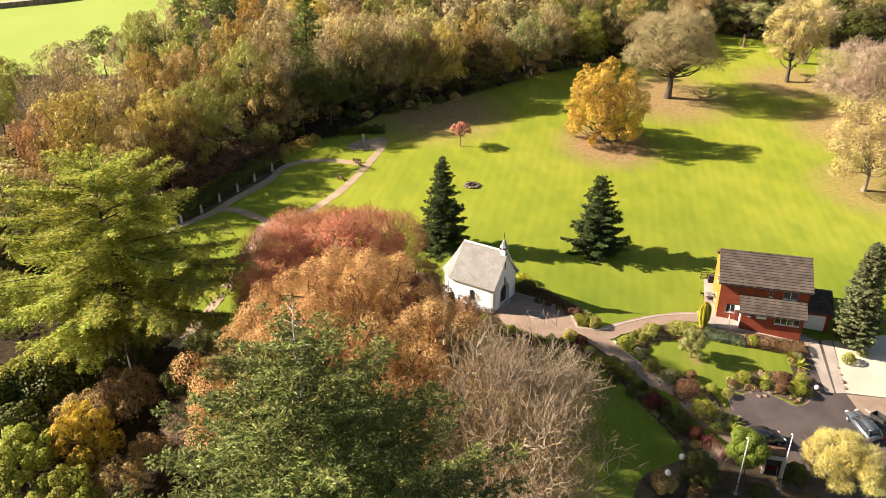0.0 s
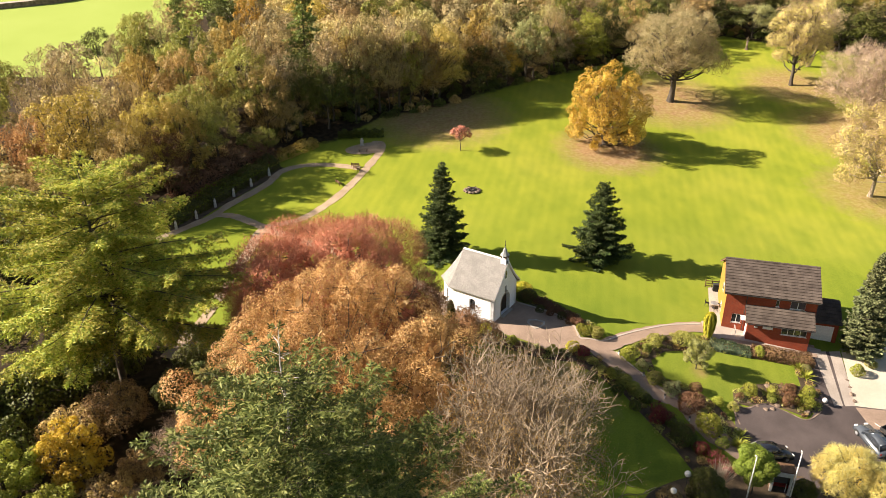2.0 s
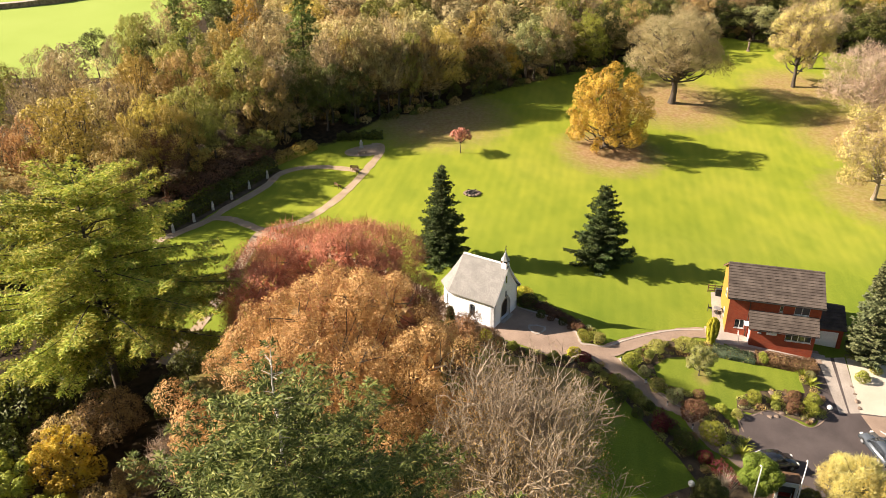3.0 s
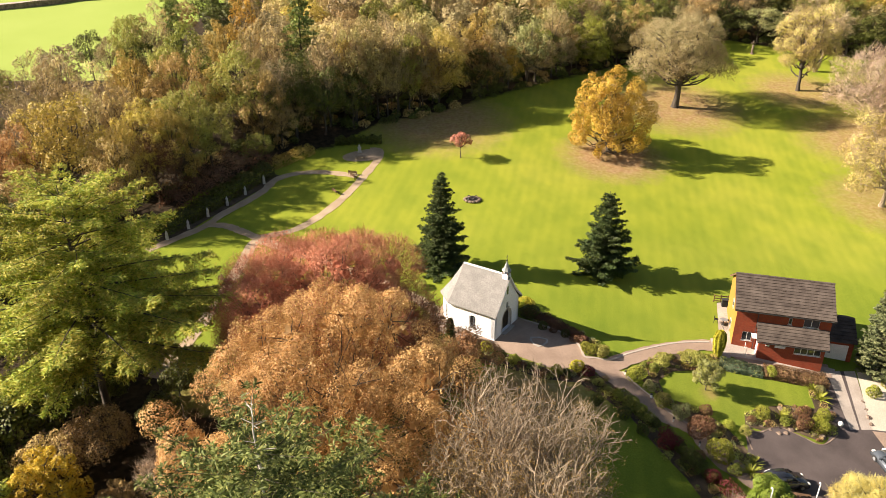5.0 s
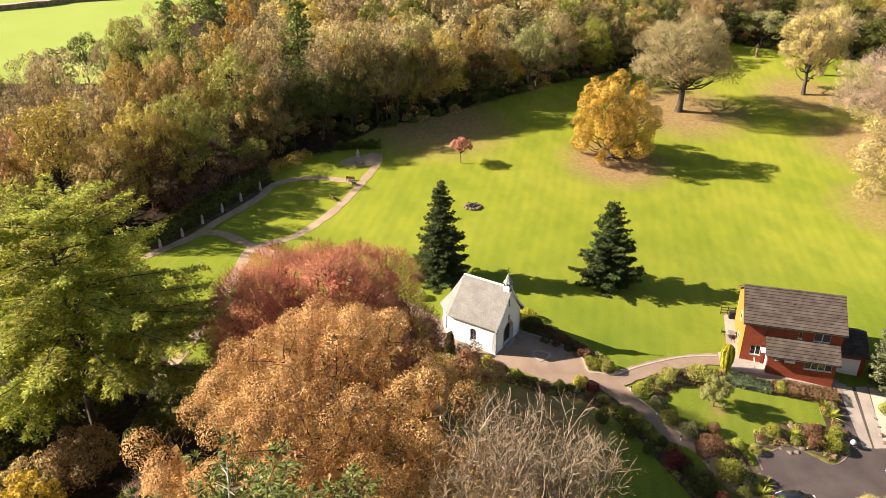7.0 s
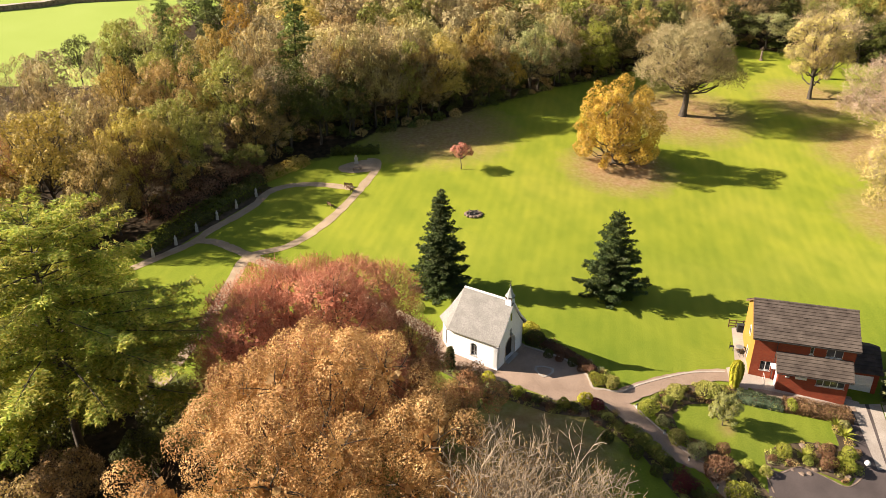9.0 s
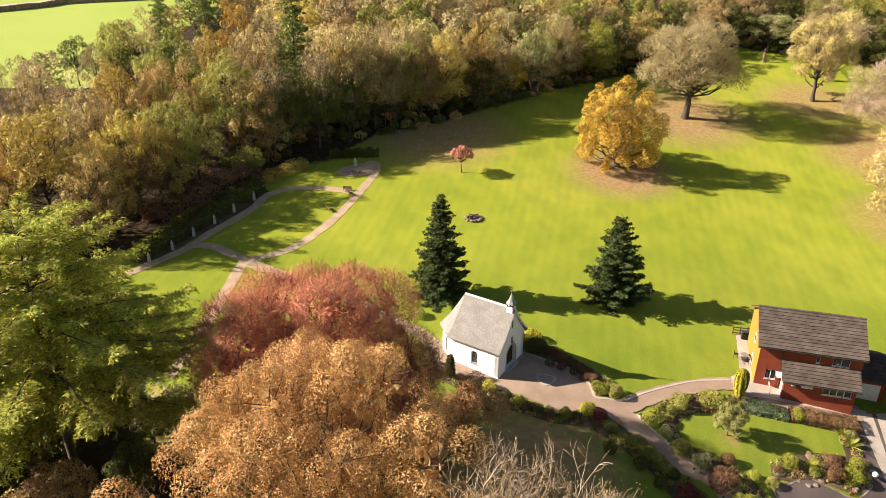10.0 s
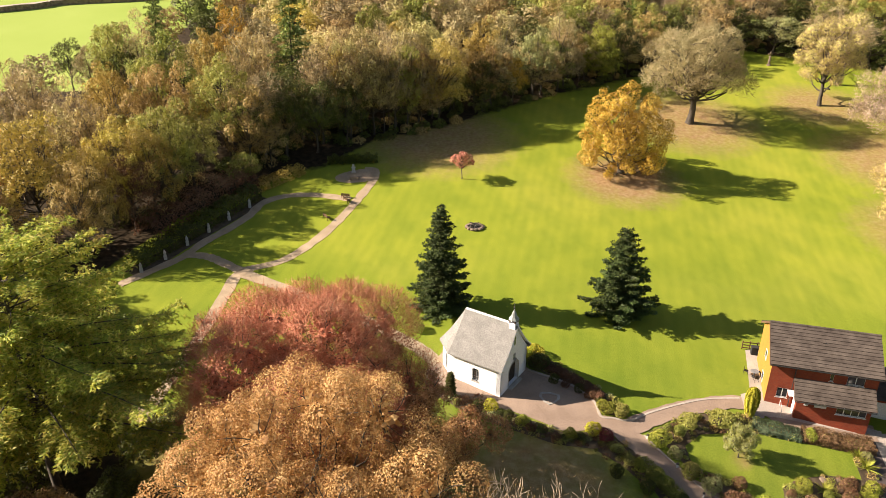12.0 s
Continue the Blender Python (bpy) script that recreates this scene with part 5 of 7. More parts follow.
    tag(drape("plaza_altar", rounded([(-17.3, 131.6), (-14.5, 133.6), (-11.1, 134.0), (-11.3, 130.5), (-13.9, 129.4), (-16.7, 129.7)], True, 4), GRAVEL, 0.055), "small gravel circle round the altar", "pavement")


paths()


# ---- the chapel ----
def chapel():
    root = thing("chapel", "small white rendered chapel with a grey slate roof and bell turret", "chapel", (5.87, 77.6, -0.22), 147)
    # local axes: x runs back from the door gable, y is negative across the gable
    W, L, EAVE, TOP = 5.6, 5.9, 3.25, 7.05
    across = lambda v: -v
    outline = [(0, across(0)), (L, across(0)), (L + 1.9, across(1.5)), (L + 1.9, across(W - 1.5)), (L, across(W)), (0, across(W))]

    def wall(a, b, top, holes=(), t=0.45, gable=0.0, name="wall"):
        """One wall from a to b, built round its openings: hole = (from, to, sill, spring, arched)."""
        bm = bmesh.new()
        a, b = Vector((*a, 0)), Vector((*b, 0))
        d = (b - a).normalized()
        n = Vector((d.y, -d.x, 0))
        size = (b - a).length

        def slab(s0, s1, z0, z1):
            if s1 - s0 > 0.01 and z1 - z0 > 0.01:
                vs = [a + d * s + n * k + Vector((0, 0, z)) for z in (z0, z1) for s, k in ((s0, 0), (s1, 0), (s1, t), (s0, t))]
                v = [bm.verts.new(q) for q in vs]
                for f in ((0, 1, 5, 4), (1, 2, 6, 5), (2, 3, 7, 6), (3, 0, 4, 7), (0, 3, 2, 1), (4, 5, 6, 7)):
                    bm.faces.new([v[i] for i in f])

        at = 0.0
        for s0, s1, sill, spring in holes:
            slab(at, s0, -0.8, top)
            slab(s0, s1, -0.8, sill)
            r = (s1 - s0) / 2
            steps = 8
            for i in range(steps):
                x0, x1 = s0 + 2 * r * i / steps, s0 + 2 * r * (i + 1) / steps
                h = spring + math.sqrt(max(0, r * r - (min(abs(x0 - s0 - r), abs(x1 - s0 - r))) ** 2))
                slab(x0, x1, h, top)
            at = s1
        slab(at, size, -0.8, top)
        if gable:
            k = 14
            for i in range(k):
                x0, x1 = size * i / k, size * (i + 1) / k
                rise = lambda x: gable * (1 - abs(2 * x / size - 1)) ** 1.06
                vs = [a + d * x + n * q + Vector((0, 0, z)) for x, z in ((x0, top), (x1, top), (x1, top + rise(x1)), (x0, top + rise(x0))) for q in (0, t)]
                v = [bm.verts.new(q) for q in vs]
                for f in ((0, 2, 4, 6), (1, 7, 5, 3), (0, 1, 3, 2), (2, 3, 5, 4), (4, 5, 7, 6), (6, 7, 1, 0)):
                    try:
                        bm.faces.new([v[j] for j in f])
                    except ValueError:
                        pass
        bmesh.ops.remove_doubles(bm, verts=bm.verts, dist=0.0004)
        bmesh.ops.recalc_face_normals(bm, faces=bm.faces)
        return part(name, bm, RENDER, root)

    sides = list(zip(outline, outline[1:] + outline[:1]))
    win = {0: [(2.5, 3.3, 0.9, 2.0)], 1: [(0.9, 1.4, 0.8, 2.2)], 2: [], 3: [(0.9, 1.4, 0.8, 2.2)], 4: [(2.65, 3.45, 0.9, 2.0)], 5: [(1.8, 3.8, -0.8, 1.75)]}
    for i, (a, b) in enumerate(sides):
        w = wall(a, b, EAVE, win[i], gable=TOP - EAVE - 0.05 if i == 5 else 0.0)
        av, bv = Vector((*a, 0)), Vector((*b, 0))
        d = (bv - av).normalized()
        n = Vector((d.y, -d.x, 0))
        for s0, s1, sill, spring in win[i]:
            if i == 5:
                continue
            m = Matrix((d, n, Vector((0, 0, 1)))).transposed().to_4x4()
            m.translation = av
            wn_ = child(new("window"), w)
            wn_.matrix_basis = m
            r = (s1 - s0) / 2
            arch = [(s0 + r - r * math.cos(math.pi * k / 8), spring + r * math.sin(math.pi * k / 8)) for k in range(9)]
            outl = [(s0, sill)] + arch + [(s1, sill)]
            bm = bmesh.new()
            bm.faces.new([bm.verts.new((x, 0.24, z)) for x, z in outl])
            part("pane", bm, GLASS, wn_)
            bars = boxes(((s0 + r - 0.02, 0.2, sill), (s0 + r + 0.02, 0.23, spring + r)), ((s0, 0.2, sill + 0.42), (s1, 0.23, sill + 0.46)), ((s0, 0.2, spring), (s1, 0.23, spring + 0.04)))
            part("glazing_bar", bars, LEAD, wn_)
            part("window_sill", boxes(((s0 - 0.08, -0.07, sill - 0.1), (s1 + 0.08, 0.2, sill)), bevel=0.01), STONE, wn_)
    # door in its arched recess, the shade of the opening put into its colour
    door = child(new("door"), root)
    bm = bmesh.new()
    cy, r = -2.8, 1.0
    arch = [(cy + r * math.cos(math.pi * k / 10), 1.75 + r * math.sin(math.pi * k / 10)) for k in range(11)]
    pts = [(cy + r, -0.1)] + arch + [(cy - r, -0.1)]
    lo = [bm.verts.new((0.36, y, z)) for y, z in pts]
    hi = [bm.verts.new((0.42, y, z)) for y, z in pts]
    bm.faces.new(lo)
    bm.faces.new(hi[::-1])
    for k in range(len(pts)):
        bm.faces.new((lo[k], lo[(k + 1) % len(pts)], hi[(k + 1) % len(pts)], hi[k]))
    bmesh.ops.recalc_face_normals(bm, faces=bm.faces)
    part("door_leaf", bm, DOOR_SHADE, door, "arched double door, near black to stand in for a shaded opening")
    part("door_handle", boxes(((0.30, cy + 0.05, 0.95), (0.36, cy + 0.09, 1.15)), bevel=0.008), IRON, door)
    surround = bmesh.new()
    for k in range(10):
        a0, a1 = math.pi * k / 10, math.pi * (k + 1) / 10
        q = [(-0.03, cy + rr * math.cos(a), 1.75 + rr * math.sin(a)) for a in (a0, a1) for rr in (r, r + 0.16)]
        v = [surround.verts.new(p) for p in q] + [surround.verts.new((0.02, p[1], p[2])) for p in q]
        for f in ((0, 1, 3, 2), (4, 6, 7, 5), (1, 5, 7, 3), (0, 2, 6, 4)):
            surround.faces.new([v[j] for j in f])
    for y0, y1 in ((cy + r, cy + r + 0.16), (cy - r - 0.16, cy - r)):
        box(surround, (-0.03, y0, -0.2), (0.02, y1, 1.75))
    bmesh.ops.recalc_face_normals(surround, faces=surround.faces)
    part("door_surround", surround, STONE, root, "grey stone surround of the door")
    part("door_step", boxes(((-0.5, cy - 1.2, 0.0), (0.0, cy + 1.2, 0.2)), bevel=0.02), STONE, root)
    # niche with its figure, slit window above
    part("niche", boxes(((-0.05, cy - 0.2, 3.15), (0.0, cy + 0.2, 3.75)), bevel=0.02), LEAD, root, "small dark niche over the door")
    part("niche_bracket", boxes(((-0.22, cy - 0.22, 3.05), (0.0, cy + 0.22, 3.15)), bevel=0.02), STONE, root)
    part("gable_window", boxes(((-0.02, cy - 0.16, 4.75), (0.02, cy + 0.16, 5.75)), bevel=0.01), GLASS, root, "narrow dark window in the gable")
    part("plinth", prism([(x * 1.006 - 0.03, y * 1.012 + 0.03) for x, y in outline], -0.75, 0.18), RENDER, root)

    # roof with a bell-cast at the eaves and a hipped apse end
    over = 0.38
    prof = [(0.0, TOP + 0.14), (0.3, TOP - 1.22), (0.6, TOP - 2.42), (0.82, EAVE + 0.66), (0.93, EAVE + 0.3), (1.0, EAVE + 0.1)]
    half = W / 2 + over
    ridge_end = L - 0.1

    def ring(frac, z, lift):
        h = half * frac
        # straight eaves to the apse, then round its chamfers
        end = ridge_end + (L + 1.9 + over - ridge_end) * frac
        ch = (L + over * 0.3 - ridge_end) * frac + ridge_end
        q = 1.35 * frac
        return [(-0.28, cy + h, z + lift), (ch, cy + h, z + lift), (end, cy + q, z + lift), (end, cy - q, z + lift), (ch, cy - h, z + lift), (-0.28, cy - h, z + lift)]

    bm = bmesh.new()
    rings = []
    for fr, z in prof:
        rings.append([bm.verts.new(p) for p in ring(max(fr, 0.004), z, 0.0)])
    low = [bm.verts.new((x, y, z - 0.13)) for x, y, z in ring(1.0, prof[-1][1], 0.0)]
    rings.append(low)
    for a, b in zip(rings, rings[1:]):
        for k in range(5):
            bm.faces.new((a[k], a[k + 1], b[k + 1], b[k]))
    # underside of the overhang
    inner = [bm.verts.new((x, y, EAVE - 0.12)) for x, y, z in ring(0.86, 0, 0)]
    for k in range(5):
        bm.faces.new((low[k], low[k + 1], inner[k + 1], inner[k]))
    bmesh.ops.recalc_face_normals(bm, faces=bm.faces)
    roof = part("roof", bm, SLATE, root, "weathered grey slate roof with flared eaves")
    # slate courses
    cs = bmesh.new()
    for j in range(34):
        s = (j + 0.5) / 34
        fr = 0.02 + 0.97 * s
        z = float(np.interp(fr, [p[0] for p in prof], [p[1] for p in prof]))
        fr2 = min(1.0, fr + 0.030)
        z2 = float(np.interp(fr2, [p[0] for p in prof], [p[1] for p in prof]))
        r1, r2 = ring(fr, z, 0.012), ring(fr2, z2, 0.03)
        for k in (0, 1, 2, 3, 4):
            v = [cs.verts.new(p) for p in (r1[k], r1[k + 1], r2[k + 1], r2[k])]
            cs.faces.new(v)
    bmesh.ops.recalc_face_normals(cs, faces=cs.faces)
    tagged(part("slate_course", cs, SLATE, roof), kind="stuff")
    part("ridge_cap", boxes(((-0.3, cy - 0.14, TOP + 0.06), (ridge_end, cy + 0.14, TOP + 0.2)), bevel=0.03), RENDER, roof, "pale mortar ridge")
    # gable verge board
    vb = bmesh.new()
    for sgn in (1, -1):
        for (f0, z0), (f1, z1) in zip(prof, prof[1:]):
            q = [(-0.30, cy + sgn * half * f0, z0), (-0.30, cy + sgn * half * f1, z1), (-0.30, cy + sgn * half * f1, z1 - 0.16), (-0.30, cy + sgn * half * f0, z0 - 0.16)]
            v = [vb.verts.new(p) for p in q] + [vb.verts.new((p[0] + 0.3, p[1], p[2])) for p in q]
            for f in ((0, 1, 2, 3), (7, 6, 5, 4), (2, 6, 7, 3), (0, 4, 5, 1)):
                vb.faces.new([v[i] for i in f])
    bmesh.ops.recalc_face_normals(vb, faces=vb.faces)
    part("verge", vb, RENDER, roof, "white rendered verge of the gable")
    # bell turret
    tur = child(new("bell_turret"), root)
    tur.matrix_basis = pose(0.25, cy, TOP)
    part("turret_base", boxes(((-0.36, -0.36, -0.7), (0.36, 0.36, 0.34)), bevel=0.02), RENDER, tur, "white square turret base")
    for x in (-0.3, 0.3):
        for y in (-0.3, 0.3):
            part("post", boxes(((x - 0.06, y - 0.06, 0.34), (x + 0.06, y + 0.06, 0.72))), WOOD, tur)
    part("bell", lathe([(0.2, 0.38), (0.15, 0.46), (0.11, 0.6), (0.04, 0.68)], 12), IRON, tur, "small dark bell", True)
    part("turret_cap", lathe([(0.56, 0.7), (0.5, 0.78), (0.34, 0.98), (0.26, 1.2), (0.2, 1.42), (0.08, 1.62), (0.03, 1.9)], 8), COPPER, tur, "grey bell-shaped turret roof")
    part("finial", lathe([(0.03, 1.85), (0.09, 1.95), (0.09, 2.0), (0.02, 2.08)], 8), IRON, tur)
    part("cross", boxes(((-0.018, -0.018, 2.0), (0.018, 0.018, 2.55)), ((-0.018, -0.15, 2.32), (0.018, 0.15, 2.36))), IRON, tur)
    return root


chapel()


def heart_mark():
    """Pale stone shield let into the forecourt."""
    x, y = (10.9, 77.6)
    pts = [(-1.0, 0.75), (0, 0.95), (1.0, 0.75), (1.05, 0.1), (0.55, -0.65), (0, -1.0), (-0.55, -0.65), (-1.05, 0.1)]
    bm = bmesh.new()
    ins = [(a * 0.74, b * 0.74) for a, b in pts]
    for z0, z1 in ((0.0, 0.035),):
        o = [bm.verts.new((a, b, z1)) for a, b in pts]
        i = [bm.verts.new((a, b, z1)) for a, b in ins]
        ob_ = [bm.verts.new((a, b, z0)) for a, b in pts]
        ib = [bm.verts.new((a, b, z0)) for a, b in ins]
        for k in range(8):
            j = (k + 1) % 8
            bm.faces.new((o[k], o[j], i[j], i[k]))
            bm.faces.new((o[j], o[k], ob_[k], ob_[j]))
            bm.faces.new((i[k], i[j], ib[j], ib[k]))
    bmesh.ops.recalc_face_normals(bm, faces=bm.faces)
    place = pose(x, y, 0, 0, 0, -10)
    for v in bm.verts:
        q = place @ v.co
        v.co.z += float(land(q.x, q.y)) + 0.055
    ob = bm_object("stone_emblem", bm, STONE)
    ob.matrix_basis = place
    tagged(ob, "pale stone emblem outlined in the paving", "emblem")


heart_mark()


# ---- the brick house ----
def tiled_roof(parent, x0, x1, y_top, y_low, z_top, z_low, rows=14, name="roof_slope"):
    """A slope of overlapping tile courses with rolled tiles along each course."""
    bm = bmesh.new()
    v, f = [], []
    d = Vector((0, y_low - y_top, z_low - z_top))
    n = Vector((0, -d.z, d.y)).normalized()
    if n.z < 0:
        n = -n
    cols = int((x1 - x0) / 0.3)
    for j in range(rows):
        a = Vector((0, y_top, z_top)) + d * (j / rows)
        b = Vector((0, y_top, z_top)) + d * ((j + 1.12) / rows)
        for i in range(cols * 2 + 1):
            x = x0 + (x1 - x0) * i / (cols * 2)
            w = 0.004 if i % 2 else 0.0
            for p, h in ((a, 0.0), (b, 0.075), (b, -0.03)):
                q = p + n * (h + (w if h >= 0 else 0))
                v.append((x, q.y, q.z))
            if i:
                k = len(v) - 6
                f += [(k, k + 3, k + 4, k + 1), (k + 1, k + 4, k + 5, k + 2)]
    ob = mesh_object(name, v, f, TILE)
    tagged(child(ob, parent, "brown concrete roof tiles in courses"), kind="stuff")
    deck = boxes(((x0, min(y_top, y_low), -0.04), (x1, max(y_top, y_low), 0.0)))
    for q in deck.verts:
        t = (q.co.y - y_top) / (y_low - y_top)
        q.co.z += z_top + (z_low - z_top) * t - 0.03
    part("roof_deck", deck, WOOD, parent)
    return ob


def upvc_window(parent, x0, x1, z0, z1, y, lights, sill=True):
    """A white framed window on a wall facing -y at y."""
    w = child(new("window"), parent)
    fr = bmesh.new()
    t = 0.07
    box(fr, (x0, y - 0.05, z0), (x1, y + 0.03, z0 + t))
    box(fr, (x0, y - 0.05, z1 - t), (x1, y + 0.03, z1))
    step = (x1 - x0) / lights
    for i in range(lights + 1):
        c = x0 + step * i
        box(fr, (max(x0, c - t / 2), y - 0.048, z0 + t), (min(x1, c + t / 2), y + 0.028, z1 - t))
    part("window_frame", fr, PLASTIC, w, "white frame")
    for i in range(lights):
        part("pane", boxes(((x0 + step * i + t / 2, y - 0.02, z0 + t), (x0 + step * (i + 1) - t / 2, y - 0.005, z1 - t))), GLASS, w)
    if sill:
        part("window_sill", boxes(((x0 - 0.08, y - 0.14, z0 - 0.07), (x1 + 0.08, y + 0.02, z0)), bevel=0.01), PLASTIC, w)
    return w


def house():
    root = thing("brick_house", "two-storey red brick house with brown tiled roofs and a lean-to", "house", (33.14, 78.64, -1.55), -15.3)
    L, D, E, R = 9.8, 7.6, 5.2, 7.4
    # front wall round its openings
    def front(y, t, x0, x1, z0, z1, holes, name):
        bm = bmesh.new()
        xs = sorted({x0, x1, *[q for h in holes for q in h[:2]]})
        zs = sorted({z0, z1, *[q for h in holes for q in h[2:]]})
        for xa, xb in zip(xs, xs[1:]):
            for za, zb in zip(zs, zs[1:]):
                if not any(h[0] <= xa < h[1] and h[2] <= za < h[3] for h in holes):
                    bm.faces.new([bm.verts.new((px, y, pz)) for px, pz in ((xa, za), (xb, za), (xb, zb), (xa, zb))])
        bmesh.ops.remove_doubles(bm, verts=bm.verts, dist=0.0005)
        push = bmesh.ops.extrude_face_region(bm, geom=bm.faces[:])
        for q in push["geom"]:
            if isinstance(q, bmesh.types.BMVert):
                q.co.y += t
        bmesh.ops.recalc_face_normals(bm, faces=bm.faces)
        return part(name, bm, BRICK, root, "red brick wall")

    front(0, 0.3, 0, L, -1.2, E, [(0.95, 2.0, 1.0, 2.15), (5.45, 5.8, 3.75, 4.6), (7.0, 8.6, 3.65, 4.65)], "wall")
    upvc_window(root, 0.95, 2.0, 1.0, 2.15, 0.12, 2)
    upvc_window(root, 5.45, 5.8, 3.75, 4.6, 0.12, 1)
    upvc_window(root, 7.0, 8.6, 3.65, 4.65, 0.12, 2)
    part("wall", boxes(((0.3, D - 0.3, -1.2), (L - 0.3, D, E))), BRICK, root, "red brick wall")
    for x0, x1, mat, text in ((-0.02, 0.3, OCHRE, "ochre rendered gable wall"), (L - 0.3, L + 0.01, BRICK, "red brick gable wall")):
        bm = bmesh.new()
        prof = [(0.003, -1.2), (D - 0.003, -1.2), (D - 0.003, E), (D / 2, R - 0.05), (0.003, E)]
        a = [bm.verts.new((x0, y, z)) for y, z in prof]
        b = [bm.verts.new((x1, y, z)) for y, z in prof]
        bm.faces.new(a[::-1])
        bm.faces.new(b)
        for k in range(5):
            bm.faces.new((a[k], a[(k + 1) % 5], b[(k + 1) % 5], b[k]))
        bmesh.ops.recalc_face_normals(bm, faces=bm.faces)
        part("gable_wall", bm, mat, root, text)
    slope = (R - E) / (D / 2)
    o = 0.4
    tiled_roof(root, -0.3, L + 0.3, D / 2, -o, R + 0.1, E - o * slope + 0.1, 12)
    tiled_roof(root, -0.3, L + 0.3, D / 2, D + o, R + 0.1, E - o * slope + 0.1, 12)
    ridge = bmesh.new()
    for i in range(24):
        x = -0.3 + (L + 0.6) * i / 24
        rod(ridge, (x, D / 2, R + 0.08), (x + (L + 0.6) / 24 + 0.02, D / 2, R + 0.1), 0.14, 0.15, 8)
    part("ridge_tile", ridge, TILE, root)
    part("gutter", boxes(((-0.3, -o - 0.12, E - o * slope - 0.06), (L + 0.3, -o + 0.0, E - o * slope + 0.03)), bevel=0.02), IRON, root, "dark eaves gutter")
    part("fascia", boxes(((-0.3, -o, E - o * slope - 0.14), (L + 0.3, -o + 0.03, E - o * slope + 0.04))), WOOD, root)
    for sgn in (-1, 1):
        bm = bmesh.new()
        y0, y1 = D / 2, D / 2 + sgn * (D / 2 + o)
        z0, z1 = R + 0.08, E - o * slope + 0.08
        q = [(-0.33, y0, z0), (-0.33, y1, z1), (-0.33, y1, z1 - 0.2), (-0.33, y0, z0 - 0.2)]
        v = [bm.verts.new(p) for p in q] + [bm.verts.new((p[0] + 0.03, p[1], p[2])) for p in q]
        for f in ((0, 1, 2, 3), (7, 6, 5, 4), (0, 4, 5, 1), (2, 6, 7, 3), (1, 5, 6, 2)):
            bm.faces.new([v[k] for k in f])
        bmesh.ops.recalc_face_normals(bm, faces=bm.faces)
        part("bargeboard", bm, WOOD, root)
    part("downpipe", rod(bmesh.new(), (2.25, -0.08, -0.4), (2.25, -0.08, E - 0.5), 0.045, 0.045), IRON, root)
    part("roof_vent", boxes(((4.6, 2.2, R - 0.95), (4.9, 2.5, R - 0.65)), bevel=0.03), TILE, root)
    # gable windows of the ochre end
    for y0, y1, z0, z1 in ((3.0, 3.9, 3.2, 4.2), (2.6, 3.5, 0.7, 1.8)):
        w = child(new("window"), root)
        part("window_frame", boxes(((-0.06, y0, z0), (-0.02, y1, z0 + 0.07)), ((-0.06, y0, z1 - 0.07), (-0.02, y1, z1)), ((-0.06, y0, z0 + 0.07), (-0.02, y0 + 0.07, z1 - 0.07)), ((-0.06, y1 - 0.07, z0 + 0.07), (-0.02, y1, z1 - 0.07))), PLASTIC, w)
        part("pane", boxes(((-0.04, y0 + 0.07, z0 + 0.07), (-0.024, y1 - 0.07, z1 - 0.07))), GLASS, w)
    # lean-to along the front
    ly, x0, x1 = -1.55, 2.6, 9.4
    front(ly, 0.28, x0, x1, -1.2, 2.3, [(6.3, 9.0, 1.05, 2.1)], "lean_to_wall")
    for xa in (x0, x1 - 0.28):
        part("lean_to_wall", boxes(((xa, ly + 0.283, -1.2), (xa + 0.28, -0.003, 2.3))), BRICK, root)
    upvc_window(root, 6.3, 9.0, 1.05, 2.1, ly + 0.1, 4)
    tiled_roof(root, x0 - 0.35, x1 + 0.3, 0.0, ly - 0.45, 3.62, 2.28, 6)
    part("lean_to_gutter", boxes(((x0 - 0.3, ly - 0.58, 2.12), (x1 + 0.3, ly - 0.46, 2.2)), bevel=0.02), IRON, root)
    part("sign_board", boxes(((4.25, ly - 0.05, 1.5), (5.35, ly - 0.005, 1.95)), bevel=0.01), PLASTIC, root, "white plaque on the wall")
    part("sign_board", boxes(((3.3, ly - 0.05, 1.55), (3.7, ly - 0.005, 1.7)), bevel=0.01), PLASTIC, root, "small white plaque")
    # side porch with a glazed canopy at the lean-to's end
    part("porch_canopy", boxes(((x0 - 0.75, ly + 0.2, 2.15), (x0 - 0.02, ly + 1.3, 2.22)), bevel=0.01), PLASTIC, root, "white porch canopy")
    part("porch_door", boxes(((x0 - 0.06, ly + 0.35, -0.1), (x0 - 0.005, ly + 1.25, 2.0)), bevel=0.01), PLASTIC, root, "white door")
    for z, y in ((-0.25, ly - 0.1), (-0.1, ly + 0.2)):
        part("porch_step", boxes(((x0 - 1.1, y, z - 0.4), (x0 - 0.01, ly + 1.3, z)), bevel=0.01), CONCRETE, root)
    rail = bmesh.new()
    for a, b in (((x0 - 1.15, ly - 0.1, -0.3), (x0 - 1.15, ly - 0.1, 0.7)), ((x0 - 1.15, ly + 1.3, -0.2), (x0 - 1.15, ly + 1.3, 0.85)), ((x0 - 1.15, ly - 0.1, 0.7), (x0 - 1.15, ly + 1.3, 0.85))):
        rod(rail, a, b, 0.025, 0.025, 6)
    part("handrail", rail, STEEL, root)
    # garage at the lower end
    gy, ga, gb = 1.3, L + 0.02, L + 3.1
    front(gy, 0.25, ga, gb, -1.8, 1.75, [(ga + 0.35, gb - 0.45, -1.8, 1.3)], "garage_wall")
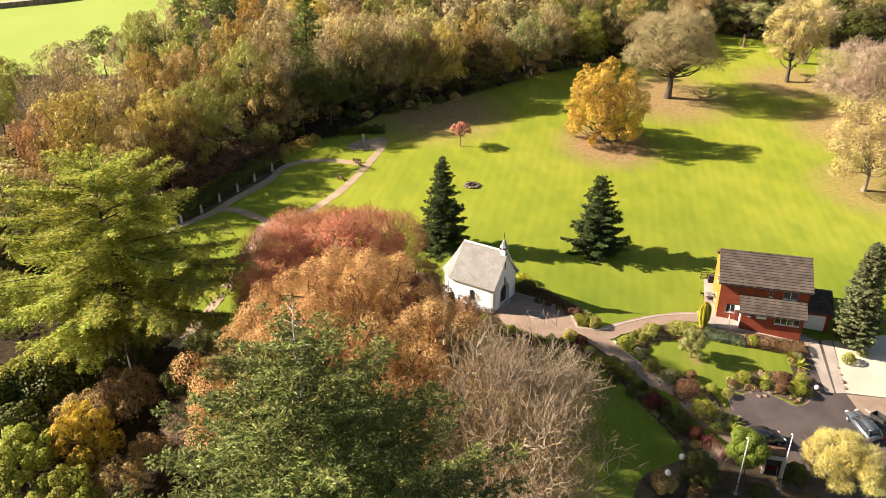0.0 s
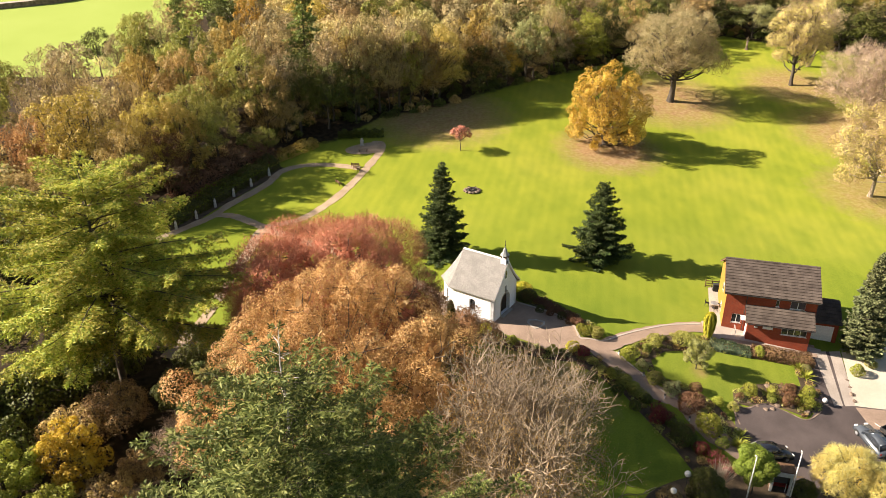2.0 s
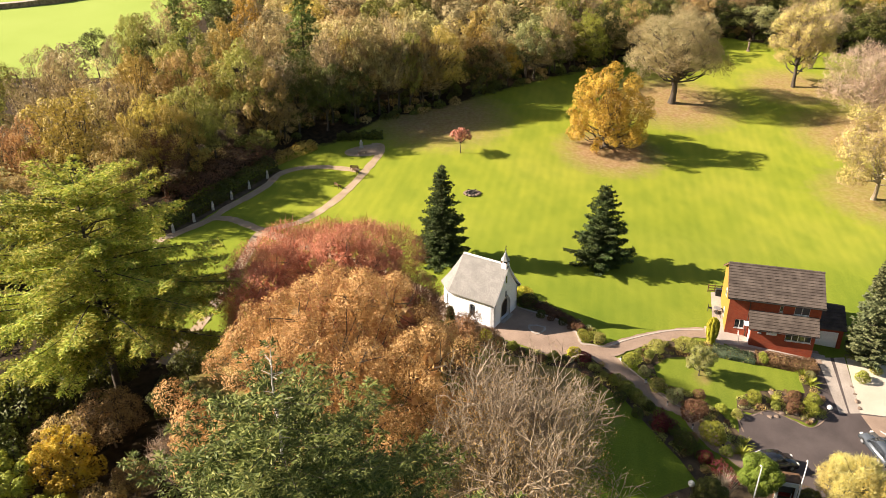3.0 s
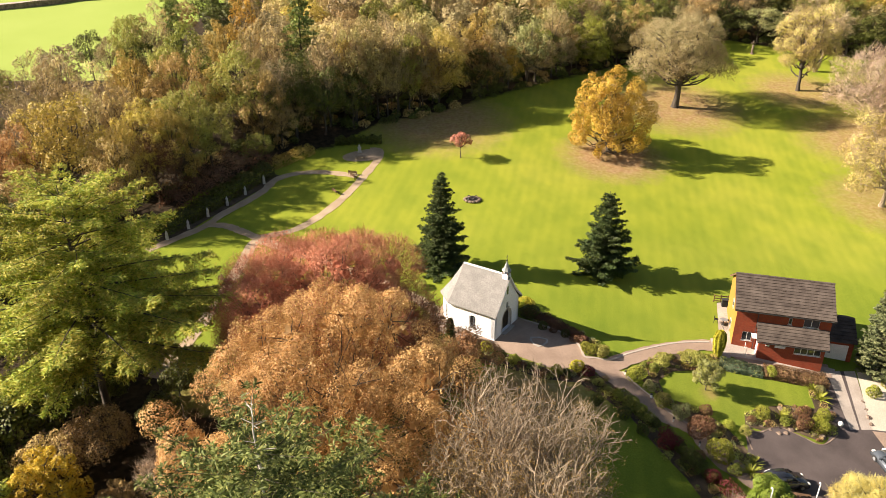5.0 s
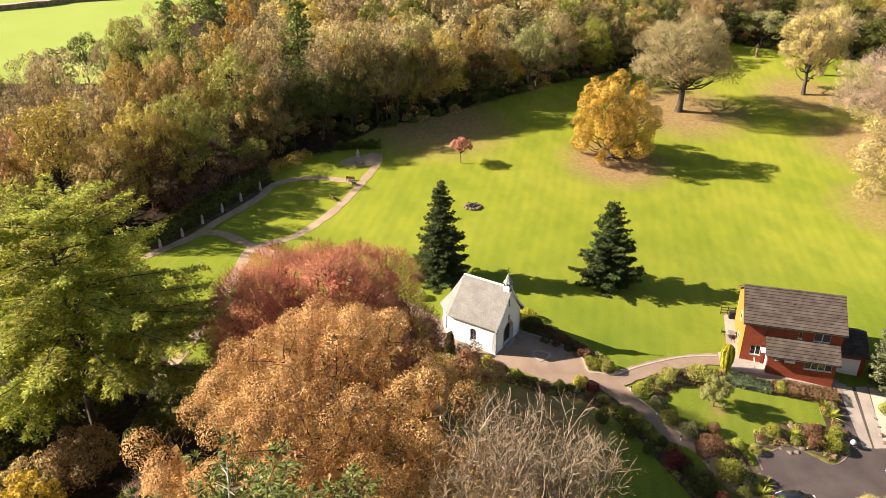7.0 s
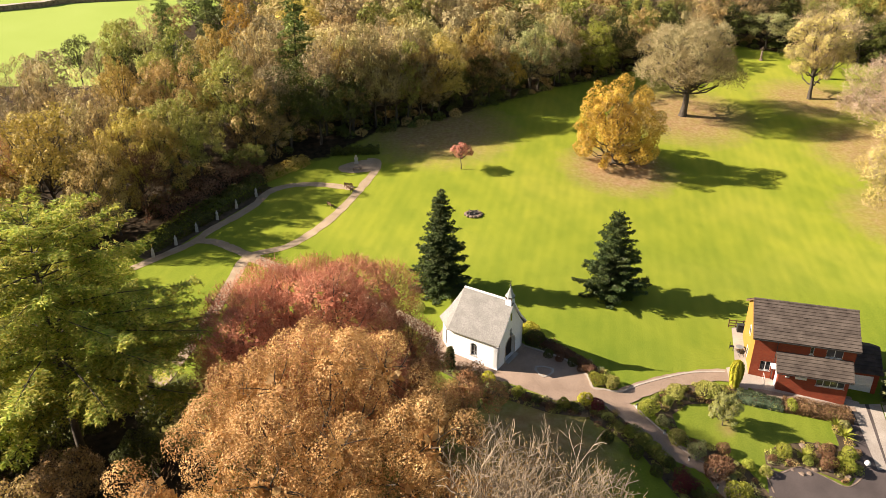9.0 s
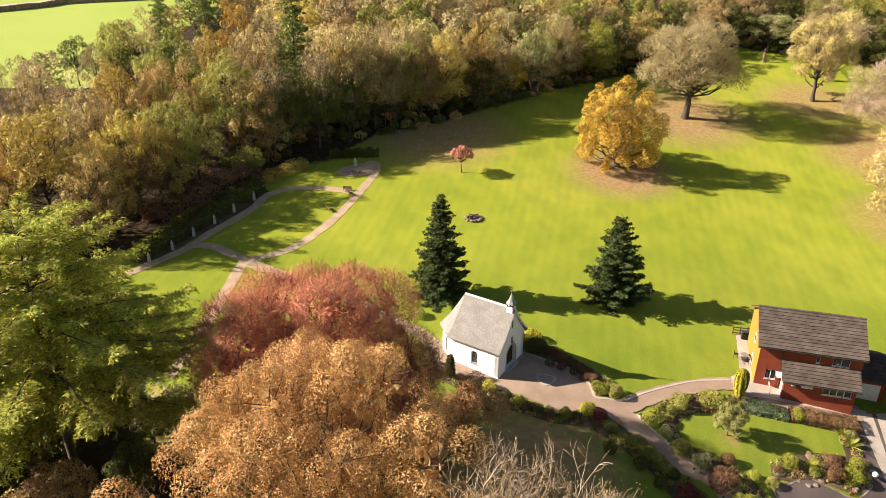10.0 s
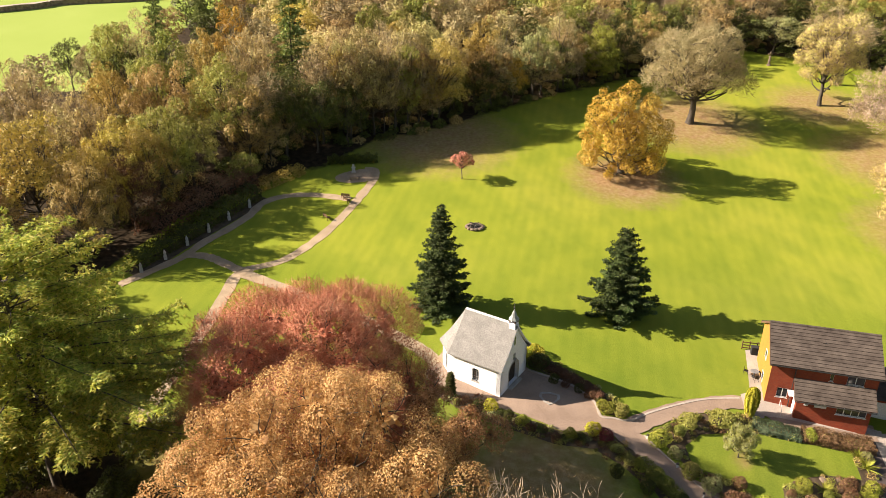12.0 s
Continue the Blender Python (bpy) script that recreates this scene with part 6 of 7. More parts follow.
    part("garage_wall", boxes(((gb - 0.25, gy + 0.253, -1.8), (gb, D - 0.6, 1.75))), BRICK, root)
    part("garage_wall", boxes(((ga, D - 0.85, -1.8), (gb - 0.253, D - 0.6, 1.75))), BRICK, root)
    gd = boxes(((ga + 0.36, gy + 0.08, -1.8), (gb - 0.46, gy + 0.14, 1.29)))
    garage_door = part("garage_door", gd, PLASTIC, root, "white panelled garage door")
    for k in range(5):
        z = -0.7 + k * 0.4
        part("door_panel", boxes(((ga + 0.4, gy + 0.056, z), (gb - 0.5, gy + 0.084, z + 0.34))), PLASTIC, garage_door)
    tiled_roof(root, ga - 0.02, gb + 0.25, 4.2, gy - 0.3, 3.3, 1.78, 7)
    tiled_roof(root, ga - 0.02, gb + 0.25, 4.2, D - 0.3, 3.3, 1.78, 7)
    gg = bmesh.new()
    v = [gg.verts.new((x, y, z)) for x in (gb - 0.2, gb - 0.02) for y, z in ((gy + 0.01, 1.755), (D - 0.61, 1.755), (4.2, 3.18))]
    for f in ((0, 2, 1), (3, 4, 5), (0, 1, 4, 3), (1, 2, 5, 4), (2, 0, 3, 5)):
        gg.faces.new([v[k] for k in f])
    part("garage_gable", gg, BRICK, root)


house()


# ---- shrubs of the garden ----
SHRUB_WORDS = {"lemon": "bright yellow-green rounded shrub", "lime": "rounded yellow-green shrub", "box": "clipped dark olive-green shrub", "olive": "clipped olive-green shrub", "green": "bright green leafy shrub", "sage": "pale grey-green rounded shrub", "crimson": "dark crimson rounded shrub", "dark": "dark green low shrub", "rust": "rust-brown autumn shrub"}


def make_shrub(seed, col):
    rng = np.random.default_rng(seed)
    root = new("shrub")
    lump = unit(rng.normal(size=(7, 3))) * np.array([0.42, 0.42, 0.3]) + np.array([0, 0, 0.52])
    c = np.concatenate([[[0, 0, 0.5]], lump])
    r = np.concatenate([[0.62], rng.uniform(0.4, 0.55, 7)])
    p, d = lobe_points(rng, c, r, 1500, -0.7, 0.88)
    p[:, 2] = np.maximum(p[:, 2], 0.02)
    q = cards(rng, p, d * 0.7 + rng.normal(size=d.shape) * 0.5, 0.115 * rng.uniform(0.7, 1.4, len(p)), 0.08)
    tagged(child(new("leaf_mass", quads_mesh("leaf_mass", q, LEAF[col])), root), kind="stuff")
    stems = [limb(rng, (0, 0, -0.15), rng.normal(size=3) * 0.25 + (0, 0, 0.6), 0.04, 0.012, 3) for _ in range(5)]
    child(new("stem", tubes_mesh("stem", stems, BARK, 4)), root)
    return root


def shrubs():
    rng = np.random.default_rng(9)
    spots = [
        (16.2, 76.0, 1.05, "lime"), (17.8, 75.7, 1.06, "box"), (24.2, 74.7, 1.19, "box"), (27.6, 75.2, 1.46, "box"), (20.7, 72.3, 1.38, "lime"), (22.0, 74.0, 0.59, "green"), (22.9, 73.5, 0.82, "green"), (21.8, 70.8, 0.86, "sage"),
        (22.8, 68.7, 1.13, "box"), (24.2, 67.2, 1.13, "sage"), (14.5, 73.2, 1.02, "lemon"), (15.6, 72.5, 0.91, "crimson"), (16.5, 71.0, 0.73, "box"), (17.3, 69.7, 0.78, "box"), (18.1, 69.1, 0.78, "lime"), (19.2, 68.1, 1.22, "green"),
        (15.8, 68.2, 0.88, "dark"), (35.9, 73.9, 0.85, "lime"), 
    ]
    spots += [
        (33.1, 68.1, 1.07, "lime"), (37.4, 68.5, 0.98, "rust"), (39.3, 68.1, 1.11, "lime"), (4.9, 76.0, 0.97, "lemon"), (-1.1, 79.5, 0.53, "lime"), (-0.1, 78.2, 0.58, "dark"), (7.9, 73.9, 0.85, "lime"), (12.3, 72.5, 0.84, "lime"),
        (10.1, 85.1, 1.4, "lemon"), (10.2, 82.9, 1.48, "dark"), (6.6, 74.8, 0.62, "dark"), (9.7, 73.0, 0.62, "dark"), (10.8, 72.0, 0.67, "rust"), (3.6, 76.3, 0.69, "dark"), (25.7, 65.1, 1.57, "rust"), (26.8, 62.1, 1.66, "lime"),
        (21.7, 63.1, 1.09, "crimson"), (23.6, 60.5, 1.44, "dark"), (25.1, 59.1, 1.07, "crimson"), (23.0, 62.6, 0.85, "dark"), (36.9, 67.0, 1.14, "rust"), (38.4, 66.8, 1.2, "lime"), (30.4, 65.7, 0.8, "box"),
    ]
    spots += [
        (27.1, 67.9, 0.90, "rust"), (46.5, 71.8, 1.02, "lime"), (21.1, 65.6, 0.87, "dark"), (20.3, 67.3, 0.88, "green"), (22.6, 50.9, 1.24, "rust"), (19.8, 52.2, 0.90, "rust"),
        (28.6, 51.7, 1.17, "dark"), (11.6, 80.3, 0.7, "dark"), (12.8, 79.6, 0.65, "rust"), (14.0, 78.9, 0.7, "dark"), (15.1, 78.0, 0.7, "rust"), (15.9, 77.2, 0.6, "dark"), (8.6, 73.2, 0.6, "rust"), (11.5, 72.1, 0.5, "dark"),
        (13.4, 72.3, 0.6, "dark"), (5.8, 75.2, 0.55, "dark"), (2.4, 76.9, 0.55, "rust"), (1.5, 76.6, 0.5, "box"), (29.0, 66.2, 0.8, "lime"), (35.0, 67.3, 0.7, "green"), (31.6, 67.3, 0.6, "rust"), (40.6, 71.8, 0.7, "sage"),
    ]
    spots += [(48.4, 73.0, 0.9, "box"), (3.0, 92.0, 0.8, "box"), (-2.6, 89.6, 1.0, "box"), (18.4, 66.6, 0.9, "dark"), (19.8, 64.6, 0.8, "dark"), (24.6, 61.8, 0.8, "rust"), (27.6, 60.3, 0.9, "green")]
    made = {}
    for x, y, r, col in spots:
        key = (col, int(rng.integers(2)))
        if key not in made:
            made[key] = ob = make_shrub(len(made) + 300, col)
        else:
            ob = copy_thing(made[key], Matrix())
        plant(ob, x, y, rng.uniform(0, 360), r, rng.uniform(0.82, 1.08), 0.03)
        tagged(ob, SHRUB_WORDS[col] + " in the garden bed", "shrub", "garden shrubs")


shrubs()


def inside(x, y, outline):
    hit_ = False
    for (ax, ay), (bx, by) in zip(outline, outline[1:] + outline[:1]):
        if (ay > y) != (by > y) and x < ax + (bx - ax) * (y - ay) / (by - ay):
            hit_ = not hit_
    return hit_


def ground_cover():
    """Low cushions of mixed plants over the soil of each bed."""
    rng = np.random.default_rng(21)
    kinds = ["box", "rust", "sage", "green", "olive", "brown"]
    words = {"box": "olive-green", "rust": "rust-brown", "sage": "grey-green", "green": "green", "olive": "yellowish green", "brown": "russet"}
    for outline in BEDS:
        xs, ys = [p[0] for p in outline], [p[1] for p in outline]
        clumps = {k: [] for k in kinds}
        for _ in range(int(4.2 * (max(xs) - min(xs)) * (max(ys) - min(ys)))):
            x, y = rng.uniform(min(xs), max(xs)), rng.uniform(min(ys), max(ys))
            r = rng.uniform(0.18, 0.5)
            if not inside(x, y, outline) or rng.uniform() < 0.45:
                continue
            d = unit(dome(rng, int(150 * r), 0.0))
            p = d * r * np.array([1, 1, rng.uniform(0.5, 1.0)]) * rng.uniform(0.75, 1.1, (len(d), 1)) + np.array(on_land(x, y, 0.05))
            clumps[kinds[int(rng.integers(len(kinds)))]].append((p, d))
        for col, lots in clumps.items():
            if lots:
                p, d = np.concatenate([a for a, b in lots]), np.concatenate([b for a, b in lots])
                q = cards(rng, p, d + rng.normal(size=d.shape) * 0.5, 0.15 * rng.uniform(0.7, 1.3, len(p)), 0.1)
                tagged(new("ground_cover", quads_mesh("ground_cover", q, LEAF[col])), f"low {words[col]} cushions of plants in the bed", "plants", kind="stuff")


ground_cover()


def blade_plant(seed, n, length, width, mat, arch, name, label, category, lean=0.5):
    """A tuft of long arching leaves."""
    rng = np.random.default_rng(seed)
    root = new(name)
    for i in range(n):
        a, e = rng.uniform(0, 6.28), rng.uniform(lean, 1.5)
        s = length * rng.uniform(0.7, 1.1)
        v, f = [], []
        for k in range(5):
            t = k / 4
            out = s * t * math.cos(e) * (1 + arch * t)
            z = s * t * math.sin(e) - arch * s * t * t * 0.45
            w = width * (1 - t) * (0.4 + 1.6 * min(t * 3, 1)) / 2 + 0.004
            for sg in (-1, 1):
                v.append((math.cos(a) * out - math.sin(a) * w * sg, math.sin(a) * out + math.cos(a) * w * sg, z + 0.05))
            if k:
                f.append((2 * k - 2, 2 * k - 1, 2 * k + 1, 2 * k))
        child(mesh_object("leaf_blade", v, f, mat), root)
    return tagged(root, label, category)


def tufts():
    y0 = blade_plant(1, 46, 1.25, 0.12, LEAF["lime"], 0.45, "yucca", "spiky bright green yucca in the rockery", "yucca")
    plant(y0, 40.2, 70.8)
    for x, y, s in ((39.9, 72.0, 0.9), (35.0, 68.0, 0.9), (29.1, 60.4, 0.95), (29.8, 61.6, 0.85)):
        plant(copy_thing(y0, Matrix()), x, y, x * 40, s)
    g = blade_plant(2, 200, 3.0, 0.035, LEAF["plume"], 0.05, "pampas_grass", "tall pale pampas grass beside the path", "grass", 1.0)
    plant(g, *(25.0, 54.3))


tufts()


def tall_shrubs():
    rows = (((28.2, 54.2), 6.4, 1.7, "bright", "tall bright green laurel beside the flagpole"), ((23.3, 52.4), 3.6, 1.7, "dark", "dark green evergreen shrub beside the pampas grass"),
            ((19.8, 51.7), 1.9, 1.2, "brown", "thin brown shrub under the globe lamps"), ((33.1, 54.4), 1.8, 1.2, "dark", "dark low shrub beside the notice shelter"))
    for i, ((x, y), h, r, col, text) in enumerate(rows):
        ob = broadleaf("tall_shrub", 400 + i, h, r, 0.02, 26, 0.4, int(1100 * h * r), 0.16, LEAF[col], 0.07, under=-0.9, near=0.4, far=0.85, subs=2, sides=4)
        tagged(plant(ob, x, y), text, "shrub")


tall_shrubs()


# ---- rocks, statues, benches ----
def stone_lump(seed, r, mat, name):
    rng = np.random.default_rng(seed)
    bm = bmesh.new()
    bmesh.ops.create_icosphere(bm, subdivisions=2, radius=r)
    for v in bm.verts:
        k = 1 + 0.35 * noise.noise(v.co * (1.6 / r) + Vector((seed * 3.1, 0, 0)))
        v.co = Vector((v.co.x * k * 1.15, v.co.y * k * 0.9, v.co.z * k * 0.65))
    return bm_object(name, bm, mat)


def rocks():
    base = [stone_lump(i, 0.34, ROCK, "rock") for i in range(4)]
    rng = np.random.default_rng(4)
    spots = [(31.0 + i * 0.75, 66.45 + 0.5 * math.sin(i * 1.1)) for i in range(12)]
    spots += [(39.8, 66.6), (40.4, 67.6), (36.2, 69.0), (37.0, 69.4), (38.0, 69.3), (35.4, 69.3), (36.6, 68.3), (44.8, 69.9), (44.6, 68.9), (44.5, 68.0), (44.9, 70.9), (9.0, 73.9), (10.3, 72.9), (7.2, 75.1), (5.4, 75.6)]
    for i, (x, y) in enumerate(spots):
        ob = base[i] if i < 4 else copy_thing(base[i % 4], Matrix())
        plant(ob, x, y, rng.uniform(0, 360), rng.uniform(0.6, 1.25))
        tagged(ob, "rough brown rock in the rockery edge", "rock", "rockery stones")


rocks()


def statues():
    prof = [(0.32, 0.95), (0.33, 1.1), (0.27, 1.35), (0.3, 1.6), (0.34, 1.85), (0.27, 2.0), (0.1, 2.08), (0.15, 2.2), (0.15, 2.36), (0.06, 2.46)]
    first = None
    for x, y in ((-29.2, 121.4), (-31.4, 117.6), (-33.4, 114.0), (-35.4, 110.3), (-37.2, 106.4), (-39.2, 102.9)):
        if first is None:
            bm = lathe(prof, 10)
            box(bm, (-0.38, -0.38, -0.3), (0.38, 0.38, 0.12), 0.02)
            box(bm, (-0.36, -0.36, 0.12), (0.36, 0.36, 0.95), 0.02)
            first = tagged(bm_object("statue", bm, STATUE), "pale stone statue on a plinth beside the path", "statue", "statues by the path")
            ob = first
        else:
            ob = copy_thing(first, Matrix())
        plant(ob, x, y, 20, 0.6)
    # the one by the far trees
    bm = lathe([(0.5, 0.0), (0.45, 0.25), (0.28, 0.3), (0.25, 1.3), (0.22, 1.9), (0.4, 2.0), (0.1, 2.1)], 8)
    box(bm, (-0.12, -0.1, 2.0), (0.12, 0.1, 3.1), 0.02)
    box(bm, (-0.5, -0.1, 2.45), (0.5, 0.1, 2.7), 0.02)
    far = tagged(bm_object("stone_cross", bm, ROCK), "weathered stone cross on a shaft by the trees", "cross")
    plant(far, *(73.6, 187.0))


statues()


def altar():
    x, y = (-14.6, 132.8)
    root = thing("altar", "pale stone altar with a small shrine in a garden circle", "altar", on_land(x, y, 0.05), 8)
    root.scale = (0.7, 0.7, 0.7)
    part("base", boxes(((-0.6, -0.4, -0.2), (0.6, 0.4, 0.25)), bevel=0.03), STONE, root)
    part("pillar", boxes(((-0.38, -0.28, 0.25), (0.38, 0.28, 1.2)), bevel=0.03), STATUE, root)
    part("shrine", boxes(((-0.5, -0.34, 1.2), (0.5, 0.34, 1.32)), ((-0.25, -0.18, 1.32), (0.25, 0.18, 1.95)), bevel=0.02), STATUE, root)
    tb = thing("stone_bench", "low reddish stone bench before the altar", "bench", on_land(x + 0.4, y - 2.4, 0.05), 5)
    part("slab", boxes(((-0.9, -0.25, 0.38), (0.9, 0.25, 0.48)), bevel=0.02), PAVING, tb)
    for a in (-0.6, 0.6):
        part("support", boxes(((a - 0.12, -0.2, -0.1), (a + 0.12, 0.2, 0.38)), bevel=0.02), PAVING, tb)
    hd = thing("clipped_hedge", "dark clipped hedge behind the altar", "hedge", on_land(x - 0.5, y + 3.4), 6)
    rng = np.random.default_rng(12)
    n = 2200
    p = np.stack([rng.uniform(-4.2, 4.2, n), rng.uniform(-0.7, 0.7, n), rng.uniform(0, 1.7, n)], 1)
    p[:, 2] *= 0.72 + 0.3 * np.sin(p[:, 0] * 1.7 + 0.4) ** 2
    q = cards(rng, p, rng.normal(size=p.shape) + (0, 0, 0.4), 0.3, 0.2)
    tagged(child(new("leaf_mass", quads_mesh("leaf_mass", q, LEAF["dark"])), hd), kind="stuff")


altar()


def long_hedge(name, pts, width, height, col, label, seed, dens=170):
    rng = np.random.default_rng(seed)
    line = rounded(pts)
    P, N = [], []
    for (ax, ay), (bx, by) in zip(line, line[1:]):
        d = math.hypot(bx - ax, by - ay)
        k = int(d * dens)
        t, u, h = rng.uniform(0, 1, k), rng.uniform(-1, 1, k), rng.uniform(0, 1, k)
        nx, ny = -(by - ay) / d, (bx - ax) / d
        lump = 1 + 0.3 * math.sin(ax * 1.3) * math.sin(ay * 0.9) + rng.uniform(-0.1, 0.1)
        edge = np.where(rng.uniform(size=k) < 0.55, np.sign(u) * (0.75 + 0.3 * rng.uniform(size=k)), u)
        h = np.where(np.abs(edge) < 0.72, 0.8 + 0.3 * rng.uniform(size=k), h)
        x, y = ax + (bx - ax) * t + nx * edge * width / 2, ay + (by - ay) * t + ny * edge * width / 2
        P.append(np.stack([x, y, land(x, y) + h * height * lump], 1))
        N.append(np.stack([nx * edge, ny * edge, h], 1))
    p, n = np.concatenate(P), np.concatenate(N)
    q = cards(rng, p, n + rng.normal(size=p.shape) * 0.5, (0.3 if dens < 400 else 0.14) * rng.uniform(0.7, 1.3, len(p)), 0.2 if dens < 400 else 0.1)
    root = tagged(new(name), label, "hedge")
    tagged(child(new("leaf_mass", quads_mesh("leaf_mass", q, LEAF[col])), root), kind="stuff")


long_hedge("hedge", [(-28.6, 124.6), (-29.7, 123.4), (-31.9, 119.9), (-34.0, 116.3), (-36.1, 112.3), (-38.1, 108.6), (-40.7, 104.0)], 2.6, 2.1, "dark", "dark overgrown hedge behind the statues", 1, 260)
long_hedge("hedge", [(-29.8, 128.2), (-31.9, 126.7), (-34.8, 124.1), (-37.2, 120.0), (-39.7, 115.8), (-42.0, 111.7)], 4.5, 3.0, "rust", "tall brown shrubs behind the dark hedge", 3, 260)
long_hedge("hedge", [(30.7, 75.3), (32.2, 74.7), (33.8, 74.4), (35.1, 74.1)], 1.7, 0.5, "glaucous", "low blue-green hedge in front of the house", 4, 800)
long_hedge("hedge", [(35.3, 74.2), (37.2, 73.8), (39.5, 73.4), (41.9, 73.1)], 1.7, 0.8, "rust", "rust-brown clipped hedge in front of the house", 5, 900)
long_hedge("hedge", [(9.6, 83.9), (11.4, 82.4), (13.2, 81.0), (14.9, 79.4), (16.1, 77.4)], 1.1, 0.65, "rust", "low dark brown planting along the forecourt", 7, 420)
long_hedge("hedge", [(18.4, 69.7), (19.7, 67.8), (21.2, 65.7)], 1.3, 0.8, "green", "low green planting beside the path", 8, 420)
long_hedge("hedge", [(23.3, 62.2), (24.4, 60.3), (25.4, 58.7)], 1.4, 0.9, "dark", "low dark green planting beside the path", 9, 420)
long_hedge("hedge", [(25.7, 58.2), (26.4, 57.1), (27.0, 56.0)], 1.4, 1.0, "crimson", "low dark crimson hedge at the path's end", 10, 420)
long_hedge("hedge", [(21.8, 64.8), (22.5, 63.6), (23.1, 62.6)], 1.3, 1.0, "crimson", "low dark crimson hedge beside the path", 6, 420)
long_hedge("hedge", [(-29.5, 126.5), (-26.5, 129.5), (-23.0, 133.0)], 2.4, 1.2, "gold", "low yellow-brown bushes at the wood's edge", 2)


def bench():
    root = thing("bench", "weathered wooden garden bench beside the gravel path", "bench", group="path benches")
    for i in range(4):
        part("seat_slat", boxes(((-0.75, -0.22 + i * 0.12, 0.42), (0.75, -0.12 + i * 0.12, 0.45))), WOOD, root)
    for i in range(3):
        part("back_slat", boxes(((-0.75, 0.26, 0.56 + i * 0.13), (0.75, 0.29, 0.66 + i * 0.13))), WOOD, root)
    for x in (-0.7, 0.7):
        for y, h in ((-0.2, 0.62), (0.25, 0.95)):
            part("leg", boxes(((x - 0.035, y - 0.035, -0.05), (x + 0.035, y + 0.035, h))), WOOD, root)
        part("armrest", boxes(((x - 0.04, -0.25, 0.62), (x + 0.04, 0.27, 0.66))), WOOD, root)
    plant(root, *(-17.1, 118.1), 125, 0.9)
    for (x, y), a in (((-14.7, 123.4), 125), ((-28.5, 91.3), -60), ((-15.0, 124.6), 170)):
        plant(copy_thing(root, Matrix()), x, y, a, 0.9)


bench()


def firepit():
    x, y = (4.75, 115.8)
    root = thing("fire_pit", "dark ring of stones with charred wood on the lawn", "fire pit", on_land(x, y))
    part("ash_bed", lathe([(1.15, -0.1), (1.1, 0.06), (0.4, 0.14), (0.02, 0.16)], 16), ASH, root, "black ash bed")
    rng = np.random.default_rng(3)
    for i in range(13):
        a = 6.283 * i / 13
        s = stone_lump(40 + i % 3, 0.3, ROCK, "ring_stone")
        s.matrix_basis = pose(1.15 * math.cos(a), 1.05 * math.sin(a), 0.08, 0, 0, i * 77)
        child(s, root)
    for i in range(7):
        a = rng.uniform(0, 6.28)
        c, s = math.cos(a), math.sin(a)
        part("charred_log", rod(bmesh.new(), (-0.7 * c, -0.7 * s, 0.12 + i * 0.05), (0.75 * c, 0.75 * s, 0.3 + i * 0.07), 0.09, 0.07, 7), ASH, root)


firepit()


# ---- poles, lamps, notice shelter ----
def poles():
    first = None
    for x, y, lean in ((26.6, 51.9, 2.0), (31.1, 53.0, 1.0)):
        root = thing("flagpole", "slim white-painted flagpole beside the car park", "flagpole", on_land(x, y), group="flagpoles")
        part("base_plate", boxes(((-0.2, -0.2, -0.1), (0.2, 0.2, 0.1)), bevel=0.02), CONCRETE, root)
        part("pole", rod(bmesh.new(), (0, 0, 0), (0.06 * lean, 0, 6.4), 0.075, 0.045, 10), STEEL, root, smooth=True)
        part("cap", lathe([(0.02, 6.38), (0.09, 6.42), (0.09, 6.5), (0.02, 6.56)], 8), STEEL, root)
        part("cleat", boxes(((-0.1, -0.14, 1.2), (0.0, -0.08, 1.32))), IRON, root)


poles()


def globe_lamp(x, y, h, r):
    root = thing("garden_lamp", "white opal globe lamp on a dark post", "lamp", on_land(x, y), group="globe lamps")
    part("post", rod(bmesh.new(), (0, 0, -0.1), (0, 0, h), 0.05, 0.035, 8), IRON, root)
    part("collar", lathe([(0.05, h - 0.04), (0.1, h), (0.07, h + 0.06)], 10), IRON, root)
    bm = bmesh.new()
    bmesh.ops.create_uvsphere(bm, u_segments=16, v_segments=10, radius=r, matrix=Matrix.Translation((0, 0, h + r)))
    part("globe", bm, GLOBE, root, "white globe", True)


globe_lamp(21.9, 53.8, 1.8, 0.3)
globe_lamp(20.0, 51.6, 1.8, 0.28)
globe_lamp(40.8, 67.2, 0.35, 0.28)


def marker_lights():
    root = thing("path_light", "small white bollard light beside the path", "light", group="path lights")
    part("stem", lathe([(0.07, -0.1), (0.07, 0.5)], 8), PLASTIC, root)
    part("hood", lathe([(0.12, 0.5), (0.12, 0.56), (0.05, 0.66)], 8), IRON, root)
    spots = [(19.7, 72.7), (21.8, 69.5), (23.3, 66.4), (25.1, 63.4), (27.4, 61.0), (21.7, 69.5)]
    for i, (x, y) in enumerate(spots):
        plant(root if i == 0 else copy_thing(root, Matrix()), x, y)


marker_lights()


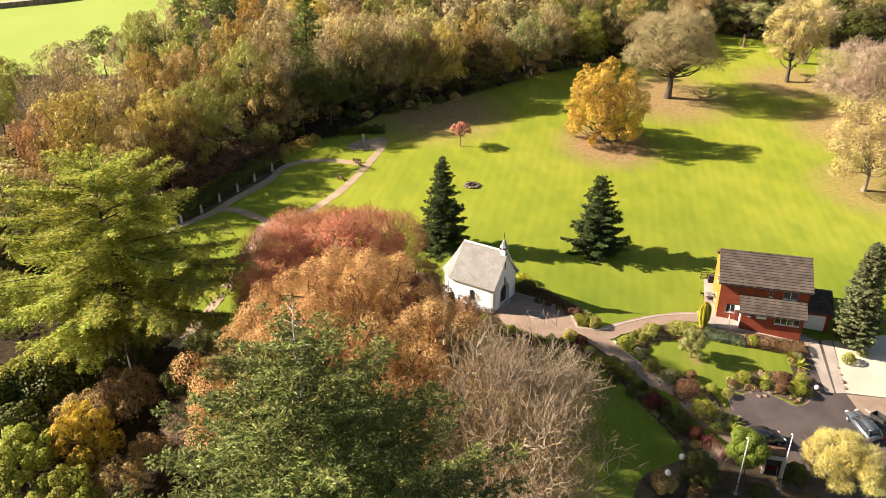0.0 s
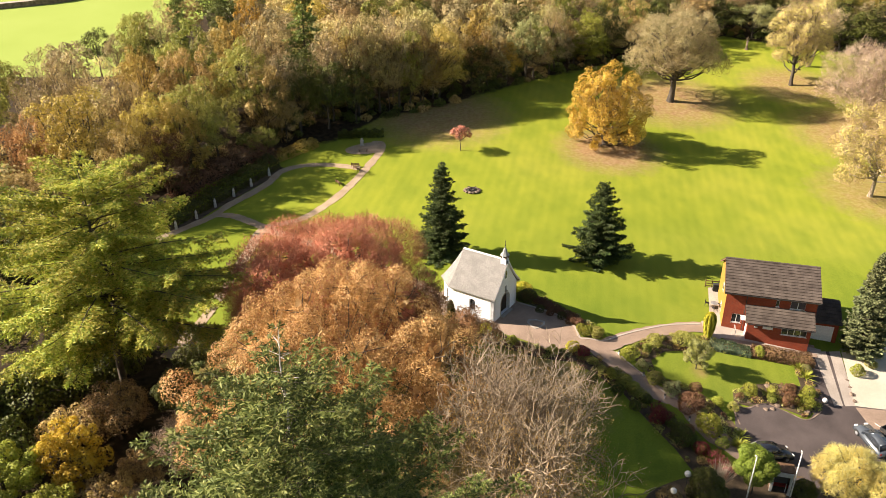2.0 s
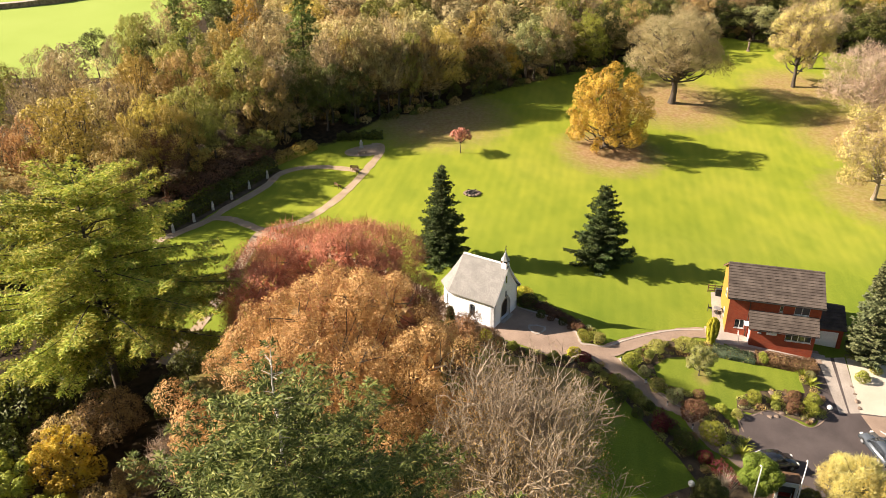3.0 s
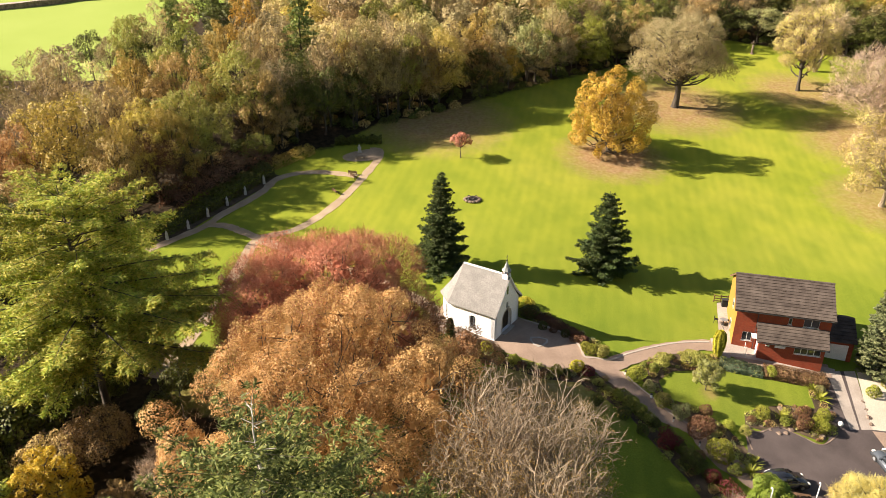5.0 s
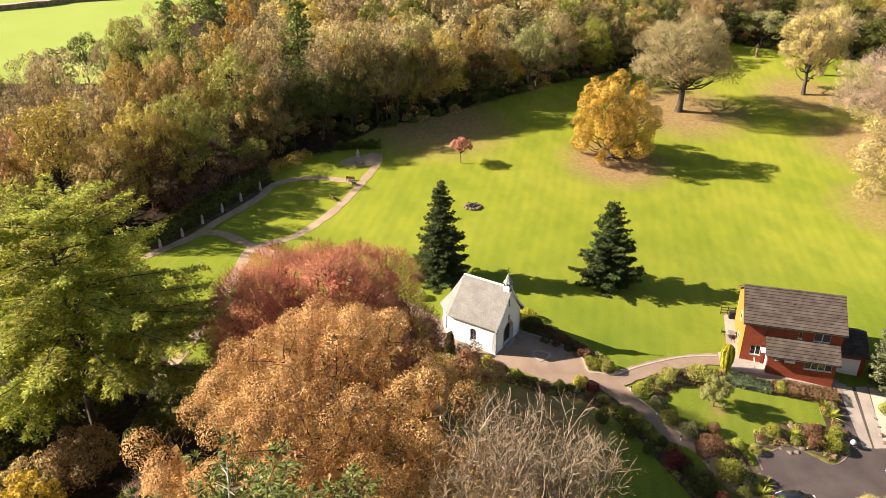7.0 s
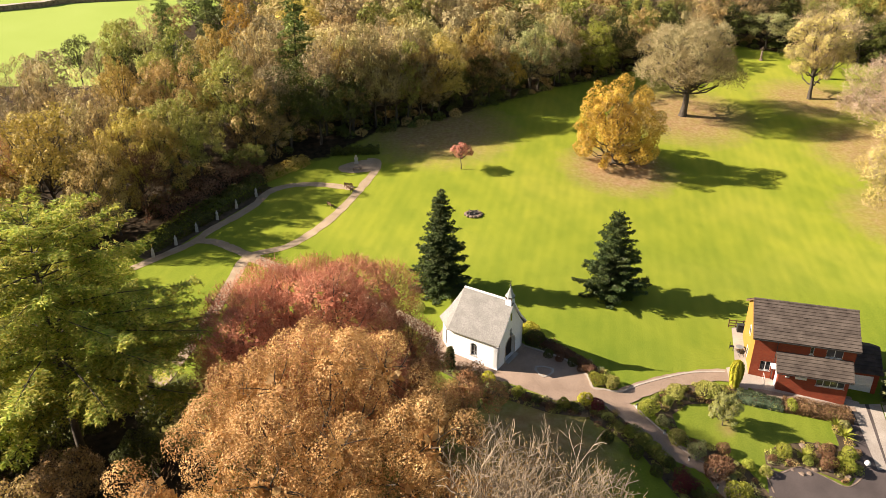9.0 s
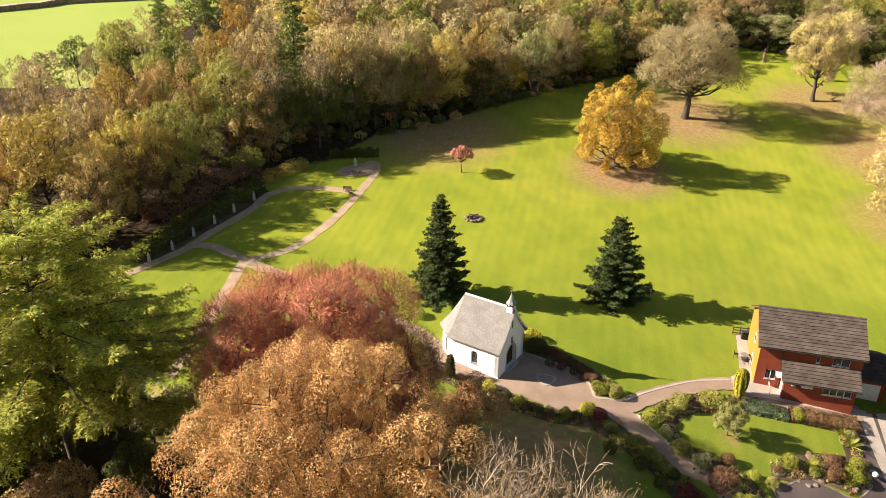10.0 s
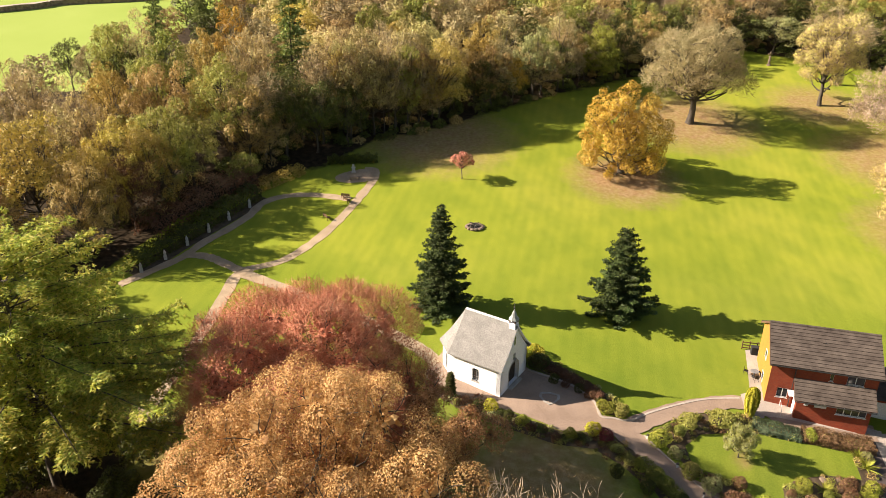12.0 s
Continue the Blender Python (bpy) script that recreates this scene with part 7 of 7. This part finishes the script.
def notice_shelter():
    root = thing("notice_shelter", "cream-fronted open notice shelter with a brown roof", "shelter", on_land(*(31.1, 55.2)), -14)
    for x in (-0.92, 0.68):
        part("front_pillar", boxes(((x, -0.65, -0.15), (x + 0.24, -0.5, 2.0)), bevel=0.015), STATUE, root, "cream pillar")
    part("lintel", boxes(((-0.92, -0.65, 2.003), (0.92, -0.5, 2.4)), bevel=0.015), STATUE, root, "cream lintel")
    for x in (-0.92, 0.84):
        part("side_wall", boxes(((x, -0.497, -0.15), (x + 0.08, 0.6, 2.3))), WOOD, root)
    part("back_wall", boxes(((-0.837, 0.52, -0.15), (0.837, 0.6, 2.3))), WOOD, root)
    part("roof", boxes(((-1.1, -0.5, 2.403), (1.1, 0.8, 2.5)), bevel=0.02), WOOD, root, "flat brown roof")
    part("board", boxes(((-0.6, -0.3, 1.0), (0.6, -0.25, 1.85)), bevel=0.01), IRON, root, "dark notice board")
    for x in (-0.6, 0.54):
        part("board_post", boxes(((x, -0.247, -0.1), (x + 0.06, -0.2, 1.85))), STEEL, root)
    part("seat", boxes(((-0.8, -0.1, 0.38), (0.8, 0.4, 0.46)), bevel=0.01), REDBERRY, root, "dark red seat")


notice_shelter()


# ---- vehicles ----
def car(name, label, paint, x, y, turn):
    root = thing(name, label, "car", on_land(x, y, 0.05), turn)
    z = [float(land(x + 1.4 * math.cos(radians(turn)) * s, y + 1.4 * math.sin(radians(turn)) * s)) for s in (-1, 1)]
    root.rotation_euler = (0, -math.atan2(z[1] - z[0], 2.8), radians(turn))
    root.matrix_basis = pose(*on_land(x, y, 0.05), 0, -math.degrees(math.atan2(z[1] - z[0], 2.8)), turn)
    side = [(-2.05, 0.28), (-2.12, 0.55), (-2.08, 0.88), (-1.9, 0.98), (-1.45, 1.02), (-0.1, 0.98), (0.95, 0.92), (1.75, 0.8), (2.08, 0.62), (2.12, 0.35), (2.0, 0.22), (-1.95, 0.2)]

    def loft(profile, widths):
        bm = bmesh.new()
        l = [bm.verts.new((px, -w, pz)) for (px, pz), w in zip(profile, widths)]
        r = [bm.verts.new((px, w, pz)) for (px, pz), w in zip(profile, widths)]
        bm.faces.new(l[::-1])
        bm.faces.new(r)
        k = len(profile)
        for i in range(k):
            bm.faces.new((l[i], l[(i + 1) % k], r[(i + 1) % k], r[i]))
        bmesh.ops.recalc_face_normals(bm, faces=bm.faces)
        bmesh.ops.bevel(bm, geom=bm.edges[:], offset=0.05, segments=2, affect="EDGES")
        return bm

    part("body", loft(side, [0.8, 0.86, 0.84, 0.82, 0.82, 0.84, 0.84, 0.8, 0.74, 0.78, 0.84, 0.84]), paint, root, smooth=True)
    cabin = [(-1.85, 0.97), (-1.45, 1.4), (-0.6, 1.5), (0.15, 1.44), (1.0, 0.93)]
    part("window", loft(cabin, [0.78, 0.62, 0.6, 0.6, 0.76]), GLASS, root, "dark tinted windows", True)
    roof = [(-1.5, 1.395), (-1.42, 1.45), (-0.6, 1.53), (0.1, 1.475), (0.16, 1.43), (-0.6, 1.46)]
    part("roof_panel", loft(roof, [0.62, 0.61, 0.6, 0.59, 0.6, 0.6]), paint, root, smooth=True)
    for s in (-1, 1):
        part("pillar", rod(bmesh.new(), (0.14, s * 0.6, 1.44), (1.0, s * 0.77, 0.93), 0.04, 0.04, 6), paint, root)
        part("pillar", rod(bmesh.new(), (-1.46, s * 0.62, 1.4), (-1.86, s * 0.79, 0.97), 0.05, 0.05, 6), paint, root)
        part("pillar", rod(bmesh.new(), (-0.45, s * 0.605, 1.48), (-0.42, s * 0.79, 0.97), 0.035, 0.035, 6), paint, root)
        part("mirror", boxes(((0.62, s * 0.95 - 0.09, 0.95), (0.75, s * 0.95 + 0.09, 1.08)), bevel=0.03), paint, root)
        part("headlight", boxes(((1.82, s * 0.58 - 0.17, 0.6), (2.08, s * 0.58 + 0.17, 0.74)), bevel=0.03), GLOBE, root, "clear headlight")
        part("tail_light", boxes(((-2.12, s * 0.66 - 0.12, 0.65), (-2.0, s * 0.66 + 0.12, 0.86)), bevel=0.02), REDBERRY, root, "red tail light")
        for wx in (-1.3, 1.32):
            w = child(new("wheel"), root)
            w.matrix_basis = pose(wx, s * 0.76, 0.3, 90, 0, 0)
            part("tyre", lathe([(0.19, -0.1), (0.3, -0.1), (0.32, -0.06), (0.32, 0.06), (0.3, 0.1), (0.19, 0.1)], 18), RUBBER, w)
            part("rim", lathe([(0.19, -0.104), (0.05, -0.115), (0.05, 0.115), (0.19, 0.104)], 14), LEAD, w)


car("hatchback_car", "dark blue hatchback parked beside the notice shelter", PAINT_DARK, 31.9, 59.3, 8)
car("estate_car", "grey-blue car parked on the car park", PAINT_SILVER, 43.6, 62.3, 100)


def trailer():
    root = thing("garden_trailer", "small dark trailer at the yard's edge", "trailer", on_land(46.0, 63.4, 0.02), 115)
    part("tray", boxes(((-0.8, -0.5, 0.4), (0.8, 0.5, 0.46)), ((-0.8, -0.5, 0.46), (-0.74, 0.5, 0.8)), ((0.74, -0.5, 0.46), (0.8, 0.5, 0.8)), ((-0.74, -0.5, 0.46), (0.74, -0.44, 0.8)), ((-0.74, 0.44, 0.46), (0.74, 0.5, 0.8))), IRON, root)
    part("drawbar", rod(bmesh.new(), (0.8, 0, 0.42), (1.7, 0, 0.4), 0.04, 0.03, 6), STEEL, root)
    for s in (-0.58, 0.58):
        part("wheel", rod(bmesh.new(), (0, s - 0.07, 0.25), (0, s + 0.07, 0.25), 0.27, 0.27, 14), RUBBER, root)


trailer()


# ---- patio furniture and fence ----
def patio():
    x, y = (33.5, 82.6)
    t = thing("garden_table", "small round grey garden table on the patio", "table", on_land(x, y, 0.06))
    part("tabletop", lathe([(0.42, 0.68), (0.45, 0.7), (0.45, 0.72), (0.42, 0.73)], 18), LEAD, t)
    part("stem", lathe([(0.25, 0.0), (0.05, 0.06), (0.04, 0.68)], 10), IRON, t)
    c = None
    for a in (20, 150, 265):
        if c is None:
            c = thing("garden_chair", "dark metal garden chair on the patio", "chair", group="patio chairs")
            part("seat", boxes(((-0.22, -0.22, 0.43), (0.22, 0.22, 0.46)), bevel=0.01), IRON, c)
            part("backrest", boxes(((-0.22, 0.2, 0.5), (0.22, 0.23, 0.9)), bevel=0.01), IRON, c)
            for lx in (-0.2, 0.2):
                for ly in (-0.2, 0.2):
                    part("leg", rod(bmesh.new(), (lx, ly, 0), (lx, ly, 0.44), 0.018, 0.018, 6), IRON, c)
            ob = c
        else:
            ob = copy_thing(c, Matrix())
        px, py = x + 0.85 * math.cos(radians(a)), y + 0.85 * math.sin(radians(a))
        ob.matrix_basis = pose(*on_land(px, py, 0.06), 0, 0, a - 90)
    fx, fy = (34.1, 87.9)
    f = thing("fence", "low reddish wooden fence at the end of the patio", "fence", on_land(fx, fy), -12)
    for i in range(5):
        part("post", boxes(((i * 0.8 - 0.05, -0.05, -0.2), (i * 0.8 + 0.05, 0.05, 1.1))), WOOD, f)
    for z in (0.25, 0.6, 0.95):
        part("rail", boxes(((0, -0.075, z - 0.06), (3.2, -0.05, z + 0.06))), WOOD, f)
    b = thing("storage_bin", "dark lidded bin beside the fence", "bin", on_land(fx + 1.0, fy - 1.0, 0.05), -12)
    part("body", boxes(((-0.35, -0.3, 0), (0.35, 0.3, 0.9)), bevel=0.03), RUBBER, b)
    part("lid", boxes(((-0.38, -0.33, 0.9), (0.38, 0.33, 0.98)), bevel=0.02), IRON, b)


patio()


# ---- beyond: wall, lane and cottage over the field ----
def far_side():
    a, m, b = (-113.5, 215.7), (-100, 222), (-80.7, 225.7)
    v, f = [], []
    line = rounded([(-190, 190), a, m, b, (-60, 232)], n=8)
    for i, (x, y) in enumerate(line):
        z = float(land(max(x, -120), y))
        for dy, h in ((-0.35, -0.4), (-0.3, 1.3), (0.3, 1.3), (0.35, -0.4)):
            v.append((x, y + dy, z + h + (0.12 * math.sin(i * 2.3) if h > 0 else 0)))
        if i:
            k = 4 * (i - 1)
            f += [(k + j, k + j + 1, k + j + 5, k + j + 4) for j in range(3)]
    tagged(mesh_object("field_wall", v, f, ROCK), "dark stone field wall across the pasture", "wall", kind="structure")
    tagged(strip("lane", [(-190, 194), (-113, 219.5), (-100, 226), (-80, 230)], 3.4, CONCRETE, 0.3), "pale lane beyond the field wall", "lane", kind="structure")


far_side()
